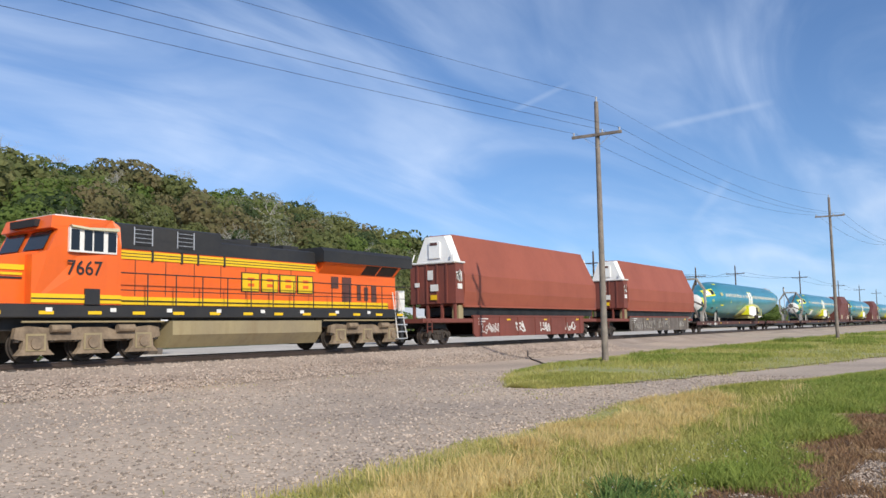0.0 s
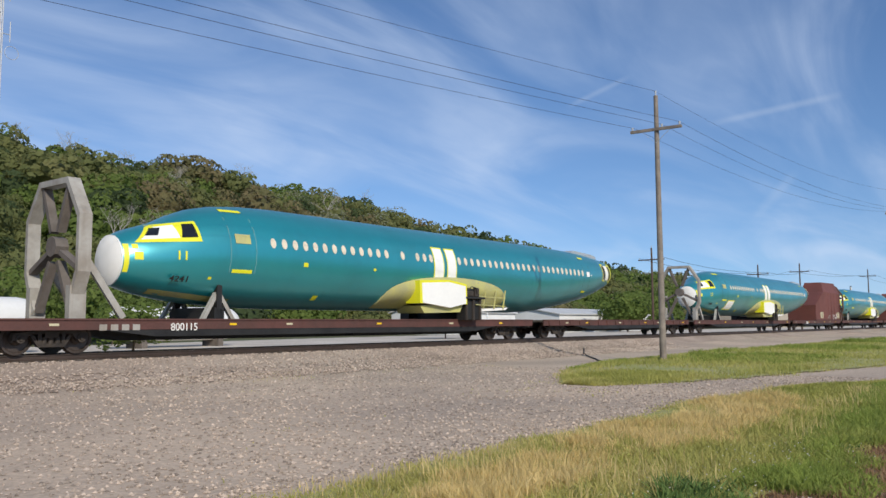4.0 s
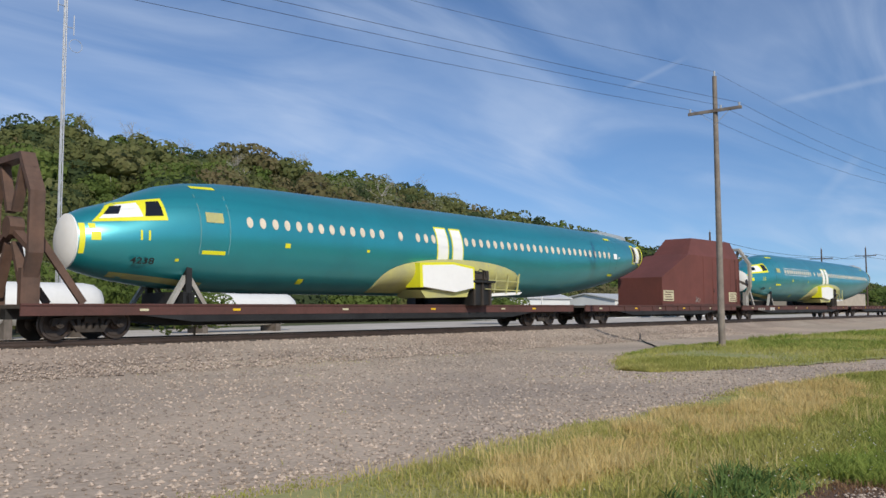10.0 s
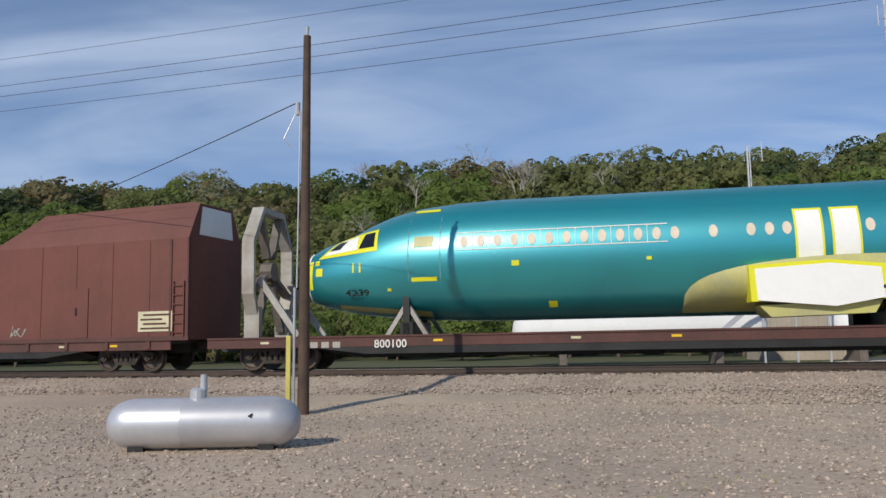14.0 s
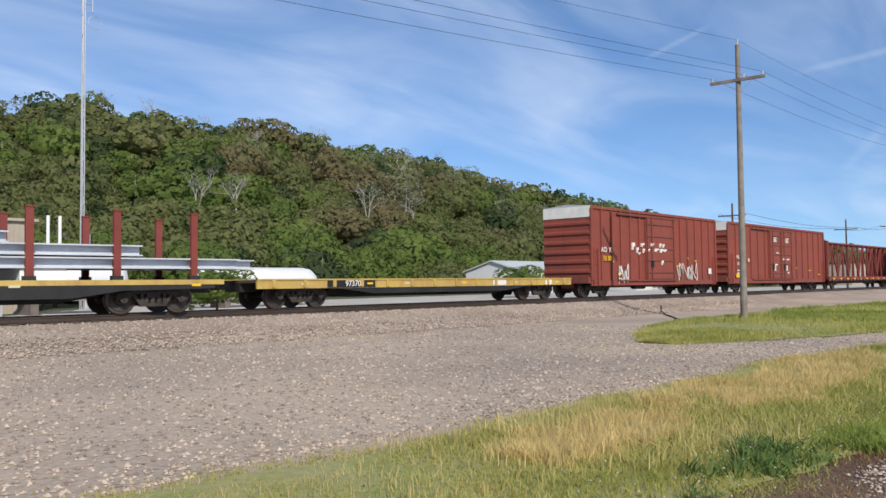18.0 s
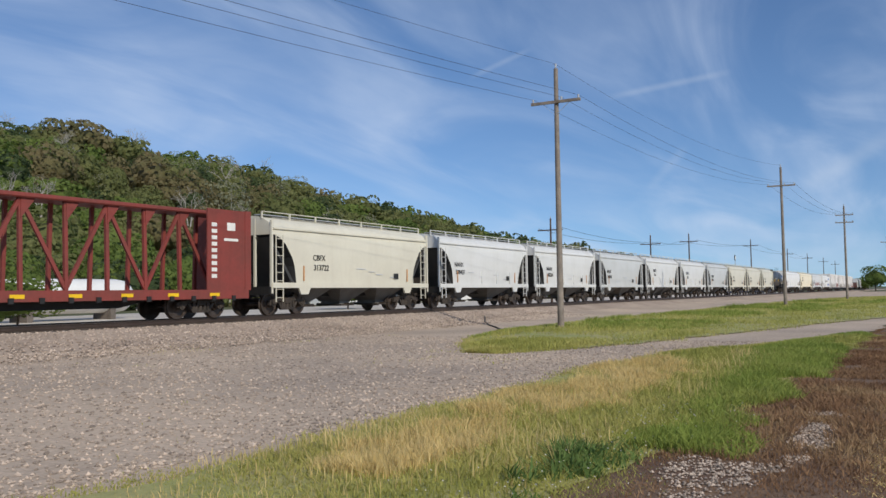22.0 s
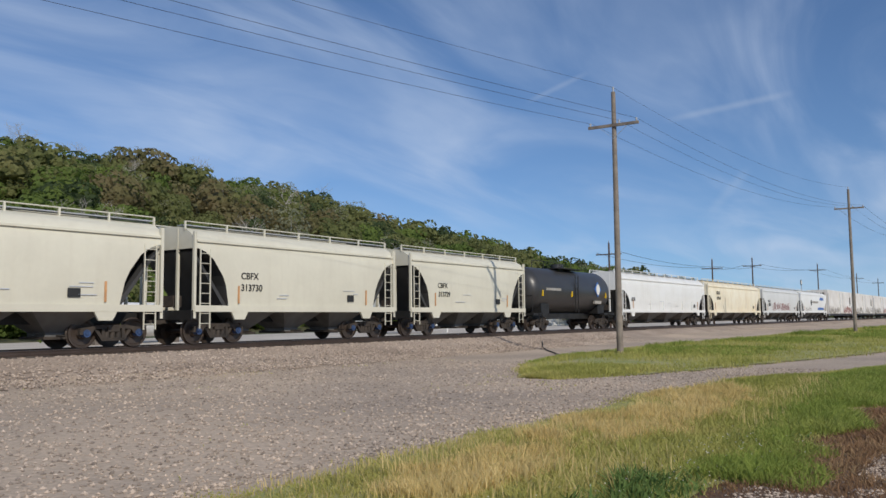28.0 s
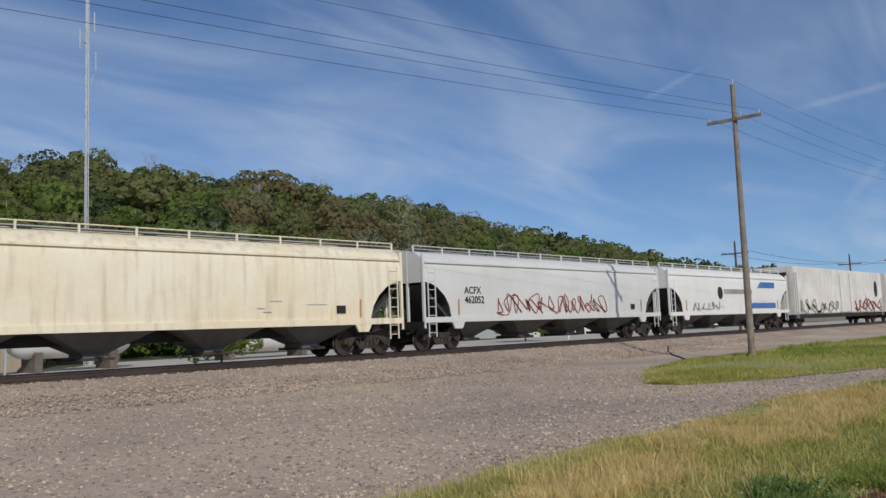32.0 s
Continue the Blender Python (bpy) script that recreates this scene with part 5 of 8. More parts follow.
RUNG = {}
def ladder(car, x, y, z0, z1, w=0.42, n=6, material=None):
    m = material or M_GALV
    rails = MB()
    for q in (-w / 2, w / 2):
        rails.box(x + q - 0.018, x + q + 0.018, y - 0.02, y + 0.02, z0, z1)
    part("ladder_rail", rails, m, car)
    key = (round(w, 2), m.name)
    if key not in RUNG:
        RUNG[key] = MB().tube((-w / 2, 0, 0), (w / 2, 0, 0), 0.014, 5).mesh("rung", m)
    for k in range(n):
        r = new("rung", RUNG[key]); r.parent = car
        r.location = (x, y - 0.015, z0 + (z1 - z0) * (k + 0.5) / n)

def side_profile(top, wide=1.5):
    h = [(-wide + 0.02, 1.3), (-wide, 1.7), (-wide - 0.02, 2.3), (-wide, top - 0.95), (-wide + 0.06, top - 0.55), (-wide + 0.22, top - 0.3), (-wide + 0.5, top - 0.13), (-0.6, top - 0.03), (0, top)]
    return h + [(-y, z) for y, z in h[-2::-1]]

def covered_hopper(u0, u1, paint, label, marks=(), bays=3, top=4.12, blue=False, cut=1.5, ribs=(), graffiti=None, dark=True, name="covered_hopper"):
    car, L = car_thing(name, label, u0, u1, "covered hoppers")
    h = L / 2 - 0.62
    prof = side_profile(top)
    rise = 1.45 if L > 17 else 2.0
    def zb(x):
        d = h - abs(x)
        if d >= cut:
            return 1.3
        return 1.3 + rise * math.sqrt(max(0, 1 - (d / cut) ** 2)) ** 1.2
    xs = [-h, -h + 0.06, -h + 0.2, -h + 0.45, -h + 0.8, -h + 1.2, -h + cut - 0.15, -h + cut, 0]
    xs = xs + [-x for x in xs[-2::-1]]
    def ring(x):
        b = zb(x)
        out = []
        for y, z in prof:
            if z < b:
                yy = float(np.interp(b, [p[1] for p in prof[:9]], [p[0] for p in prof[:9]]))
                out.append((x, yy if y < 0 else -yy, b))
            else:
                out.append((x, y, z))
        return out
    rings = [ring(x) for x in xs]
    body = MB().loft(rings, caps=False, closed=False)
    for r in (rings[0], rings[-1]):
        body.add(r, [tuple(range(len(r)))])
    part("body", body, paint, car, smooth=True)
    # Slope sheets are near-black: shade of the end cavity plus black paint in one colour.
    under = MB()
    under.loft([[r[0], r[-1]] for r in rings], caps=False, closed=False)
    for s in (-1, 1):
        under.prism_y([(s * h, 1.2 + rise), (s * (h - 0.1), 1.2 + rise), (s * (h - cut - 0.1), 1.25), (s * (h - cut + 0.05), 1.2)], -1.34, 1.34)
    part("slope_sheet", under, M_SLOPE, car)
    sill = MB()
    for s in (-1, 1):
        sill.box(-h, h, s * 1.5 - 0.05, s * 1.5 + 0.05, 1.12, 1.34)
        for e in (-1, 1):
            sill.prism_y([(e * (h - 2.35), 1.12), (e * (h - 1.6), 1.12), (e * (h - 1.75), 0.85), (e * (h - 2.2), 0.85)], s * 1.5 - 0.04, s * 1.5 + 0.04)
    part("side_sill", sill, paint, car)
    part("end_sill", MB().box(-h - 0.12, -h + 0.12, -1.5, 1.5, 0.85, 1.18, 0.03).box(h - 0.12, h + 0.12, -1.5, 1.5, 0.85, 1.18, 0.03).box(-h, h, -0.25, 0.25, 0.75, 1.1), M_BLACK if dark else paint, car)
    n = bays
    span = (2 * h - 2 * cut - 0.3) / n
    for k in range(n):
        x = -h + cut + 0.15 + span * (k + 0.5)
        # bay sheets in a streaked grey, darker than the light body paints
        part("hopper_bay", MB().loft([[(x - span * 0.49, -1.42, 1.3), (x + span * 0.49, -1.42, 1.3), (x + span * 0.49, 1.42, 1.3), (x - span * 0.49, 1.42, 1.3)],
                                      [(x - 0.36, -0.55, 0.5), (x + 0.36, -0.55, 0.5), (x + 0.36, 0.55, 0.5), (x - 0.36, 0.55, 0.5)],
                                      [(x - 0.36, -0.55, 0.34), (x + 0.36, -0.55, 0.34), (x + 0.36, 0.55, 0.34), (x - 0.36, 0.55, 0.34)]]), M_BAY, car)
        part("bay_gate", MB().box(x - 0.5, x + 0.5, -0.75, 0.75, 0.3, 0.38).tube((x, -1.1, 0.4), (x, 1.1, 0.4), 0.03, 6), M_TRUCK, car)
        part("hatch", MB().box(x - span * 0.4, x + span * 0.4, -0.3, 0.3, top - 0.02, top + 0.1, 0.04), paint, car)
    for s in (-1, 1):
        rail = MB()
        rail.tube((-h, s * 0.95, top + 0.14), (h, s * 0.95, top + 0.14), 0.022, 5)
        part("roof_rail", rail, paint, car)
        m = max(5, int(L / 1.75))
        for k in range(m + 1):
            x = -h + 2 * h * k / m
            part("rail_post", MB().box(x - 0.03, x + 0.03, s * 0.95 - 0.03, s * 0.95 + 0.03, top - 0.16, top + 0.14), paint, car)
        part("running_board", MB().box(-h, h, s * 0.72 - 0.2, s * 0.72 + 0.2, top + 0.0, top + 0.03), M_GALV, car)
        for e in (-1, 1):
            part("corner_post", MB().box(e * (h - 0.02) - 0.05, e * (h - 0.02) + 0.05, s * 1.46 - 0.05, s * 1.46 + 0.05, 0.9, top - 0.25), paint, car)
            ladder(car, e * (h - 0.45), s * 1.5, 0.55, 3.3, 0.42, 8, paint)
            part("end_brace", MB().bar((e * (h - 0.03), s * 0.55, 1.1), (e * (h - 0.03), s * 0.55, top - 0.1), 0.09, 0.09), paint, car)
    for x in (-h + cut + 0.42, h - cut - 0.5):
        part("reflector", MB().box(x - 0.035, x + 0.035, -1.545, -1.525, 1.42, 2.05), M_ORSTRIP, car, "faded orange reflector strip")
    for x in ribs:
        part("side_post", MB().box(x - 0.025, x + 0.025, -1.56, -1.5, 1.34, 2.05), paint, car)
    part("brake_gear", MB().tube((h - 0.5, 0.4, 0.95), (h - 1.2, 0.4, 0.95), 0.16, 10).box(-h + 0.05, -h + 0.4, -0.3, 0.3, 1.3, 1.7), M_TRUCK, car)
    for body_, size, x, z, mt in marks:
        letters(body_, size, mt, car, x, -1.535, z)
    small = MB()
    rnd = random.Random(int(u0))
    for k in range(4):
        x = rnd.uniform(-h * 0.5, h * 0.6)
        small.box(x, x + rnd.uniform(0.3, 0.9), -1.538, -1.525, 1.62 + 0.12 * k, 1.645 + 0.12 * k)
    for q in (-1, 1):
        part("eave_rail", MB().box(-h + 0.1, h - 0.1, q * 1.47 - 0.05, q * 1.47 + 0.05, top - 0.6, top - 0.53), paint, car)
    part("data_plate", MB().box(h - 3.2, h - 2.8, -1.538, -1.525, 1.55, 1.82), M_INK, car)
    part("stencil_bars", small, M_BEAM, car, "unreadable small stencilled lines")
    if graffiti:
        gx, gz, gw, gh, gm = graffiti
        part("graffiti", scribble(MB(), gx, gz, gw, gh, -1.53, int(u0), int(gw * 1.6), 0.045), gm, car, "looping spray-painted graffiti")
    add_trucks(car, L / 2 - 2.05, blue)
    return car

def flatcar(u0, u1, paint, label, deck=1.0, marks=(), pockets=0, deep=0.35, name="flatcar", thin=-1.0, plate=()):
    car, L = car_thing(name, label, u0, u1, "flat cars")
    h = L / 2 - 0.6
    part("deck", MB().box(-h, h, -1.42, 1.42, deck - 0.1, deck), M_TIE, car, "dark worn plank deck")
    for s in (-1, 1):
        if thin < 0:
            part("side_sill", MB().box(-h, h, s * 1.45 - 0.035, s * 1.45 + 0.035, deck - 0.3, deck + 0.02), paint, car)
            part("sill_flange", MB().box(-h, h, s * 1.47 - 0.05, s * 1.47 + 0.05, deck - 0.02, deck + 0.035), paint, car)
            part("fish_belly", MB().prism_y([(-h + 3.4, deck - 0.3), (h - 3.4, deck - 0.3), (h - 5.2, deck - 0.52), (-h + 5.2, deck - 0.52)], s * 1.44 - 0.03, s * 1.44 + 0.03), M_BLACK, car)
        elif thin:
            part("side_sill", MB().box(-h, h, s * 1.45 - 0.035, s * 1.45 + 0.035, deck - 0.13, deck + 0.02), paint, car)
            part("fish_belly", MB().prism_y([(-h + 0.3, deck - 0.13), (h - 0.3, deck - 0.13), (h - 0.3, deck - 0.25), (h - 3.2, deck - 0.3), (h - 4.6, deck - 0.5), (-h + 4.6, deck - 0.5), (-h + 3.2, deck - 0.3), (-h + 0.3, deck - 0.25)], s * 1.44 - 0.03, s * 1.44 + 0.03), M_BLACK, car)
        for k in range(pockets):
            x = -h + 2 * h * (k + 0.5) / pockets
            part("stake_pocket", MB().box(x - 0.07, x + 0.07, s * 1.5 - 0.03, s * 1.5 + 0.05, deck - 0.26, deck - 0.02), paint, car)
    part("centre_sill", MB().prism_y([(-h, deck - 0.1), (h, deck - 0.1), (h, deck - 0.4), (h - 3.2, deck - 0.42), (h - 4.8, deep), (-h + 4.8, deep), (-h + 3.2, deck - 0.42), (-h, deck - 0.4)], -0.45, 0.45), M_BLACK, car)
    for k in range(7):
        x = -h * 0.62 + h * 1.24 * k / 6
        part("cross_bearer", MB().prism_x([(-1.42, deck - 0.1), (1.42, deck - 0.1), (1.42, deck - 0.3), (0.45, deck - 0.5), (-0.45, deck - 0.5), (-1.42, deck - 0.3)], x - 0.06, x + 0.06), M_BLACK, car)
    part("brake_rigging", MB().tube((-1, -0.7, deck - 0.4), (0.2, -0.7, deck - 0.4), 0.17, 10).box(0.8, 1.3, -0.9, -0.5, deck - 0.6, deck - 0.25), M_BLACK, car)
    rnd = random.Random(int(u0))
    for k in range(6):
        x = -h + 2 * h * (k + rnd.uniform(0.2, 0.8)) / 6
        part("reflector", MB().box(x - 0.14, x + 0.14, -1.497, -1.47, deck - 0.18, deck - 0.11), M_LYEL if k % 2 else M_TAG, car, "small reflector strip")
    if plate:
        part("number_panel", MB().box(plate[0], plate[1], -1.492, -1.48, deck - 0.29, deck - 0.03), M_BLACK, car, "black panel behind the car number")
        for x, w in ((3.1, 0.9), (7.0, 0.5)):
            part("notice_panel", MB().box(x, x + w, -1.492, -1.48, deck - 0.27, deck - 0.05), M_CHALK, car, "small worn white notice")
    for body_, size, x, z, mt in marks:
        letters(body_, size, mt, car, x, -1.503, z)
        if paint is M_DECK and len(body_) == 6:
            for k in range(4):          # plain bars where the owner's initials stand
                part("initial_bar", MB().box(x - 2.9 + 0.36 * k, x - 2.66 + 0.36 * k, -1.49, -1.48, z + 0.02, z + 0.2), M_SHIELD, car, "plain faded bar")
    add_trucks(car, L / 2 - 2.7)
    return car

def flat_hood(car, x0, x1, seed):
    """The brown cover on a flatcar: a slope at its front, a cranked side, doors and placards."""
    hood = thing("cargo_cover", "brown-red steel cargo cover with a sloped front on a flatcar", "cargo cover", "cargo covers")
    def ring(x, zt):
        zbend = min(4.3, zt - 0.02)
        yt = 0.92 if zt >= 4.3 else 1.5 - 0.2 * (zt - 2.6) / 1.7
        return [(x, -1.5, 1.02), (x, -1.5, zbend), (x, -yt, zt), (x, yt, zt), (x, 1.5, zbend), (x, 1.5, 1.02)]
    L = x1 - x0
    part("shell", MB().loft([ring(x0, 2.75), ring(x0 + L * 0.17, 3.6), ring(x0 + L * 0.31, 4.35), ring(x0 + L * 0.46, 5.5), ring(x1 - 0.25, 5.56), ring(x1, 5.5)]), M_HOOD, hood)
    part("base_rail", MB().box(x0 - 0.05, x1 + 0.05, -1.54, -1.44, 1.0, 1.14).box(x0 - 0.05, x1 + 0.05, 1.44, 1.54, 1.0, 1.14), M_DECK, hood)
    for k in range(1, 8):
        x = x0 + L * k / 8
        if x > x0 + L * 0.46:
            part("seam", MB().box(x - 0.02, x + 0.02, -1.515, -1.49, 1.14, 4.25), M_HOOD, hood)
    part("end_post", MB().box(x1 - 0.7, x1 - 0.62, -1.53, -1.49, 1.1, 4.25).box(x1 - 0.03, x1 + 0.03, -1.53, -1.4, 1.1, 4.3), M_DECK, hood)
    ladder(hood, x1 - 0.33, -1.54, 1.1, 2.9, 0.4, 6, M_HOOD)
    part("end_panel", MB().prism_x([(-0.95, 4.45), (-0.8, 5.4), (0.8, 5.4), (0.95, 4.45)], x1 + 0.002, x1 + 0.02), M_COVER, hood, "pale upper end panel")
    d = x0 + L * 0.62
    part("door", MB().box(d, d + 0.6, -1.53, -1.49, 1.15, 2.8), M_HOOD, hood)
    part("door_handle", MB().box(d + 0.08, d + 0.14, -1.56, -1.52, 1.9, 2.15), M_BLACK, hood)
    for x in (x0 + (2.0 if seed == 1 else 0.15), x1 - 1.9):
        pl = part("placard", MB().box(x, x + 1.35, -1.525, -1.49, 1.3, 1.95), M_TAG, hood, "cream notice placard")
        for k in range(4):
            part("notice_bar", MB().box(x + 0.1 + 0.1 * (k % 2), x + 1.25 - 0.15 * (k % 3), -1.532, -1.524, 1.37 + 0.145 * k, 1.43 + 0.145 * k), M_DECK, pl, "unreadable notice line")
    if seed == 1:
        part("graffiti", scribble(MB(), x1 - 4.3, 1.15, 2.4, 0.62, -1.508, seed + 70, 5, 0.06), M_CHALK, hood, "white spray-painted graffiti")
        part("graffiti", scribble(MB(), x1 - 6.6, 1.2, 1.5, 0.45, -1.508, seed + 74, 4, 0.035), M_SHIELD, hood, "faint grey spray-painted graffiti")
    else:
        part("graffiti", scribble(MB(), x0 + 4.6, 1.2, 0.8, 0.4, -1.508, seed + 70, 3, 0.03), M_SHIELD, hood, "small faint grey graffiti")
    return hood

RIDERS = []
def load(ob, u, on=None):
    RIDERS.append((ob, u, on if on is not None else u))

def fuselage(nose_u, number, paper=False):
    """An unpainted airliner body without wings or tail."""
    f = thing("aircraft_fuselage", "teal-primed airliner fuselage with yellow-taped cockpit and covered windows", "aircraft fuselage", "aircraft fuselages")
    st = [(0.0, 2.1, 3.72, 0.8), (0.35, 1.98, 3.9, 0.98), (0.8, 1.86, 4.05, 1.14), (1.4, 1.74, 4.25, 1.3), (2.0, 1.65, 4.55, 1.43), (2.7, 1.57, 4.82, 1.56), (3.6, 1.5, 5.02, 1.7), (4.8, 1.44, 5.14, 1.82), (6.2, 1.41, 5.19, 1.88),
          (12, 1.41, 5.19, 1.88), (18, 1.41, 5.19, 1.88), (23, 1.41, 5.19, 1.88), (25.5, 1.55, 5.19, 1.85), (28.3, 1.9, 5.15, 1.75), (30.6, 2.28, 5.06, 1.58), (32.3, 2.68, 4.92, 1.28), (33.6, 3.05, 4.8, 0.98)]
    n = 48
    def half(x, what):
        return float(np.interp(x, [s[0] for s in st], [s[what] for s in st]))
    def ring(x, grow=0.0):
        b, t, w = half(x, 1) - grow, half(x, 2) + grow, half(x, 3) + grow
        c, r = (b + t) / 2, (t - b) / 2
        return [(x, -w * math.sin(k * math.tau / n), c + r * math.cos(k * math.tau / n)) for k in range(n)]
    def side(x, z, out=0.0):
        """The near skin's y at the height z."""
        b, t, w = half(x, 1), half(x, 2), half(x, 3)
        c, r = (b + t) / 2, (t - b) / 2
        q = max(-0.999, min(0.999, (z - c) / r))
        return -w * math.sqrt(1 - q * q) - out
    xs = sorted({s[0] for s in st} | {0.15, 1.1, 1.7, 2.35, 3.1, 4.2, 5.5, 8, 10, 14, 16, 20, 22, 24.5, 27, 29.5, 31.5})
    part("skin", MB().loft([ring(x) for x in xs]), M_TEAL, f, smooth=True)
    cap = MB().loft([[(-0.05, y * q, 2.91 + (z - 2.91) * q) for _, y, z in ring(0)] for q in (0.98,)] + [[(-0.16, y * 0.7, 2.91 + (z - 2.91) * 0.7) for _, y, z in ring(0)], [(-0.2, y * 0.2, 2.91 + (z - 2.91) * 0.2) for _, y, z in ring(0)]])
    cap.loft([ring(0), [(-0.05, y, z) for _, y, z in ring(0)]])
    part("nose_cover", cap, M_COVER, f, "white nose bulkhead cover", True)
    def skin_patch(pts, name, m, out=0.012, label=""):
        """A plate lying on the near skin over a grid between four corners (x, z)."""
        (ax, az), (bx, bz), (cx, cz), (dx, dz) = pts
        mb = MB()
        vs, fs = [], []
        N = 6
        for i in range(N + 1):
            for j in range(N + 1):
                u, v = i / N, j / N
                x = (ax * (1 - u) + bx * u) * (1 - v) + (dx * (1 - u) + cx * u) * v
                z = (az * (1 - u) + bz * u) * (1 - v) + (dz * (1 - u) + cz * u) * v
                vs.append((x, side(x, z, out), z))
        for i in range(N):
            for j in range(N):
                k = i * (N + 1) + j
                fs.append((k, k + 1, k + N + 2, k + N + 1))
        mb.add(vs, fs)
        return part(name, mb, m, f, label, True)
    # cockpit: yellow tape, white masking, dark panes
    skin_patch([(0.35, 3.45), (2.45, 3.6), (2.4, 4.32), (1.0, 4.1)], "cockpit_surround", M_YELLOW, 0.008, "yellow masking round the cockpit windows")
    skin_patch([(0.55, 3.56), (1.75, 3.68), (1.7, 4.14), (1.15, 4.04)], "cockpit_mask", M_COVER, 0.016, "white masking film")
    skin_patch([(0.7, 3.7), (1.1, 3.73), (1.3, 4.02), (1.0, 3.99)], "cockpit_window", M_GLASS, 0.024)
    skin_patch([(1.8, 3.7), (2.33, 3.74), (2.3, 4.22), (1.95, 4.18)], "cockpit_window", M_GLASS, 0.024)
    skin_patch([(0.02, 2.5), (0.15, 2.5), (0.17, 3.4), (0.02, 3.4)], "nose_tape", M_YELLOW, 0.012, "torn yellow tape round the nose")
    skin_patch([(0.3, 2.9), (0.55, 2.9), (0.55, 3.15), (0.3, 3.15)], "nose_tape", M_YELLOW, 0.01)
    skin_patch([(0.25, 3.25), (0.42, 3.25), (0.42, 3.4), (0.25, 3.4)], "nose_tape", M_YELLOW, 0.014)
    skin_patch([(1.0, 1.86), (4.0, 1.55), (4.0, 1.72), (1.0, 2.0)], "belly_primer", M_YG, 0.01, "yellow-green primed belly edge")
    for x in (1.62, 1.85):
        skin_patch([(x, 2.95), (x + 0.06, 2.95), (x + 0.06, 3.25), (x, 3.25)], "probe_tape", M_YELLOW, 0.012)
    # doors and marks
    for x0, x1, z0, z1 in [(3.55, 4.35, 2.6, 2.72), (3.55, 4.35, 4.78, 4.88), (28.7, 29.3, 2.62, 2.72), (28.7, 29.3, 4.6, 4.7)]:
        skin_patch([(x0, z0), (x1, z0), (x1, z1), (x0, z1)], "door_tape", M_YELLOW, 0.012)
    skin_patch([(3.65, 3.62), (4.25, 3.62), (4.25, 3.95), (3.65, 3.95)], "door_mark", M_YG, 0.014)
    for x in (3.45, 4.45, 28.6, 29.4):
        skin_patch([(x, 2.6), (x + 0.03, 2.6), (x + 0.03, 4.9), (x, 4.9)], "door_seam", M_SEAM, 0.012)
    for x, z, w in [(6.6, 2.95, 0.22), (10.4, 2.98, 0.14), (2.75, 2.35, 0.12), (7.6, 1.75, 0.25), (29.0, 3.55, 0.42), (29.6, 3.6, 0.12)]:
        skin_patch([(x, z), (x + w, z), (x + w, z + w * 0.7), (x, z + w * 0.7)], "skin_mark", M_YELLOW if x < 12 else M_COVER, 0.012)
    for x in (6.1, 12.0, 22.6, 27.3):
        seam = MB().loft([[(x, y, z) for _, y, z in ring(x, 0.004)], [(x + 0.025, y, z) for _, y, z in ring(x + 0.025, 0.004)]], caps=False)
        part("frame_seam", seam, M_TEAL, f)
    # windows
    wx = [5.2 + 0.5 * k for k in range(13)] + [12.23] + [13.22, 13.7, 14.15] + [16.25 + 0.508 * k for k in range(25)]
    for x in wx:
        mb = MB()
        pts = [(x + 0.12 * math.cos(a * math.tau / 12), 3.72 + 0.185 * math.sin(a * math.tau / 12)) for a in range(12)]
        mb.loft([[(px, side(px, pz, o), pz) for px, pz in pts] for o in (0.0, 0.014)])
        part("window", mb, M_WINDOW, f)
    for x0, x1 in ((14.4, 15.02), (15.34, 15.96)):
        skin_patch([(x0, 2.72), (x1, 2.72), (x1, 4.2), (x0, 4.2)], "exit_cover", M_COVER, 0.014, "white cover over an exit opening")
        skin_patch([(x0 - 0.06, 2.62), (x1 + 0.06, 2.62), (x1 + 0.06, 4.26), (x0 - 0.06, 4.26)], "exit_tape", M_YELLOW, 0.009)
    # wing box: primed fairing with a white blanked stub
    N = 22
    fair = MB()
    vs, fs = [], []
    for i in range(N + 1):
        for j in range(9):
            a, q = math.pi * i / N, j / 8
            cx = 16.0
            x = cx - math.cos(a) * 4.62
            zt = 1.6 + max(0.0, math.sin(a)) ** 0.62 * 1.34
            z = 1.5 + (zt - 1.5) * q
            vs.append((x, side(x, max(z, 1.52), 0.02 + 0.3 * math.sin(a) * math.sin(q * math.pi)), z))
    for i in range(N):
        for j in range(8):
            k = i * 9 + j
            fs.append((k, k + 1, k + 10, k + 9))
    fair.add(vs, fs)
    part("wing_fairing", fair, M_YG, f, "yellow-green primed wing root fairing", True)
    part("wing_stub", MB().prism_y([(13.25, 1.75), (13.2, 2.6), (15.1, 2.7), (16.35, 2.55), (16.4, 1.75), (15.2, 1.55)], -2.12, -1.2), M_COVER, f, "white blanking cover over the wing joint")
    part("stub_tape", MB().prism_y([(13.08, 1.72), (13.05, 2.7), (15.1, 2.8), (16.48, 2.64), (16.5, 1.72), (16.36, 1.72), (16.32, 2.5), (15.1, 2.64), (13.25, 2.54), (13.28, 1.72)], -2.1, -1.3), M_YELLOW, f)
    part("gear_well", MB().prism_y([(13.3, 1.62), (16.4, 1.7), (16.2, 1.36), (13.6, 1.3)], -1.9, -0.4), M_YG, f)
    for x in (18.0, 18.9, 19.7):
        part("bay_strut", MB().bar((x, -1.95, 1.55), (x + 0.3, -1.9, 2.45), 0.05, 0.05), M_YG, f)
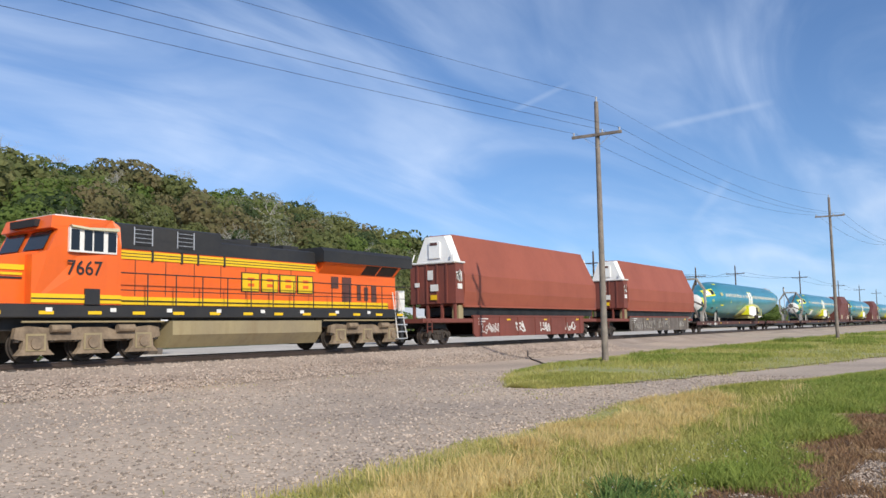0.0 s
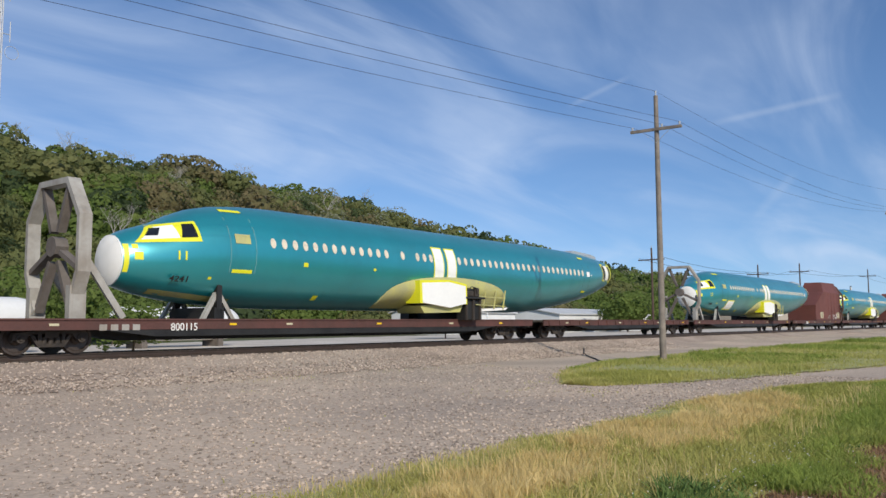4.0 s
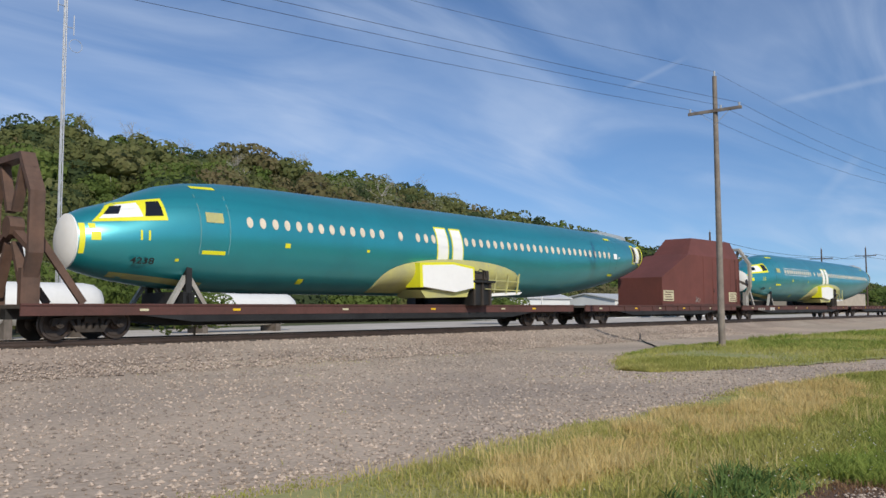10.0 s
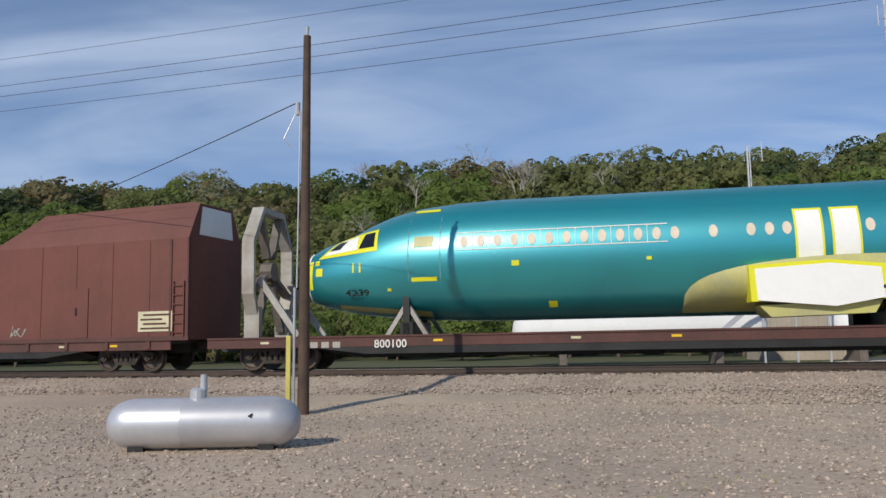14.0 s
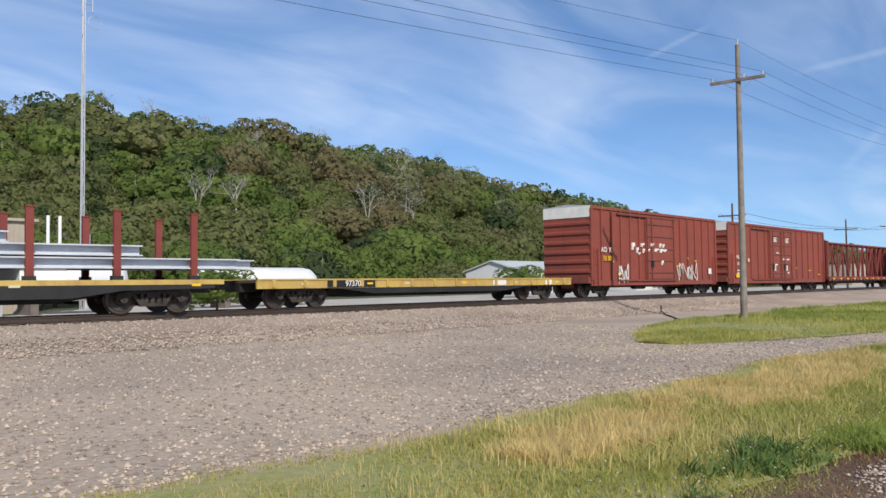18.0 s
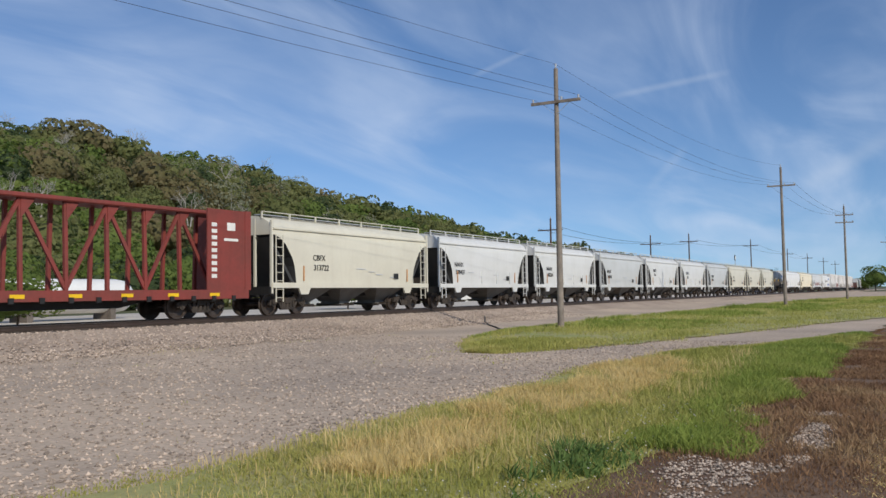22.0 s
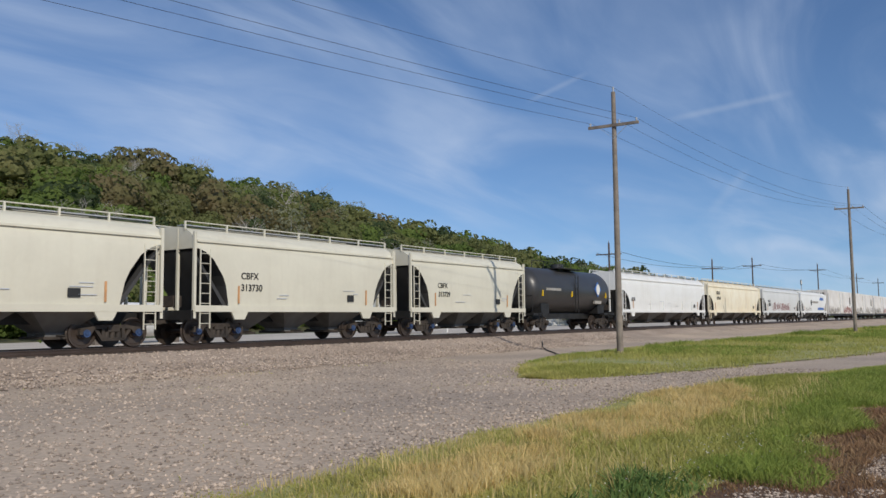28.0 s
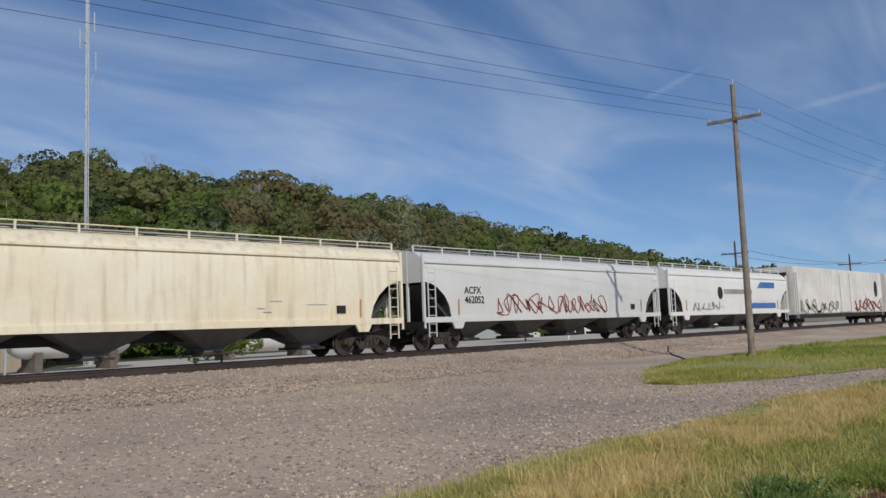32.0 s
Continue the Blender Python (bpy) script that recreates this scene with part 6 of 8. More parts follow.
    for z in (1.72, 2.12):
        part("bay_rail", MB().bar((17.3, -2.02 + (z - 1.7) * 0.1, z), (20.0, -1.9, z - 0.04), 0.04, 0.04), M_YG, f)
    part("bay_floor", MB().prism_y([(17.2, 1.5), (20.2, 1.62), (20.0, 1.5), (17.4, 1.38)], -1.9, -1.1), M_COVER, f, "white lower bay edge")
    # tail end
    # A closed black dome; its colour stands for the unlit inside of the tail.
    part("tail_bulkhead", MB().loft([[(x, y * q, 3.95 + (z - 3.95) * q) for _, y, z in ring(33.6)] for x, q in ((33.59, 0.97), (33.85, 0.9), (34.1, 0.72), (34.15, 0.4))]), M_BLACK, f, "black dome standing for the unlit open tail", True)
    for x in (31.75, 32.95):
        skin_patch([(x - 0.08, 3.4), (x + 0.48, 3.4), (x + 0.46, 4.48), (x - 0.08, 4.48)], "tail_tape", M_YELLOW, 0.012)
        skin_patch([(x, 3.45), (x + 0.42, 3.45), (x + 0.4, 4.4), (x, 4.4)], "tail_window_frame", M_SHIELD, 0.02)
        skin_patch([(x + 0.07, 3.53), (x + 0.35, 3.53), (x + 0.33, 4.32), (x + 0.07, 4.32)], "tail_window", M_BLACK, 0.03)
    skin_patch([(32.24, 3.5), (32.86, 3.5), (32.86, 4.4), (32.24, 4.4)], "tail_cover", M_COVER, 0.02)
    rim = MB().loft([ring(33.46, 0.012), ring(33.6, 0.012)], caps=False)
    part("tail_rim", rim, M_YELLOW, f, "yellow taped rim of the open tail")
    if number == "4239":
        for z in (3.46, 3.98):
            skin_patch([(4.95, z), (11.0, z), (11.0, z + 0.03), (4.95, z + 0.03)], "mask_line", M_CHALK, 0.012)
        for k in range(12):
            skin_patch([(5.2 + 0.5 * k - 0.26, 3.46), (5.2 + 0.5 * k - 0.24, 3.46), (5.2 + 0.5 * k - 0.24, 4.0), (5.2 + 0.5 * k - 0.26, 4.0)], "mask_line", M_CHALK, 0.012)
    part("fin_mount", MB().prism_y([(29.6, 5.05), (32.7, 4.84), (32.7, 4.98), (32.2, 5.1), (29.8, 5.22)], -0.4, 0.4), M_GALV, f)
    if paper:
        skin_patch([(4.4, 1.88), (5.98, 1.88), (6.08, 2.67), (4.6, 2.67)], "sheet_tape", M_YELLOW, 0.014)
        skin_patch([(4.5, 1.95), (5.9, 1.95), (6.0, 2.6), (4.7, 2.6)], "paper_sheet", M_COVER, 0.02, "white sheet taped on the skin")
    if number:
        letters(number, 0.3, M_INK, f, 1.75, side(1.75, 2.25, 0.07), 2.25, 1.3, tilt=math.degrees(math.atan((side(1.75, 2.25) - side(1.75, 2.5)) / 0.25)))
    load(f, nose_u, nose_u + 10)
    return f

M_RUSTY = mat("rusty_shield", (0.15, 0.085, 0.058), 0.75, 0.1, 0.2, 0.9, 8, 0.08, (0.085, 0.055, 0.042), 0.4)
def nose_shield(u, rusty=False):
    rim_m, spoke_m = (M_RUSTY, M_RUSTY) if rusty else (M_SHIELD, M_FRAME)
    s = thing("nose_shield", "rust-brown steel nose shield with a cranked rim and spokes" if rusty else "grey steel nose shield with a cranked rim and spokes", "nose shield", "nose shields")
    pts = [(-1.05, 1.15), (-1.62, 2.4), (-1.62, 4.1), (-0.85, 5.25), (0.85, 5.25), (1.62, 4.1), (1.62, 2.4), (1.05, 1.15)]
    for k in range(8):
        (ay, az), (by, bz) = pts[k], pts[(k + 1) % 8]
        if k == 7:
            continue
        part("rim", MB().loft([[(-0.2, ay, az), (0.2, ay, az), (0.2, ay * 0.91, az + (3.2 - az) * 0.09), (-0.2, ay * 0.91, az + (3.2 - az) * 0.09)],
                               [(-0.2, by, bz), (0.2, by, bz), (0.2, by * 0.91, bz + (3.2 - bz) * 0.09), (-0.2, by * 0.91, bz + (3.2 - bz) * 0.09)]]), rim_m, s)
    # In M_FRAME, hub and spokes carry their back-lit shade in the colour.
    part("hub", MB().tube((-0.2, 0, 3.2), (0.2, 0, 3.2), 0.32, 8), spoke_m, s)
    for k in (0, 1, 2, 3, 4, 5, 6, 7):
        y, z = pts[k]
        if k in (1, 6, 3, 4, 0, 7):
            part("spoke", MB().bar((0, y * 0.22, 3.2 + (z - 3.2) * 0.22), (0, y * 0.95, 3.2 + (z - 3.2) * 0.95), 0.26, 0.15), spoke_m, s)
    for y in (-1.2, 1.2):
        part("back_strut", MB().bar((0.2, y, 2.9), (1.5, y, 1.05), 0.12, 0.2), rim_m, s)
        part("foot_post", MB().box(-0.25, 0.25, y - 0.12, y + 0.12, 0.98, 2.0), rim_m, s)
    load(s, u, u + 11)

def cradle(u, heavy=False, on=None):
    c = thing("fuselage_cradle", "dark brown steel cradle holding the fuselage on a flatcar", "cradle", "cradles")
    for s in (-1, 1):
        if heavy:
            part("clamp_tower", MB().box(-0.62, 0.62, s * 1.7 - 0.24, s * 1.7 + 0.24, 1.0, 1.98, 0.04), M_BLACK, c)
            for x in (-0.55, 0.0, 0.55):
                part("tower_rib", MB().box(x - 0.05, x + 0.05, s * 1.97 - 0.05, s * 1.97 + 0.05, 1.0, 1.98), M_TRUCK, c)
            part("clamp_table", MB().box(-0.78, 0.78, s * 1.78 - 0.34, s * 1.78 + 0.3, 1.98, 2.08, 0.02), M_BLACK, c)
            part("clamp_head", MB().box(-0.72, -0.1, s * 1.85 - 0.22, s * 1.85 + 0.2, 2.08, 2.36, 0.05).box(0.05, 0.38, s * 1.85 - 0.2, s * 1.85 + 0.14, 2.08, 2.52, 0.04), M_TRUCK, c)
            part("hydraulic_cylinder", MB().tube((-0.68, s * 1.92, 2.45), (0.1, s * 1.92, 2.38), 0.08, 10).tube((0.1, s * 1.92, 2.38), (0.45, s * 1.92, 2.35), 0.04, 8), M_BLACK, c)
            part("clamp_screw", MB().tube((0.55, s * 1.85, 2.08), (0.55, s * 1.85, 2.78), 0.07, 10, 0.06), M_SHIELD, c)
            part("hose_loop", MB().tube((-0.5, s * 2.05, 2.36), (-0.3, s * 2.1, 2.55), 0.02, 5).tube((-0.3, s * 2.1, 2.55), (0.1, s * 2.08, 2.5), 0.02, 5).tube((0.1, s * 2.08, 2.5), (0.2, s * 2.05, 2.2), 0.02, 5), M_BLACK, c)
        else:
            part("leg", MB().bar((-0.62, s * 1.2, 1.0), (-0.05, s * 1.15, 1.9), 0.16, 0.13).bar((0.62, s * 1.2, 1.0), (0.05, s * 1.15, 1.9), 0.16, 0.13), M_SHIELD, c)
            part("centre_post", MB().box(-0.1, 0.1, s * 1.2 - 0.1, s * 1.2 + 0.1, 1.0, 2.2), M_BLACK, c)
    part("saddle", MB().box(-0.2, 0.2, -1.3, 1.3, 1.0, 1.42, 0.04), M_BLACK, c)
    load(c, u, on)

def hooded_well_car(u0, u1, seed, old, x0, x1, w0, w1):
    """x0..x1: the hood; w0..w1: the deep well between the end platforms."""
    car, L = car_thing("covered_well_car", "oxide-red well car under a salmon-red cargo hood with white ends", u0, u1, "covered well cars")
    h = L / 2 - 0.7
    paint = M_FRAME if old else M_RUST
    for s in (-1, 1):
        part("well_side", MB().prism_y([(w0, 1.42), (w1, 1.42), (w1, 0.5), (w1 - 0.2, 0.32), (w0 + 0.2, 0.32), (w0, 0.5)], s * 1.46 - 0.04, s * 1.46 + 0.04), paint, car)
        part("top_chord", MB().box(w0 - 0.1, w1 + 0.1, s * 1.48 - 0.05, s * 1.48 + 0.05, 1.38, 1.48), M_RUST, car)
        for k in range(7):
            x = w0 + 0.6 + (w1 - w0 - 1.2) * k / 6
            part("side_post", MB().box(x - 0.05, x + 0.05, s * 1.52 - 0.025, s * 1.52 + 0.025, 0.36, 1.4), paint, car)
    part("well_floor", MB().box(w0, w1, -1.42, 1.42, 0.34, 0.44), M_BLACK, car)
    for a, b in ((-h, w0), (w1, h)):
        part("end_platform", MB().box(a, b, -1.45, 1.45, 1.08, 1.3, 0.03), M_RUST, car)
        c = a + 1.95 if a < 0 else b - 1.95
        part("bolster_frame", MB().box(c - 0.9, c + 0.9, -0.9, 0.9, 0.8, 1.08), M_BLACK, car)
    def prof(x, back=0.0):
        out = []
        for y, z in ((-1.36, 1.98), (-1.5, 2.7), (-1.5, 3.6), (-0.72, 5.78), (0.72, 5.78), (1.5, 3.6), (1.5, 2.7), (1.36, 1.98)):
            out.append((x - (back if z > 5 else 0), y, z))
        return out
    part("hood", MB().loft([prof(x0), prof(x1, 0.6)]), M_HOOD2, car)
    for s in (-1, 1):
        part("hood_foot_rail", MB().box(x0, x1, s * 1.42 - 0.07, s * 1.42 + 0.07, 1.9, 2.0), M_HOOD2, car)
    part("underside_frame", MB().box(x0 + 0.2, x1 - 0.2, -1.25, 1.25, 1.46, 1.9), M_BLACK, car)
    e0 = x0 - 0.8
    part("end_wall", MB().box(e0, x0 - 0.01, -1.44, 1.44, 2.1, 4.2), M_RUST, car, "maroon end wall")
    for y in (-0.9, -0.3, 0.35, 0.95):
        part("wall_rib", MB().box(e0 - 0.06, e0, y - 0.05, y + 0.05, 2.12, 4.18), M_RUST, car)
    part("end_cap", MB().loft([[(x0 - 0.01, y, z) for y, z in ((-1.28, 4.26), (-0.7, 5.74), (0.7, 5.74), (1.28, 4.26))], [(e0 + 0.25, y, z) for y, z in ((-1.22, 4.26), (-0.62, 5.66), (0.62, 5.66), (1.22, 4.26))]]), M_COVER, car, "white upper end cap")
    part("cap_hatch", MB().box(e0 + 0.18, e0 + 0.26, -0.35, 0.35, 4.5, 5.35), M_COVER, car)
    part("hatch_mark", MB().box(e0 + 0.15, e0 + 0.18, -0.2, 0.25, 5.2, 5.34), M_DECK, car)
    part("cap_rail", MB().tube((e0 - 0.05, -1.44, 4.24), (e0 - 0.05, 1.44, 4.24), 0.06, 8).tube((e0 - 0.05, -1.44, 4.24), (x0, -1.5, 4.24), 0.05, 8), M_CHALK, car, "white end hand rail")
    for y in (-1.35, 1.35):
        part("rail_upright", MB().tube((e0 - 0.05, y, 4.24), (e0 + 0.1, y * 0.9, 4.75), 0.04, 6), M_CHALK, car)
    for y in (-1.3, -0.5, 0.4, 1.3):
        part("stand_post", MB().box(e0 + 0.05, e0 + 0.2, y - 0.06, y + 0.06, 1.3, 2.1), M_RUST, car)
    part("stand_box", MB().box(x0 - 0.35, x0 + 0.1, -1.3, -0.9, 1.3, 2.0), M_FUEL, car)
    part("rear_wall", MB().box(x1 + 0.01, x1 + 0.3, -1.38, 1.38, 2.0, 3.6), M_RUST, car)
    part("rear_cap", MB().prism_x([(-1.3, 3.66), (-0.68, 5.4), (0.68, 5.4), (1.3, 3.66)], x1 - 0.5, x1 + 0.1), M_COVER, car)
    # white graffiti on the end wall and along the well
    for y, z, w, q in ((-0.15, 2.75, 0.5, 0.35), (0.1, 3.35, 0.34, 0.5), (0.95, 3.0, 0.3, 0.22)):
        part("tag_patch", MB().box(e0 - 0.075, e0 - 0.06, y - w / 2, y + w / 2, z, z + q), M_CHALK, car, "white painted patch")
    part("yellow_placard", MB().box(e0 - 0.075, e0 - 0.06, -0.3, 0.1, 2.3, 2.55), M_LYEL, car)
    part("graffiti", scribble(MB(), x0 - 0.7, 3.2, 0.5, 0.7, -1.445, seed + 2, 3, 0.07), M_CHALK, car, "white spray-painted graffiti")
    part("white_plate", MB().box(x0 - 0.62, x0 - 0.2, -1.46, -1.44, 2.85, 3.12), M_CHALK, car)
    for a, w, q, th, n in ((0.33, 1.2, 0.75, 0.07, 2), (0.55, 1.3, 0.6, 0.05, 4), (0.8, 1.6, 0.6, 0.06, 3), (0.06, 1.9, 0.55, 0.035, 5)) + (((0.2, 2.6, 0.6, 0.06, 5), (0.42, 1.6, 0.7, 0.08, 3)) if old else ()):
        part("graffiti", scribble(MB(), w0 + (w1 - w0) * a, 0.5, w, q, -1.505, seed + n, n, th), M_SHIELD if old else M_CHALK, car, "white spray-painted graffiti")
    for k in range(3):
        part("stencil_bar", MB().box(w0 + 0.5, w0 + 1.5 - 0.3 * k, -1.508, -1.5, 1.26 - 0.14 * k, 1.31 - 0.14 * k), M_CHALK, car)
    for x in (w0 + 3.6, w0 + 8.2, w1 - 1.2):
        part("reflector", MB().box(x, x + 0.4, -1.508, -1.5, 1.2, 1.28), M_LYEL, car)
    ladder(car, -h + 0.5, -1.5, 0.6, 1.2, 0.4, 3, M_RUST)
    add_trucks(car, L / 2 - 2.6)
    return car

def boxcar(u0, u1, seed, label, marks, inset=0.6, d0=-1.8, d1=1.55):
    car, L = car_thing("boxcar", label, u0, u1, "boxcars")
    h, top = L / 2 - inset, 4.72
    part("body", MB().box(-h, h, -1.45, 1.45, 0.85, top, 0.05), M_BOXRED, car)
    part("roof", MB().prism_x([(-1.42, top), (1.42, top), (1.42, top + 0.04), (0, top + 0.16), (-1.42, top + 0.04)], -h - 0.02, h + 0.02), M_GALV, car, "pale galvanised roof")
    for s in (-1, 1):
        part("end_cap", MB().box(s * h - 0.03, s * h + 0.03, -1.46, 1.46, top - 0.55, top + 0.02), M_CHALK, car, "off-white upper end panel")
        for k in range(6):
            z = 1.2 + k * 0.5
            part("end_corrugation", MB().prism_y([(s * h, z), (s * (h + 0.09), z + 0.1), (s * (h + 0.09), z + 0.2), (s * h, z + 0.3)], -1.42, 1.42), M_BOXRED, car)
        part("end_sill", MB().box(s * h - 0.1 if s > 0 else s * h - 0.25, s * h + 0.25 if s > 0 else s * h + 0.1, -1.45, 1.45, 0.75, 1.05), M_RUST, car)
    part("side_sill", MB().box(-h, h, -1.49, -1.43, 0.62, 0.9).box(-h, h, 1.43, 1.49, 0.62, 0.9).box(-h, h, -0.4, 0.4, 0.5, 0.85), M_BOXRED, car)
    part("roof_rail", MB().box(-h, h, -1.52, -1.44, top - 0.12, top + 0.02), M_BOXRED, car)
    n = 15
    for k in range(n + 1):
        x = -h + 2 * h * k / n
        if d0 - 0.1 < x < d1 + 0.1:
            continue
        part("side_rib", MB().prism_x([(-1.53, 0.9), (-1.45, 0.9), (-1.45, top - 0.12), (-1.53, top - 0.12)], x - 0.045, x + 0.045), M_BOXRED, car)
    n_d = 1 if d1 - d0 < 4 else 2
    for k in range(n_d):
        a, c = d0 + (d1 - d0) * k / n_d + 0.02, d0 + (d1 - d0) * (k + 1) / n_d - 0.02
        door = part("door", MB().box(a, c, -1.56, -1.46, 0.95, top - 0.3, 0.01), M_BOXRED, car)
        for x in (a + 0.08, a + 0.6, c - 0.1):
            part("door_rod", MB().tube((x, -1.61, 0.9), (x, -1.61, top - 0.25), 0.035, 6), M_RUST, door)
        for q in range(5):
            part("door_panel_rib", MB().prism_x([(-1.56, 1.25 + q * 0.68), (-1.61, 1.3 + q * 0.68), (-1.61, 1.36 + q * 0.68), (-1.56, 1.41 + q * 0.68)], a + 0.02, c - 0.02), M_RUST, door)
        part("door_latch", MB().box(a + 0.5, a + 0.75, -1.65, -1.6, 1.6, 2.0), M_BLACK, door)
    for z in (0.84, top - 0.32):
        part("door_track", MB().box(d0 - 3.0, d1 + 0.25, -1.6, -1.5, z, z + 0.09), M_RUST, car)
    part("underframe_gear", MB().tube((-2.2, -0.9, 0.55), (-1.0, -0.9, 0.55), 0.16, 10), M_BLACK, car)
    for x in (-h + 0.08, h - 0.08):
        part("corner_post", MB().box(x - 0.08, x + 0.08, -1.54, -1.44, 0.9, top - 0.12), M_BOXRED, car)
    ladder(car, -h + 0.35, -1.55, 0.65, 2.6, 0.42, 6, M_BOXRED)
    ladder(car, h - 0.35, -1.55, 0.65, 2.3, 0.42, 5, M_BOXRED)
    for body_, size, x, z, mt in marks:
        letters(body_, size, mt, car, x, -1.56, z)
    rnd = random.Random(seed)
    if seed == 1:
        part("graffiti", scribble(MB(), -4.75, 0.72, 1.0, 1.2, -1.55, 31, 4, 0.06), M_CHALK, car, "white spray-painted graffiti")
        part("graffiti", scribble(MB(), 1.85, 0.85, 2.6, 1.05, -1.55, 32, 7, 0.055), M_CHALK, car, "white spray-painted graffiti")
        part("emblem", MB().box(6.1, 6.5, -1.55, -1.535, 1.25, 1.6), M_CHALK, car)
        for x, z, w, q in ((-3.3, 2.55, 0.3, 0.4), (-2.8, 2.4, 0.2, 0.3), (-2.3, 2.75, 0.35, 0.2), (-2.1, 2.4, 0.18, 0.25), (-1.3, 2.8, 0.3, 0.16), (-0.9, 2.5, 0.5, 0.18), (-0.3, 2.75, 0.16, 0.24), (0.05, 2.75, 0.2, 0.2), (-0.25, 2.45, 0.35, 0.22), (0.2, 2.5, 0.3, 0.16), (-2.6, 2.3, 0.2, 0.14), (-1.7, 2.5, 0.25, 0.14), (-0.1, 1.75, 0.2, 0.26)):
            y = -1.62 if x > d0 - 0.2 else -1.545
            part("worn_letter", MB().box(x, x + w * 0.45, y - 0.012, y + 0.06, z, z + q).box(x + w * 0.45, x + w, y - 0.012, y + 0.06, z + q * 0.5, z + q), M_CHALK, car, "patchy remains of a white letter")
    else:
        for x, z, w, q in ((-1.75, 3.6, 0.55, 0.36), (0.65, 3.6, 0.5, 0.36), (-1.2, 2.75, 0.3, 0.1), (-0.1, 2.3, 0.3, 0.1), (0.8, 2.3, 0.4, 0.1), (-1.6, 1.5, 0.14, 0.5), (-1.45, 1.9, 0.35, 0.1), (0.7, 1.5, 0.12, 0.4), (0.85, 1.3, 0.3, 0.1)):
            if q > 0.3 and w > 0.4:         # a block of small unreadable lines
                for k in range(4):
                    part("worn_line", MB().box(x + 0.04 * (k % 2), x + w - 0.07 * (k % 3), -1.63, -1.56, z + 0.09 * k, z + 0.09 * k + 0.06), M_CHALK, car, "worn white line of lettering")
            else:
                part("worn_mark", MB().box(x, x + w, -1.63, -1.56, z, z + q), M_CHALK, car, "worn white mark")
        part("yellow_plate", MB().box(-8.3, -7.7, -1.55, -1.535, 1.02, 1.26), M_LYEL, car)
        part("emblem", MB().ellipse_y(-6.2, 2.2, 0.13, 0.14, -1.55, 12, 0.01), M_TAG, car)
        for k in range(2):
            part("stencil_bar", MB().box(-8.1, -7.2 + 0.1 * k, -1.55, -1.535, 1.45 - k * 0.18, 1.53 - k * 0.18), M_CHALK, car)
    yb = MB()
    for k in range(7):
        x = rnd.uniform(-h + 0.8, h - 1)
        yb.box(x, x + rnd.uniform(0.1, 0.5), -1.545, -1.53, 1.2 + k * 0.16, 1.28 + k * 0.16)
    tagged(part("yellow_stencils", yb, M_LYEL, car), kind="stuff")
    add_trucks(car, L / 2 - 2.55)
    return car

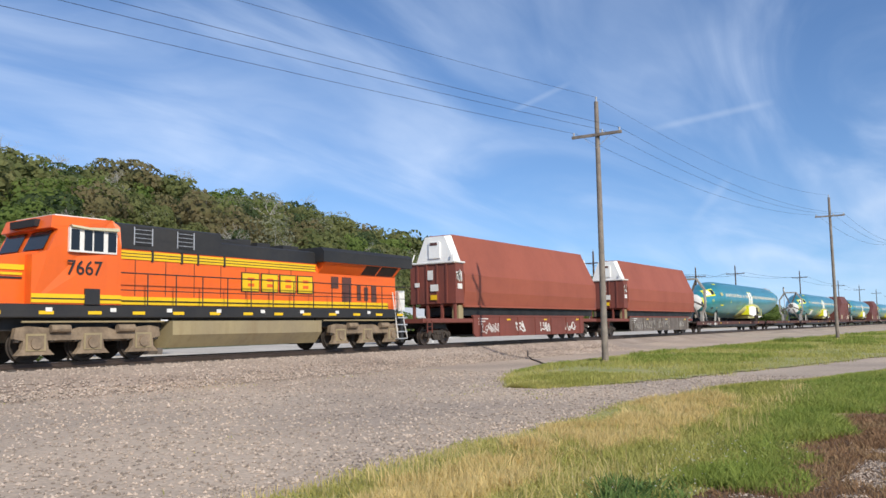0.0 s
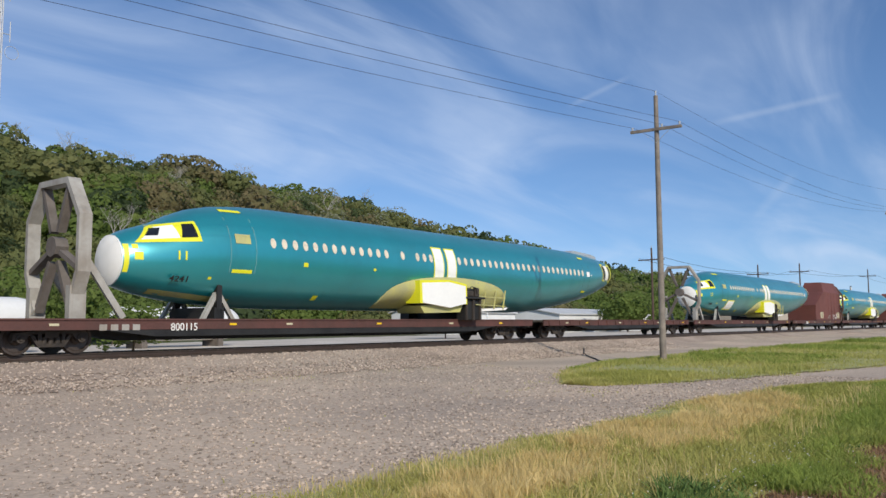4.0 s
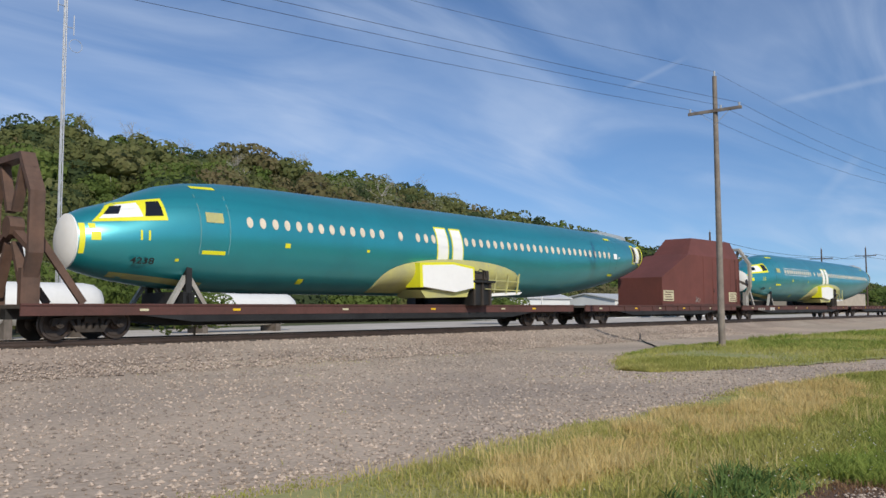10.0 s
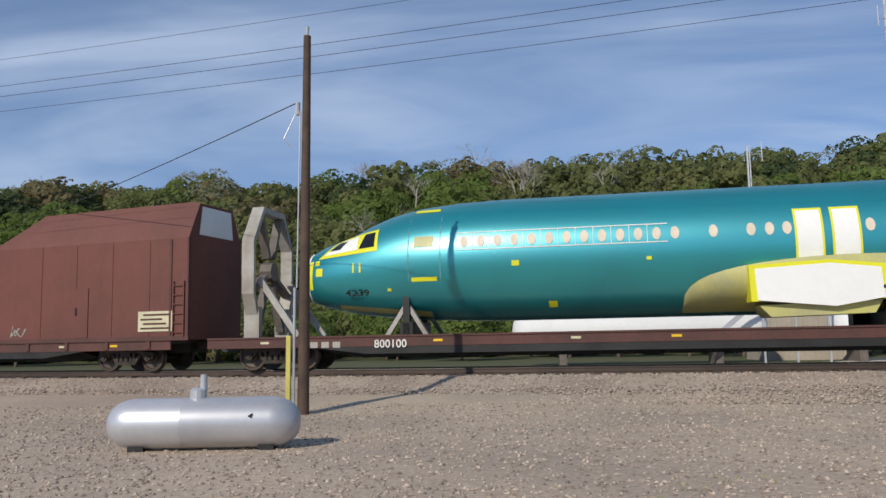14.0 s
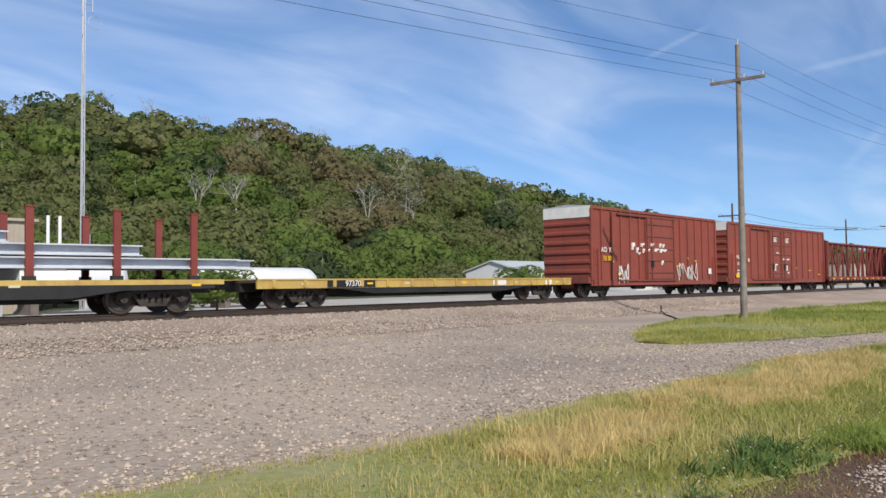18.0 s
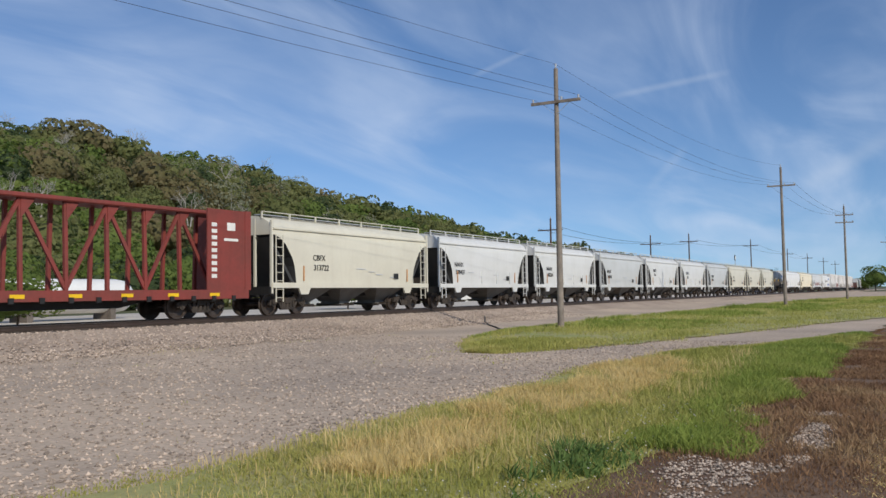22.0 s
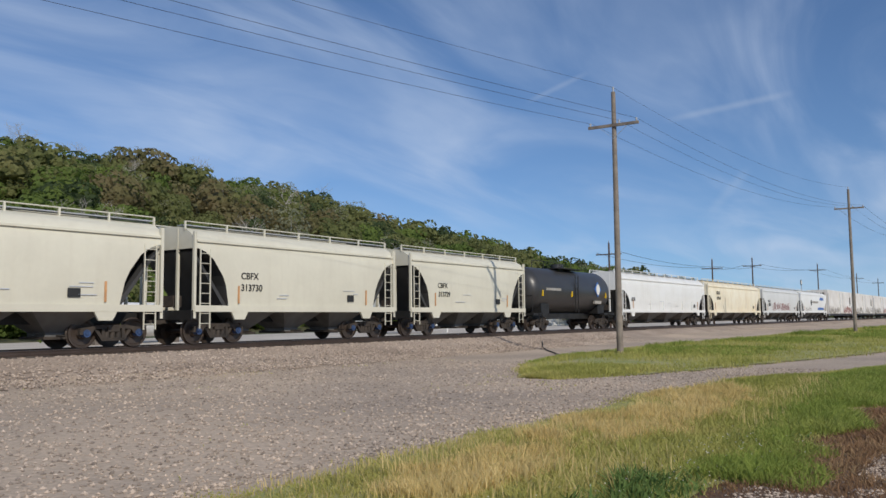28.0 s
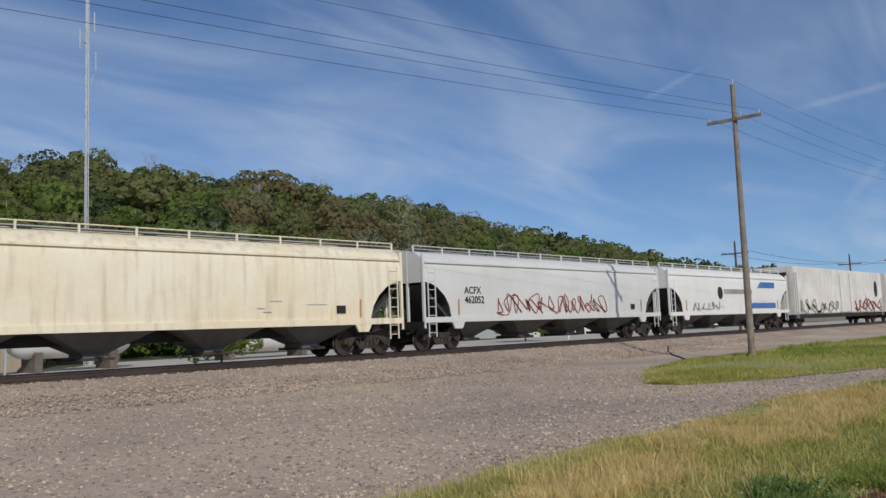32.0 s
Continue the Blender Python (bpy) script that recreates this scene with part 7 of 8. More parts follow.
def centerbeam(u0, u1):
    car, L = car_thing("centerbeam_flatcar", "empty dark red centerbeam flatcar with lattice frame", u0, u1, "flat cars")
    h, top = L / 2 - 0.7, 4.1
    part("deck", MB().box(-h, h, -1.4, 1.4, 0.86, 1.04), M_CBRED, car)
    part("side_sill", MB().box(-h, h, -1.46, -1.38, 0.72, 1.06).box(-h, h, 1.38, 1.46, 0.72, 1.06), M_CBRED, car)
    part("centre_sill", MB().prism_y([(-h + 3, 0.86), (h - 3, 0.86), (h - 5, 0.45), (-h + 5, 0.45)], -0.4, 0.4), M_BLACK, car)
    part("top_chord", MB().box(-h, h, -0.62, 0.62, top - 0.16, top, 0.04), M_CBRED, car)
    for s in (-1, 1):
        x0, x1 = (-h, -h + 0.14) if s < 0 else (h - 0.14, h)
        part("bulkhead", MB().box(x0, x1, -1.38, 1.38, 1.04, top, 0.02), M_CBRED, car)
        for k in range(5):
            z = 1.35 + k * 0.55
            a, b = (-h - 0.1, -h) if s < 0 else (h, h + 0.1)
            part("bulkhead_rib", MB().box(a, b, -1.34, 1.34, z, z + 0.16), M_CBRED, car)
        part("end_post", MB().box(s * h - 0.15, s * h + 0.15, -1.42, -1.24, 1.04, top), M_CBRED, car)
    n = 13
    for k in range(n + 1):
        x = -h + 1.0 + (2 * h - 2.0) * k / n
        for y in (-0.5, 0.5):
            part("post", MB().prism_x([(y - 0.06, 1.04), (y + 0.06, 1.04), (y * 0.8 + 0.06, top - 0.1), (y * 0.8 - 0.06, top - 0.1)], x - 0.06, x + 0.06), M_CBRED, car)
        part("bracket", MB().prism_y([(x, top - 0.1), (x + 0.5, top - 0.1), (x, top - 0.8)], -0.5, -0.44), M_CBRED, car)
        if k < n:
            xn = -h + 1.0 + (2 * h - 2.0) * (k + 1) / n
            a, b = (x, xn) if k % 2 else (xn, x)
            part("diagonal", MB().bar((a, -0.48, 1.1), (b, -0.42, top - 0.15), 0.1, 0.12), M_CBRED, car)
    part("placard_panel", MB().box(h - 2.0, h - 0.15, -1.4, -1.34, 1.04, top - 0.02), M_CBRED, car)
    bars = MB()
    for k in range(9):
        bars.box(h - 1.8, h - 1.55, -1.41, -1.4, 1.5 + k * 0.24, 1.64 + k * 0.24)
    bars.box(h - 1.2, h - 0.5, -1.41, -1.4, 2.9, 3.0).box(h - 1.05, h - 0.65, -1.41, -1.4, 3.3, 3.6)
    part("lettering_bars", bars, M_CHALK, car, "unreadable white lettering")
    for k in range(11):
        x = -h + 1 + k * (2 * h - 2) / 10.5
        part("reflector", MB().box(x, x + 0.45, -1.475, -1.46, 0.82, 0.94), M_LYEL, car, "yellow reflector strip")
    for k in range(22):
        x = -h + 0.8 + k * (2 * h - 1.6) / 21
        part("winch", MB().box(x - 0.08, x + 0.08, -1.52, -1.46, 0.66, 0.84), M_BLACK, car)
    add_trucks(car, L / 2 - 2.7)

def tank_car(u0, u1):
    car, L = car_thing("tank_car", "black cylindrical tank car with a white and blue diamond emblem", u0, u1, "tank cars")
    h, n = L / 2 - 0.75, 40
    r, zc = 1.4, 2.5
    rings = [[(x, r * q * math.sin(i * math.tau / n), zc + r * q * math.cos(i * math.tau / n)) for i in range(n)] for x, q in
             [(-h, 0.1), (-h + 0.08, 0.5), (-h + 0.25, 0.78), (-h + 0.5, 0.94), (-h + 0.8, 1.0), (-0.06, 1.0), (-0.05, 1.006), (0.05, 1.006), (0.06, 1.0), (h - 0.8, 1), (h - 0.5, 0.94), (h - 0.25, 0.78), (h - 0.08, 0.5), (h, 0.1)]]
    part("shell", MB().loft(rings), M_TANK, car, smooth=True)
    part("centre_sill", MB().box(-h - 0.1, h + 0.1, -0.35, 0.35, 0.7, 1.1).box(-h - 0.15, -h + 1.6, -1.4, 1.4, 0.95, 1.08).box(h - 1.6, h + 0.15, -1.4, 1.4, 0.95, 1.08), M_BLACK, car)
    for s in (-1, 1):
        part("saddle", MB().box(s * (h - 1.7) - 0.5, s * (h - 1.7) + 0.5, -1.2, 1.2, 1.05, 1.65), M_BLACK, car)
        part("end_rail", MB().tube((s * (h + 0.1), -1.3, 1.05), (s * (h + 0.1), -1.3, 2.1), 0.025, 6).tube((s * (h + 0.1), 1.3, 1.05), (s * (h + 0.1), 1.3, 2.1), 0.025, 6).tube((s * (h + 0.1), -1.3, 2.1), (s * (h + 0.1), 1.3, 2.1), 0.025, 6), M_BLACK, car)
        ladder(car, s * (h - 0.7), -1.42, 0.5, 1.1, 0.4, 3, M_BLACK)
    part("platform", MB().box(-1.6, 1.6, -1.0, 1.0, zc + r + 0.0, zc + r + 0.05), M_BLACK, car)
    for y in (-1.0, 1.0):
        part("platform_rail", MB().tube((-1.6, y, zc + r + 0.62), (1.6, y, zc + r + 0.62), 0.02, 5), M_BLACK, car)
        for x in (-1.6, 0, 1.6):
            part("rail_post", MB().tube((x, y, zc + r), (x, y, zc + r + 0.62), 0.02, 5), M_BLACK, car)
    part("dome", MB().tube((0, 0, zc + r - 0.05), (0, 0, zc + r + 0.35), 0.42, 18), M_TANK, car)
    ladder(car, -0.1, -1.43, 1.1, zc + 1.0, 0.42, 7, M_BLACK)
    ex, ez = h - 2.6, 2.65
    d = part("emblem", MB().prism_y([(ex - 0.5, ez), (ex, ez - 0.5), (ex + 0.5, ez), (ex, ez + 0.5)], -1.44, -1.38), M_BLUE, car, "plain blue diamond emblem")
    part("emblem_leaf", MB().ellipse_y(ex, ez, 0.26, 0.36, -1.45, 14, 0.012), M_CHALK, d, "white oval inside the emblem")
    part("emblem_bar", MB().box(ex - 0.5, ex + 0.5, -1.44, -1.3, ez - 0.95, ez - 0.75), M_SHIELD, car)
    bars = MB()
    for k in range(9):
        bars.box(-h + 1.5 + k * 0.22, -h + 1.66 + k * 0.22, -1.43, -1.38, 2.45, 2.6)
    part("stencil_bars", bars, M_SHIELD, car, "faded unreadable stencil")
    for x in (-h + 1.0, h - 1.3, -0.8):
        part("yellow_mark", MB().box(x, x + 0.07, -1.44, -1.35, 2.1, 2.45), M_LYEL, car)
    add_trucks(car, L / 2 - 2.05)

def reefer(u0, u1, seed, label="white refrigerated boxcar with grimy sides and graffiti along its foot"):
    car, L = car_thing("refrigerator_car", label, u0, u1, "refrigerator cars")
    h, top = L / 2 - 0.8, 4.65
    part("body", MB().box(-h, h, -1.48, 1.48, 0.95, top, 0.08), M_REEFER, car)
    part("sill", MB().box(-h, h, -1.45, 1.45, 0.65, 0.95), M_BLACK, car)
    part("door", MB().box(-1.2, 1.8, -1.55, -1.47, 1.05, top - 0.35, 0.02), M_REEFER, car)
    for x in (-1.0, 1.6):
        part("door_rod", MB().tube((x, -1.58, 1.0), (x, -1.58, top - 0.3), 0.025, 6), M_GALV, car)
    part("emblem", MB().ellipse_y(h - 2.0, 3.1, 0.45, 0.75, -1.5, 18, 0.02), M_INK, car, "dark round emblem")
    part("graffiti", scribble(MB(), -h + 0.8, 1.0, h - 2.2, 1.1, -1.505, seed, 7, 0.16), M_SHIELD, car, "grey spray-painted graffiti")
    part("graffiti", scribble(MB(), 2.2, 1.0, h - 3.0, 1.2, -1.505, seed + 5, 6, 0.12), M_REDINK if seed % 2 else M_SHIELD, car, "spray-painted graffiti")
    ladder(car, -h + 0.35, -1.53, 0.65, 4.2, 0.42, 10, M_GALV)
    ladder(car, h - 0.35, -1.53, 0.65, 2.3, 0.42, 5, M_GALV)
    part("unit_grille", MB().box(-h - 0.05, -h + 0.02, -1.0, 1.0, 2.6, 4.2), M_BLACK, car)
    add_trucks(car, L / 2 - 2.6)

def gondola(u0, u1):
    car, L = car_thing("gondola", "dark brown steel gondola car", u0, u1, "gondolas")
    h = L / 2 - 0.7
    for s in (-1, 1):
        part("side", MB().box(-h, h, s * 1.45 - 0.04, s * 1.45 + 0.04, 0.9, 2.6), M_DECK, car)
        part("end", MB().box(s * h - 0.05, s * h + 0.05, -1.4, 1.4, 0.9, 2.6), M_DECK, car)
    part("floor", MB().box(-h, h, -1.4, 1.4, 0.85, 1.0), M_BLACK, car)
    for k in range(11):
        x = -h + 0.4 + k * (2 * h - 0.8) / 10
        part("side_rib", MB().box(x - 0.06, x + 0.06, -1.56, -1.49, 0.9, 2.6), M_DECK, car)
    add_trucks(car, L / 2 - 2.2)

def locomotive(u0, u1):
    car, L = car_thing("diesel_locomotive", "orange diesel locomotive with a black roof and yellow stripes", u0, u1, "locomotives")
    h = L / 2 - 0.65
    X = lambda q: -h + q          # metres from the front
    part("underframe", MB().box(X(0.9), X(2 * h - 0.7), -1.5, 1.5, 1.32, 1.72, 0.03), M_LBLACK, car)
    # nose and cab
    nose = MB().prism_y([(X(0.85), 1.72), (X(3.6), 1.72), (X(3.6), 3.35), (X(2.7), 3.25), (X(0.95), 2.9)], -1.15, 1.15)
    part("nose", nose, M_ORANGE, car)
    cab = MB().loft([[(X(2.6), y, 1.72), (X(2.6), y, 3.15), (X(3.1), y, 3.3), (X(3.4), y * 0.97, 3.95), (X(3.2), y * 0.94, 4.0), (X(3.3), y * 0.86, 4.38), (X(5.3), y * 0.86, 4.4), (X(5.5), y * 0.94, 4.2), (X(5.5), y, 3.6), (X(5.5), y, 1.72)] for y in (-1.5, 1.5)])
    part("cab", cab, M_ORANGE, car)
    part("cab_roof_sheet", MB().box(X(3.5), X(5.2), -1.1, 1.1, 4.4, 4.45), M_CHALK, car)
    part("cab_window_frame", MB().box(X(3.72), X(5.32), -1.535, -1.44, 3.3, 4.04), M_CHALK, car)
    for a, b in ((3.77, 4.04), (4.2, 4.46), (4.52, 4.84), (5.0, 5.28)):
        part("cab_window", MB().box(X(a), X(b), -1.55, -1.45, 3.36, 3.98), M_GLASS, car)
    part("window_shade", MB().prism_y([(X(3.7), 4.1), (X(4.3), 4.06), (X(5.3), 4.12), (X(5.34), 4.02), (X(4.35), 3.99), (X(3.75), 4.04)], -1.66, -1.5), M_TAG, car, "dusty folding window awning")
    for y0, y1 in ((-1.25, -0.15), (0.15, 1.25)):
        part("windshield", MB().add([(X(3.06), y0, 3.36), (X(3.06), y1, 3.36), (X(3.33), y1, 3.92), (X(3.33), y0, 3.92), (X(3.16), y0, 3.34), (X(3.16), y1, 3.34), (X(3.45), y1, 3.9), (X(3.45), y0, 3.9)], [(0, 1, 2, 3), (4, 5, 6, 7), (0, 1, 5, 4), (2, 3, 7, 6)]), M_GLASS, car)
    part("number_box", MB().box(X(3.1), X(3.4), -0.7, 0.7, 4.08, 4.3), M_INK, car)
    for z0, z1, q0, q1 in ((2.55, 2.62, 0.6, 2.0), (2.7, 2.85, 0.6, 2.05), (2.45, 2.5, 0.6, 2.0)):
        part("nose_stripe", MB().box(X(0.83), X(q1 + 0.5), -1.19, -1.1, z0, z1), M_LYEL if z1 > 2.55 else M_INK, car)
    # long hood
    part("long_hood", MB().box(X(5.5), X(20.5), -0.95, 0.95, 1.72, 3.72, 0.04), M_ORANGE, car)
    part("hood_top", MB().prism_x([(-0.97, 3.58), (0.97, 3.58), (0.94, 4.05), (0.85, 4.1), (-0.85, 4.1), (-0.94, 4.05)], X(10.0), X(15.1)), M_LBLACK, car)
    part("blower_housing", MB().prism_x([(-0.98, 3.58), (0.98, 3.58), (0.96, 4.38), (0.8, 4.44), (-0.8, 4.44), (-0.96, 4.38)], X(5.5), X(10.0)), M_LBLACK, car)
    part("hood_belt", MB().box(X(5.6), X(15.0), -0.985, -0.94, 3.25, 3.53), M_LYEL, car, "yellow belt stripe")
    for z in (3.34, 3.44):
        part("belt_line", MB().box(X(5.6), X(15.0), -0.992, -0.98, z - 0.012, z + 0.012), M_INK, car)
    for x in (7.0, 8.2, 8.9, 10.1):
        part("belt_post", MB().box(X(x), X(x + 0.08), -1.0, -0.94, 3.2, 3.58), M_LBLACK, car)
    part("radiator", MB().prism_x([(-1.46, 3.66), (1.46, 3.66), (1.46, 4.12), (1.3, 4.27), (-1.3, 4.27), (-1.46, 4.12)], X(15.0), X(21.2)), M_LBLACK, car)
    part("radiator_flare", MB().prism_x([(-0.95, 3.2), (-1.4, 3.66), (1.4, 3.66), (0.95, 3.2)], X(15.2), X(20.4)), M_ORANGE, car)
    for a, b in ((17.9, 18.9), (19.0, 20.2)):
        part("radiator_grille", MB().add([(X(a), -0.99, 3.24), (X(b), -0.99, 3.24), (X(b), -1.38, 3.63), (X(a), -1.38, 3.63), (X(a), -0.9, 3.24), (X(b), -0.9, 3.24), (X(b), -1.3, 3.66), (X(a), -1.3, 3.66)], [(0, 1, 2, 3), (4, 5, 6, 7), (0, 1, 5, 4), (2, 3, 7, 6), (1, 2, 6, 5), (3, 0, 4, 7)]), M_BLACK, car)
    for x in (6.29, 8.01):
        g = part("grille", MB().box(X(x), X(x + 0.74), -1.0, -0.9, 3.73, 4.32), M_BLACK, car)
        for k in range(4):
            part("slat", MB().box(X(x + 0.03), X(x + 0.71), -1.015, -0.995, 3.82 + k * 0.14, 3.835 + k * 0.14), M_GALV, g)
        for q in (0, 0.7):
            part("grille_frame", MB().box(X(x + q), X(x + q + 0.035), -1.02, -0.99, 3.73, 4.32), M_GALV, g)
    for x, w in ((12.2, 0.7), (13.6, 0.9), (10.2, 1.1)):
        part("roof_box", MB().box(X(x), X(x + w), -0.5, 0.5, 4.1, 4.3, 0.03), M_LBLACK, car)
    part("exhaust", MB().box(X(11.3), X(12.0), -0.35, 0.35, 4.1, 4.4, 0.03), M_LBLACK, car)
    for x in (6.4, 7.6, 8.8, 10.0, 11.2, 12.4, 13.6):
        part("hood_seam", MB().box(X(x) - 0.012, X(x) + 0.012, -0.957, -0.945, 2.05, 3.5), M_INK, car)
    for x, w, z0, z1 in ((16.0, 0.45, 2.6, 3.1), (16.7, 0.6, 1.95, 3.1), (17.7, 0.25, 2.1, 2.8), (18.2, 0.25, 2.1, 2.7), (18.7, 0.35, 2.05, 2.8)):
        part("hood_door", MB().box(X(x), X(x + w), -0.975, -0.94, z0, z1), M_DECK, car)
    part("lower_stripe", MB().box(X(2.6), X(5.5), -1.535, -1.49, 1.76, 2.02).box(X(5.5), X(19.9), -0.985, -0.94, 1.76, 2.02), M_LYEL, car, "yellow lower stripe")
    part("stripe_line", MB().box(X(2.6), X(5.5), -1.545, -1.53, 1.86, 1.9).box(X(5.5), X(19.9), -0.995, -0.98, 1.86, 1.9), M_INK, car)
    part("battery_box", MB().box(X(4.25), X(4.75), -1.56, -1.5, 1.72, 2.2), M_LBLACK, car)
    letters("7667", 0.62, M_INK, car, X(4.25), -1.515, 2.62, 0.95, "road_number")
    # plain yellow blocks where the owner's name stands
    for k in range(4):
        x = X(10.97 + k * 0.99)
        e = part("name_block", MB().box(x, x + 0.9, -0.985, -0.945, 2.31, 3.05, 0.0), M_INK, car, "dark-edged plain yellow name block")
        part("name_block_face", MB().box(x + 0.04, x + 0.86, -0.995, -0.98, 2.35, 3.01), M_LYEL, e)
        part("name_block_core", MB().box(x + 0.3, x + 0.62, -1.003, -0.99, 2.52, 2.64), M_ORANGE, e)
        part("name_block_core", MB().box(x + 0.3, x + 0.62, -1.003, -0.99, 2.74, 2.86), M_ORANGE, e)
    # walkway rails
    for k in range(14):
        x = X(5.4 + k * 1.12)
        part("rail_post", MB().tube((x, -1.47, 1.7), (x, -1.47, 2.75), 0.022, 6), M_LBLACK, car)
    part("hand_rail", MB().tube((X(5.3), -1.47, 2.75), (X(20.6), -1.47, 2.75), 0.022, 6).tube((X(5.3), -1.47, 2.2), (X(20.6), -1.47, 2.2), 0.016, 6), M_LBLACK, car)
    part("sill_marks", (lambda m: [m.box(X(1.3 + k * 1.55), X(1.75 + k * 1.55), -1.515, -1.49, 1.42, 1.52) for k in range(13)] and m)(MB()), M_LYEL, car, "yellow frame reflectors")
    part("sill_lamp", (lambda m: [m.box(X(0.95 + k * 2.1), X(1.15 + k * 2.1), -1.52, -1.49, 1.5, 1.62) for k in range(9)] and m)(MB()), M_CHALK, car)
    # fuel tank, steps, pilots
    part("fuel_tank", MB().prism_x([(-1.5, 1.22), (1.5, 1.22), (1.5, 0.75), (1.15, 0.32), (-1.15, 0.32), (-1.5, 0.75)], X(7.5), X(14.8)), M_FUEL, car)
    part("air_tank", MB().tube((X(7.6), -1.2, 1.28), (X(14.6), -1.2, 1.28), 0.1, 10), M_LBLACK, car)
    for s, q in ((-1, 0.35), (1, 2 * h - 0.35)):
        part("pilot", MB().box(X(q) - 0.1, X(q) + 0.1, -1.45, 1.45, 0.2, 1.3), M_LBLACK, car)
        for k in range(4):
            part("step", MB().box(X(q) - 0.35, X(q) + 0.35, -1.5, -1.1, 0.35 + k * 0.32, 0.4 + k * 0.32), M_GALV, car)
        part("step_rail", MB().tube((X(q) + 0.35 * s, -1.48, 0.4), (X(q) - 0.3 * s, -1.48, 2.5), 0.025, 6).tube((X(q) - 0.35 * s, -1.48, 0.4), (X(q) - 0.75 * s, -1.48, 2.5), 0.025, 6), M_CHALK, car, "white grab rail")
    part("rear_box", MB().box(X(20.5), X(20.9), -1.2, 0.6, 1.7, 2.6), M_CHALK, car)
    # three-axle trucks
    wm = wheelset_mesh(0.53)
    wm.materials[0] = M_TRUCK
    part("truss_pipe", MB().tube((X(2.4), -1.42, 1.2), (X(7.2), -1.42, 1.2), 0.03, 6).tube((X(15.0), -1.42, 1.22), (X(19.8), -1.42, 1.22), 0.03, 6), M_FUEL, car)
    part("bolster_plate", MB().box(X(1.6), X(7.4), -1.0, 1.0, 0.95, 1.34).box(X(15.0), X(20.6), -1.0, 1.0, 0.95, 1.34), M_BLACK, car)
    frame_prof = [(-2.45, 0.72), (-2.4, 1.02), (-2.05, 1.08), (-1.35, 1.02), (-0.9, 0.9), (-0.45, 1.04), (0.45, 1.04), (0.9, 0.9), (1.35, 1.02), (2.05, 1.08), (2.4, 1.02), (2.45, 0.72)]
    for q in (1.8, 0.0, -1.8):
        frame_prof += [(q + 0.36, 0.66), (q + 0.4, 0.42), (q + 0.58, 0.24), (q - 0.58, 0.24), (q - 0.4, 0.42), (q - 0.36, 0.66)]
    for c in (X(4.7), X(18.0)):
        tr = part("truck", MB().prism_y(frame_prof, -1.3, -1.12).prism_y(frame_prof, 1.12, 1.3).box(-2.2, 2.2, -1.1, 1.1, 0.6, 0.95), M_SAND, car, "dusty tan three-axle truck frame")
        tr.location = (c, 0, 0)
        for q in (-1.8, 0, 1.8):
            w = new("wheelset", wm); w.parent = tr
            w.matrix_parent_inverse = Matrix.Translation((q, 0, 0.53))
            LOCO_WHEELS.append(w)
            part("pedestal_liner", MB().box(q - 0.3, q + 0.3, -1.325, -1.3, 0.36, 0.86), M_FUEL, tr)
            part("axle_spring", MB().tube((q - 0.52, -1.2, 0.62), (q - 0.52, -1.2, 0.9), 0.09, 8).tube((q + 0.52, -1.2, 0.62), (q + 0.52, -1.2, 0.9), 0.09, 8), M_TRUCK, tr)
            part("journal_box", MB().tube((q, -1.38, 0.58), (q, -1.25, 0.58), 0.17, 14).box(q - 0.24, q + 0.24, -1.33, -1.26, 0.4, 0.8), M_SAND, tr)
        for q in (-1.1, 1.1):
            part("brake_cylinder", MB().tube((q - 0.3, -1.36, 1.0), (q + 0.3, -1.36, 1.0), 0.12, 10), M_SAND, tr)
    return car

# ---- the train, front to back (metres along the track at the start) ----
locomotive(9.6, 31.6)
hooded_well_car(31.6, 54.0, 40, False, -6.7, 10.4, -5.9, 8.2)
hooded_well_car(54.0, 76.2, 50, True, -5.65, 11.0, -5.5, 9.0)
flatcar(76.2, 105.0, M_DECK, "long brown-red flatcar carrying a fuselage", 1.0, [("800115", 0.34, -7.6, 0.66, M_CHALK)])
flatcar(105.0, 127.3, M_DECK, "empty brown-red spacer flatcar with stake pockets", 1.0, (), 18)
flatcar(127.3, 154.9, M_DECK, "long brown-red flatcar carrying a fuselage")
cC = flatcar(154.9, 177.6, M_DECK, "brown-red flatcar carrying a cargo cover", 1.0, [("80300", 0.34, -5.2, 0.66, M_CHALK)])
load(flat_hood(cC, 165.0 - 171.0, 177.0 - 171.0, 1), 171.0)
flatcar(177.6, 205.8, M_DECK, "long brown-red flatcar carrying a fuselage")
cD = flatcar(205.8, 227.1, M_DECK, "brown-red flatcar carrying a cargo cover", 1.0, (), 12)
load(flat_hood(cD, -6.0, 6.0, 2), 221.15)
flatcar(227.1, 254.6, M_DECK, "long brown-red flatcar carrying a fuselage", 1.0, [("800100", 0.34, -7.2, 0.66, M_CHALK)])
flatcar(254.6, 277.9, M_DECK, "empty brown-red spacer flatcar with stake pockets", 1.0, (), 20)
for nu, num, su, paper in ((81.2, "4241", 79.5, False), (130.4, "4240", 128.9, True), (180.0, "4238", 178.5, False), (230.8, "4239", 229.1, False)):
    fuselage(nu, num, paper)
    nose_shield(su, num == "4238")
    cradle(nu + 3.3, False, nu + 10)
    cradle(nu + 17.15, True, nu + 10)
flatcar(277.9, 296.4, M_YFLAT, "empty faded yellow flatcar with a rusty deck", 1.02, [("OTTX   92181", 0.32, -5.2, 0.76, M_CHALK)], 16, thin=-1, plate=(-6.5, -3.9))
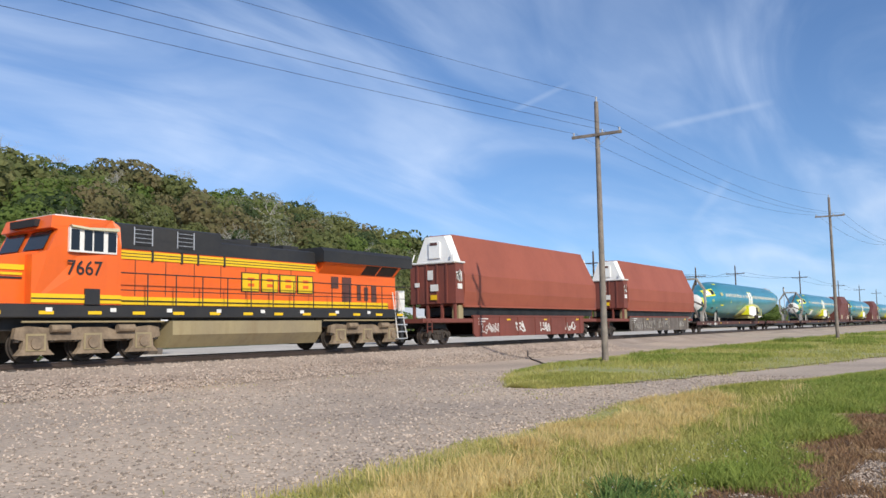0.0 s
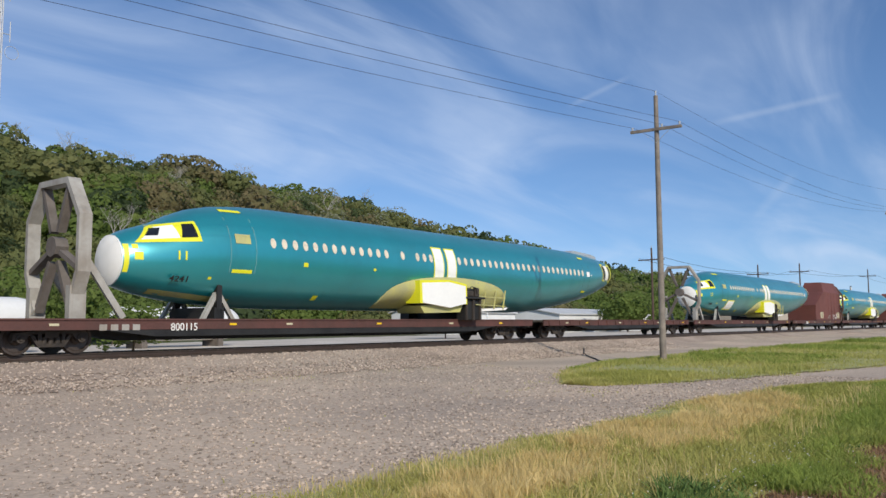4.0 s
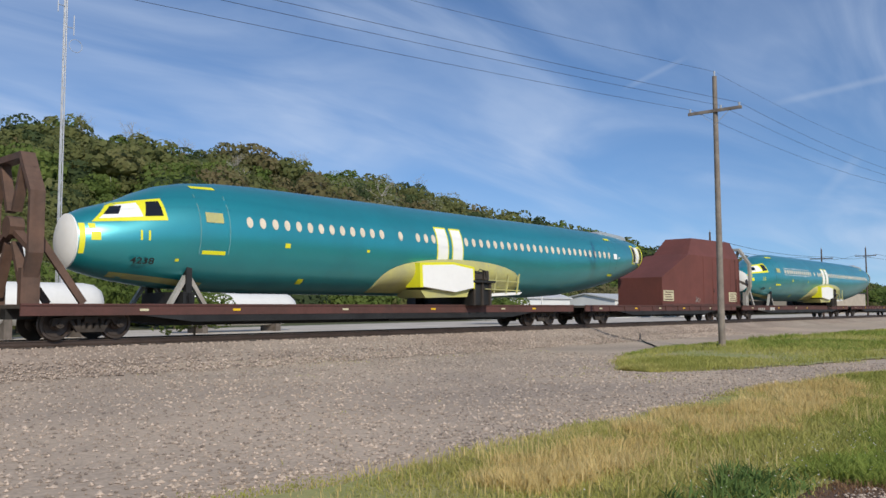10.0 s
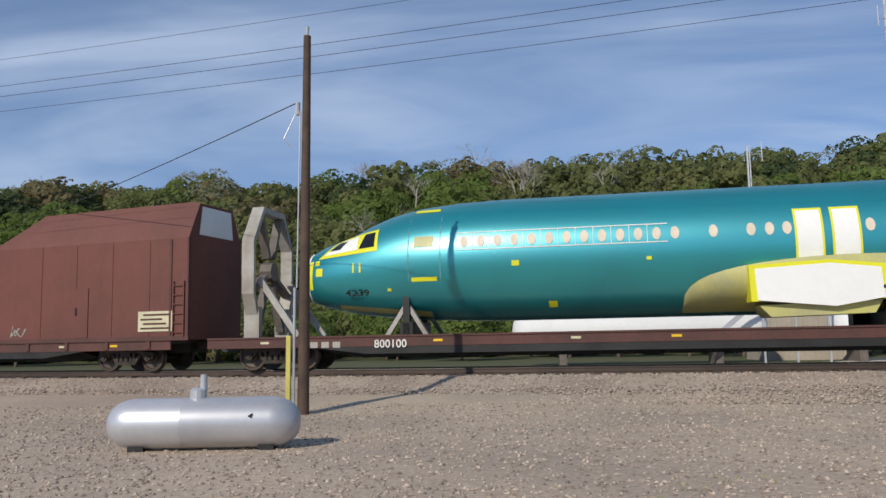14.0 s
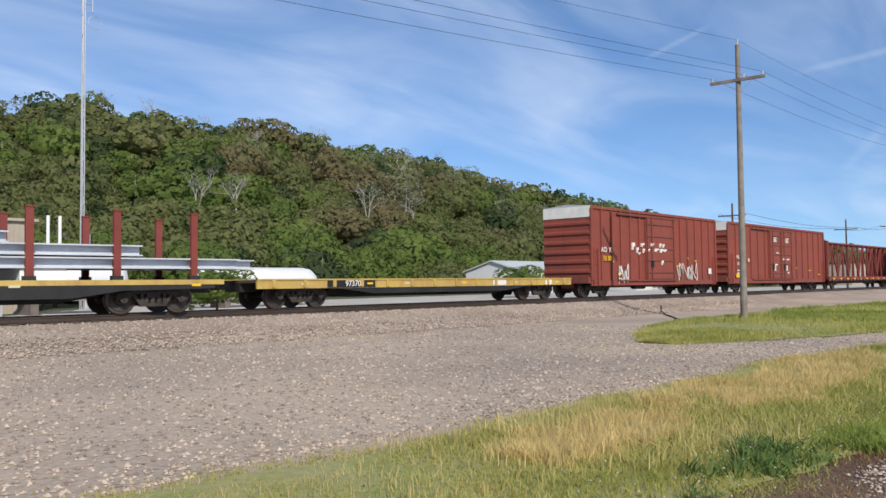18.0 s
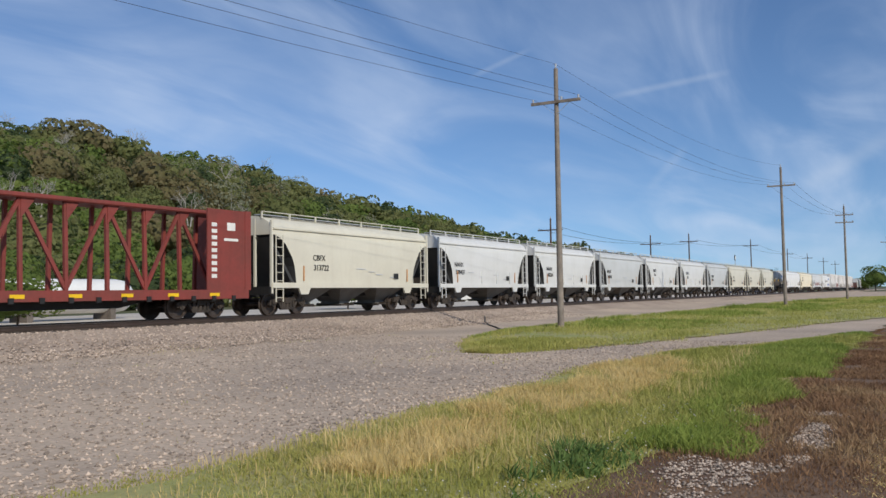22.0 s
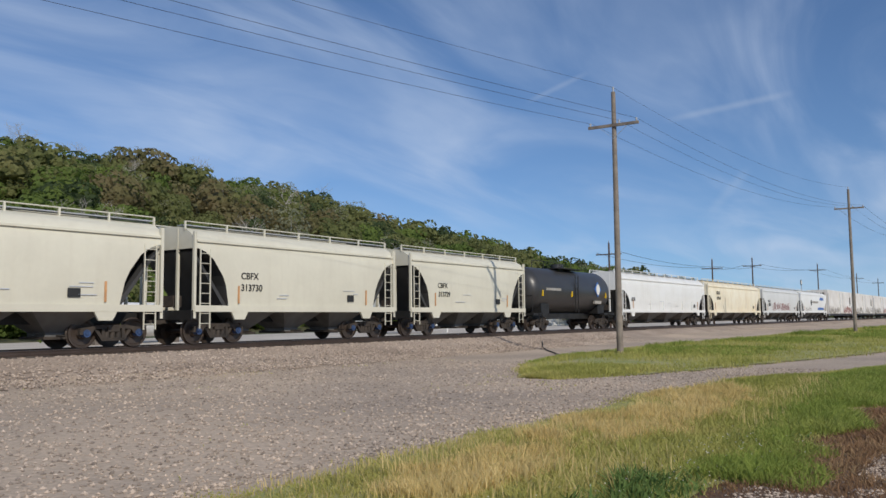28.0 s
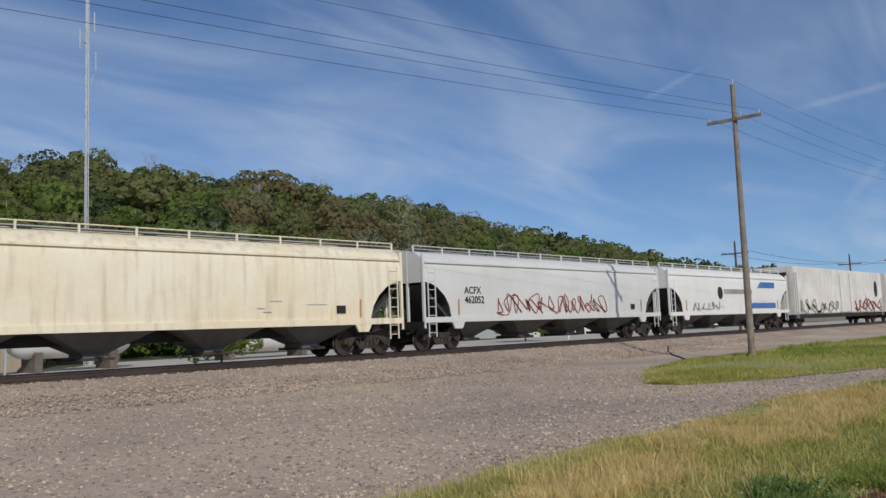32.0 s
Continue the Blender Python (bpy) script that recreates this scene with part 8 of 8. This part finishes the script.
jt = flatcar(296.4, 323.1, M_YFLAT, "faded yellow flatcar loaded with steel beams", 1.0, [("JTTX   940442", 0.34, -7.2, 0.64, M_CHALK)], thin=0.2)
flatcar(323.1, 342.6, M_YFLAT, "empty faded yellow flatcar with a rusty deck", 1.0, [("97370", 0.3, -5.0, 0.76, M_CHALK)], 14, thin=-1, plate=(-6.2, -3.9))

def beam_load(u):
    for k in range(11):
        for s in (-1, 1):
            x = -11.7 + k * 2.35
            st = thing("stake", "dark red upright load stake on the flatcar", "stake", "load stakes")
            part("post", MB().box(x - 0.1, x + 0.1, s * 1.34 - 0.07, s * 1.34 + 0.07, 1.0, 3.02, 0.015), M_STAKE, st)
            part("foot_bracket", MB().box(x - 0.16, x + 0.16, s * 1.34 - 0.1, s * 1.34 + 0.1, 1.0, 1.14, 0.01), M_BLACK, st)
            part("cap_plate", MB().box(x - 0.12, x + 0.12, s * 1.34 - 0.09, s * 1.34 + 0.09, 3.02, 3.06), M_STAKE, st)
            load(st, u)
    rnd = random.Random(9)
    for layer, (z, x0, x1) in enumerate([(1.35, -13.0, 13.6), (1.72, -12.0, 10.0), (2.08, -9.4, 6.0)]):
        for k in range(4):
            b = thing("steel_beam", "long grey steel beam stacked on the flatcar", "steel beam", "steel beams")
            y = -1.05 + k * 0.7
            a, c = x0 + rnd.uniform(-0.7, 0.7), x1 + rnd.uniform(-0.9, 0.9)
            part("flange", MB().box(a, c, y - 0.3, y + 0.3, z, z + 0.04).box(a, c, y - 0.3, y + 0.3, z + 0.28, z + 0.32), M_BEAM, b)
            part("web", MB().box(a, c, y - 0.03, y + 0.03, z + 0.04, z + 0.28), M_BEAM, b)
            load(b, u)
    for x in (-10, -6, -1.5, 3, 7.5):
        d = thing("dunnage_block", "pale timber block under the steel beams", "timber block", "timber blocks")
        part("block", MB().box(x - 0.6, x + 0.6, -1.25, 1.25, 1.0, 1.34), M_COVER, d)
        load(d, u)
    for x in (-8.0, -3.6, 1.0, 5.2):
        d = thing("load_strap", "orange webbing strap over the steel beams", "strap", "straps")
        part("strap", MB().bar((x, -1.38, 1.4), (x + 0.12, -1.38, 2.35), 0.06, 0.09), mat("orange_strap", (0.7, 0.22, 0.12), 0.7), d)
        load(d, u)
beam_load((296.4 + 323.1) / 2)

boxcar(342.6, 359.8, 1, "faded red boxcar with patchy white lettering and graffiti", [("AO  K", 0.38, -5.98, 2.37, M_CHALK), ("10 30", 0.36, -5.93, 1.93, M_LYEL)], 1.27)
boxcar(359.8, 379.8, 2, "faded red boxcar with white emblem remains", [("NS", 0.34, -8.0, 2.28, M_CHALK), ("472 652", 0.34, -7.55, 1.82, M_CHALK)], 0.6, -2.5, 1.9)
centerbeam(379.8, 402.8)
K, C_ = M_INK, "covered hopper"
covered_hopper(402.8, 415.9, M_CREAM, "cream covered hopper with dark end cut-outs", [("CBFX", 0.34, -3.0, 2.3, K), ("313722", 0.34, -2.85, 1.88, K)])
covered_hopper(415.9, 428.4, M_WHITE, "white covered hopper with dark lettering", [("NAHX", 0.34, -3.55, 2.3, K), ("500427", 0.34, -3.4, 1.88, K)], 2, ribs=(-0.8, 1.1, 2.9))
covered_hopper(428.4, 441.1, M_WHITE, "white covered hopper with dark lettering", [("NAHX", 0.34, -3.4, 2.3, K), ("502234", 0.34, -3.3, 1.88, K)], 2, ribs=(-0.8, 1.1, 2.9))
covered_hopper(441.1, 453.6, M_GREYW, "pale grey covered hopper with dark lettering", [("NAHX", 0.34, -3.65, 2.3, K), ("502242", 0.34, -3.5, 1.88, K)], 2)
covered_hopper(453.6, 466.1, M_WHITE, "clean white covered hopper with short side posts", [("RGCX", 0.36, -3.0, 2.6, K), ("415", 0.34, -3.0, 2.2, K)], 3, ribs=(-3.5, -1.5, 0.4, 2.2, 3.9))
covered_hopper(466.1, 478.3, M_WHITE, "white covered hopper with a cream repainted panel", [("RGCX", 0.4, -2.9, 2.5, K), ("310", 0.4, -2.9, 2.05, K)], 3, ribs=(-3.5, -1.5, 0.4, 2.2, 3.9))
covered_hopper(478.3, 490.8, M_GREYW, "light grey covered hopper", [("NAHX", 0.38, -3.2, 2.3, K), ("550226", 0.36, -3.2, 1.9, K)], 2)
covered_hopper(490.8, 503.3, M_CREAM, "cream covered hopper with small red notices", [("CBFX", 0.34, -3.0, 2.3, K), ("313740", 0.34, -2.9, 1.88, K)], 3, blue=True)
covered_hopper(503.3, 515.5, M_CREAM, "cream covered hopper with small red notices", [("CBFX", 0.34, -3.05, 2.3, K), ("313730", 0.34, -2.95, 1.88, K)], 3, blue=True)
covered_hopper(515.5, 527.5, M_CREAM, "cream covered hopper with small red notices", [("CBFX", 0.34, -2.85, 2.3, K), ("313729", 0.34, -2.7, 1.88, K)], 3, blue=True)
tank_car(527.5, 540.5)
covered_hopper(540.5, 560.9, M_WHITE2, "long white covered hopper with a grey end", [("6235", 0.36, -7.5, 1.98, K)], 4, ribs=(-4.0, -1.2, 3.4, 5.8), cut=1.6)
covered_hopper(560.9, 581.0, M_RUSTCREAM, "long cream covered hopper streaked with rust", [("EQUX", 0.42, -6.4, 2.85, K), ("621569", 0.42, -6.3, 2.35, K)], 4, ribs=(6.0,), cut=1.6)
covered_hopper(581.0, 601.3, M_WHITE, "long pale grey covered hopper with red graffiti", [("ACFX", 0.42, -6.6, 2.3, K), ("462052", 0.42, -6.5, 1.9, K)], 4, cut=1.6, graffiti=(-5.2, 1.38, 9.0, 0.95, M_REDINK))
hop = covered_hopper(601.3, 620.8, M_WHITE2, "long white covered hopper with blue bands", (), 4, cut=1.6, graffiti=(-6.5, 1.35, 4.0, 0.6, M_SHIELD))
band = MB().prism_y([(3.6, 2.9), (6.6, 2.9), (6.6, 3.3), (4.2, 3.3)], -1.54, -1.5).prism_y([(2.2, 1.5), (6.6, 1.5), (6.6, 1.85), (2.6, 1.85)], -1.54, -1.5)
part("blue_band", band, M_BLUE, hop, "plain blue bands")
part("emblem", MB().ellipse_y(-2.4, 2.5, 0.35, 0.4, -1.53, 14, 0.02), M_INK, hop)
part("name_bars", MB().box(-1.8, 2.6, -1.54, -1.52, 2.45, 2.75), M_SHIELD, hop)
reefer(620.8, 645.2, 61)
reefer(645.2, 671.5, 64)
reefer(671.5, 698.0, 67)
gondola(698.0, 716.0)
covered_hopper(716.0, 736.0, M_WHITE, "white covered hopper far down the train", (), 4)
covered_hopper(736.0, 756.0, M_CREAM, "cream covered hopper far down the train", (), 4)
gondola(756.0, 774.0)
covered_hopper(774.0, 794.0, M_WHITE, "white covered hopper far down the train", (), 4)

# ---- motion ----
def rows_for(centre, half):
    """Poses of a car whose two pivots, half metres before and behind its centre, follow the track."""
    ts, t = [], 0.0
    while t <= 32.001:
        ts.append(round(t, 3))
        p = centre - gone(t)
        t += 0.25 if -130 < p < 45 else 1.0
    if ts[-1] < 32.0:
        ts.append(32.0)
    out = []
    for t in ts:
        p = centre - gone(t)
        a, b = on_track(p - half), on_track(p + half)
        m = (a + b) / 2
        out.append((t, pose(m.x, m.y, 0, 0, 0, math.degrees(math.atan2(b.y - a.y, b.x - a.x)))))
    return out

def rider_rows(u, on):
    c, half = min(((c, h) for _, c, h in CARS), key=lambda q: abs(q[0] - on))
    return [(t, m @ Matrix.Translation((u - c, 0, 0))) for t, m in rows_for(c, half)]

def spin(wheels, r):
    first = wheels[0]
    walk(first, [(k / FPS, pose(0, 0, 0, 0, -math.degrees(gone(k / FPS) / r) % 360, 0)) for k in range(32 * FPS + 1)])
    act, slot = first.animation_data.action, first.animation_data.action_slot
    for w in wheels[1:]:
        w.rotation_mode = "QUATERNION"
        w.animation_data_create()
        w.animation_data.action = act
        w.animation_data.action_slot = slot

def motions():
    for ob, c, half in CARS:
        walk(ob, rows_for(c, half))
    for ob, u, on in RIDERS:
        walk(ob, rider_rows(u, on))
    spin(WHEELS, WHEEL_R)
    spin(LOCO_WHEELS, 0.53)

motions()
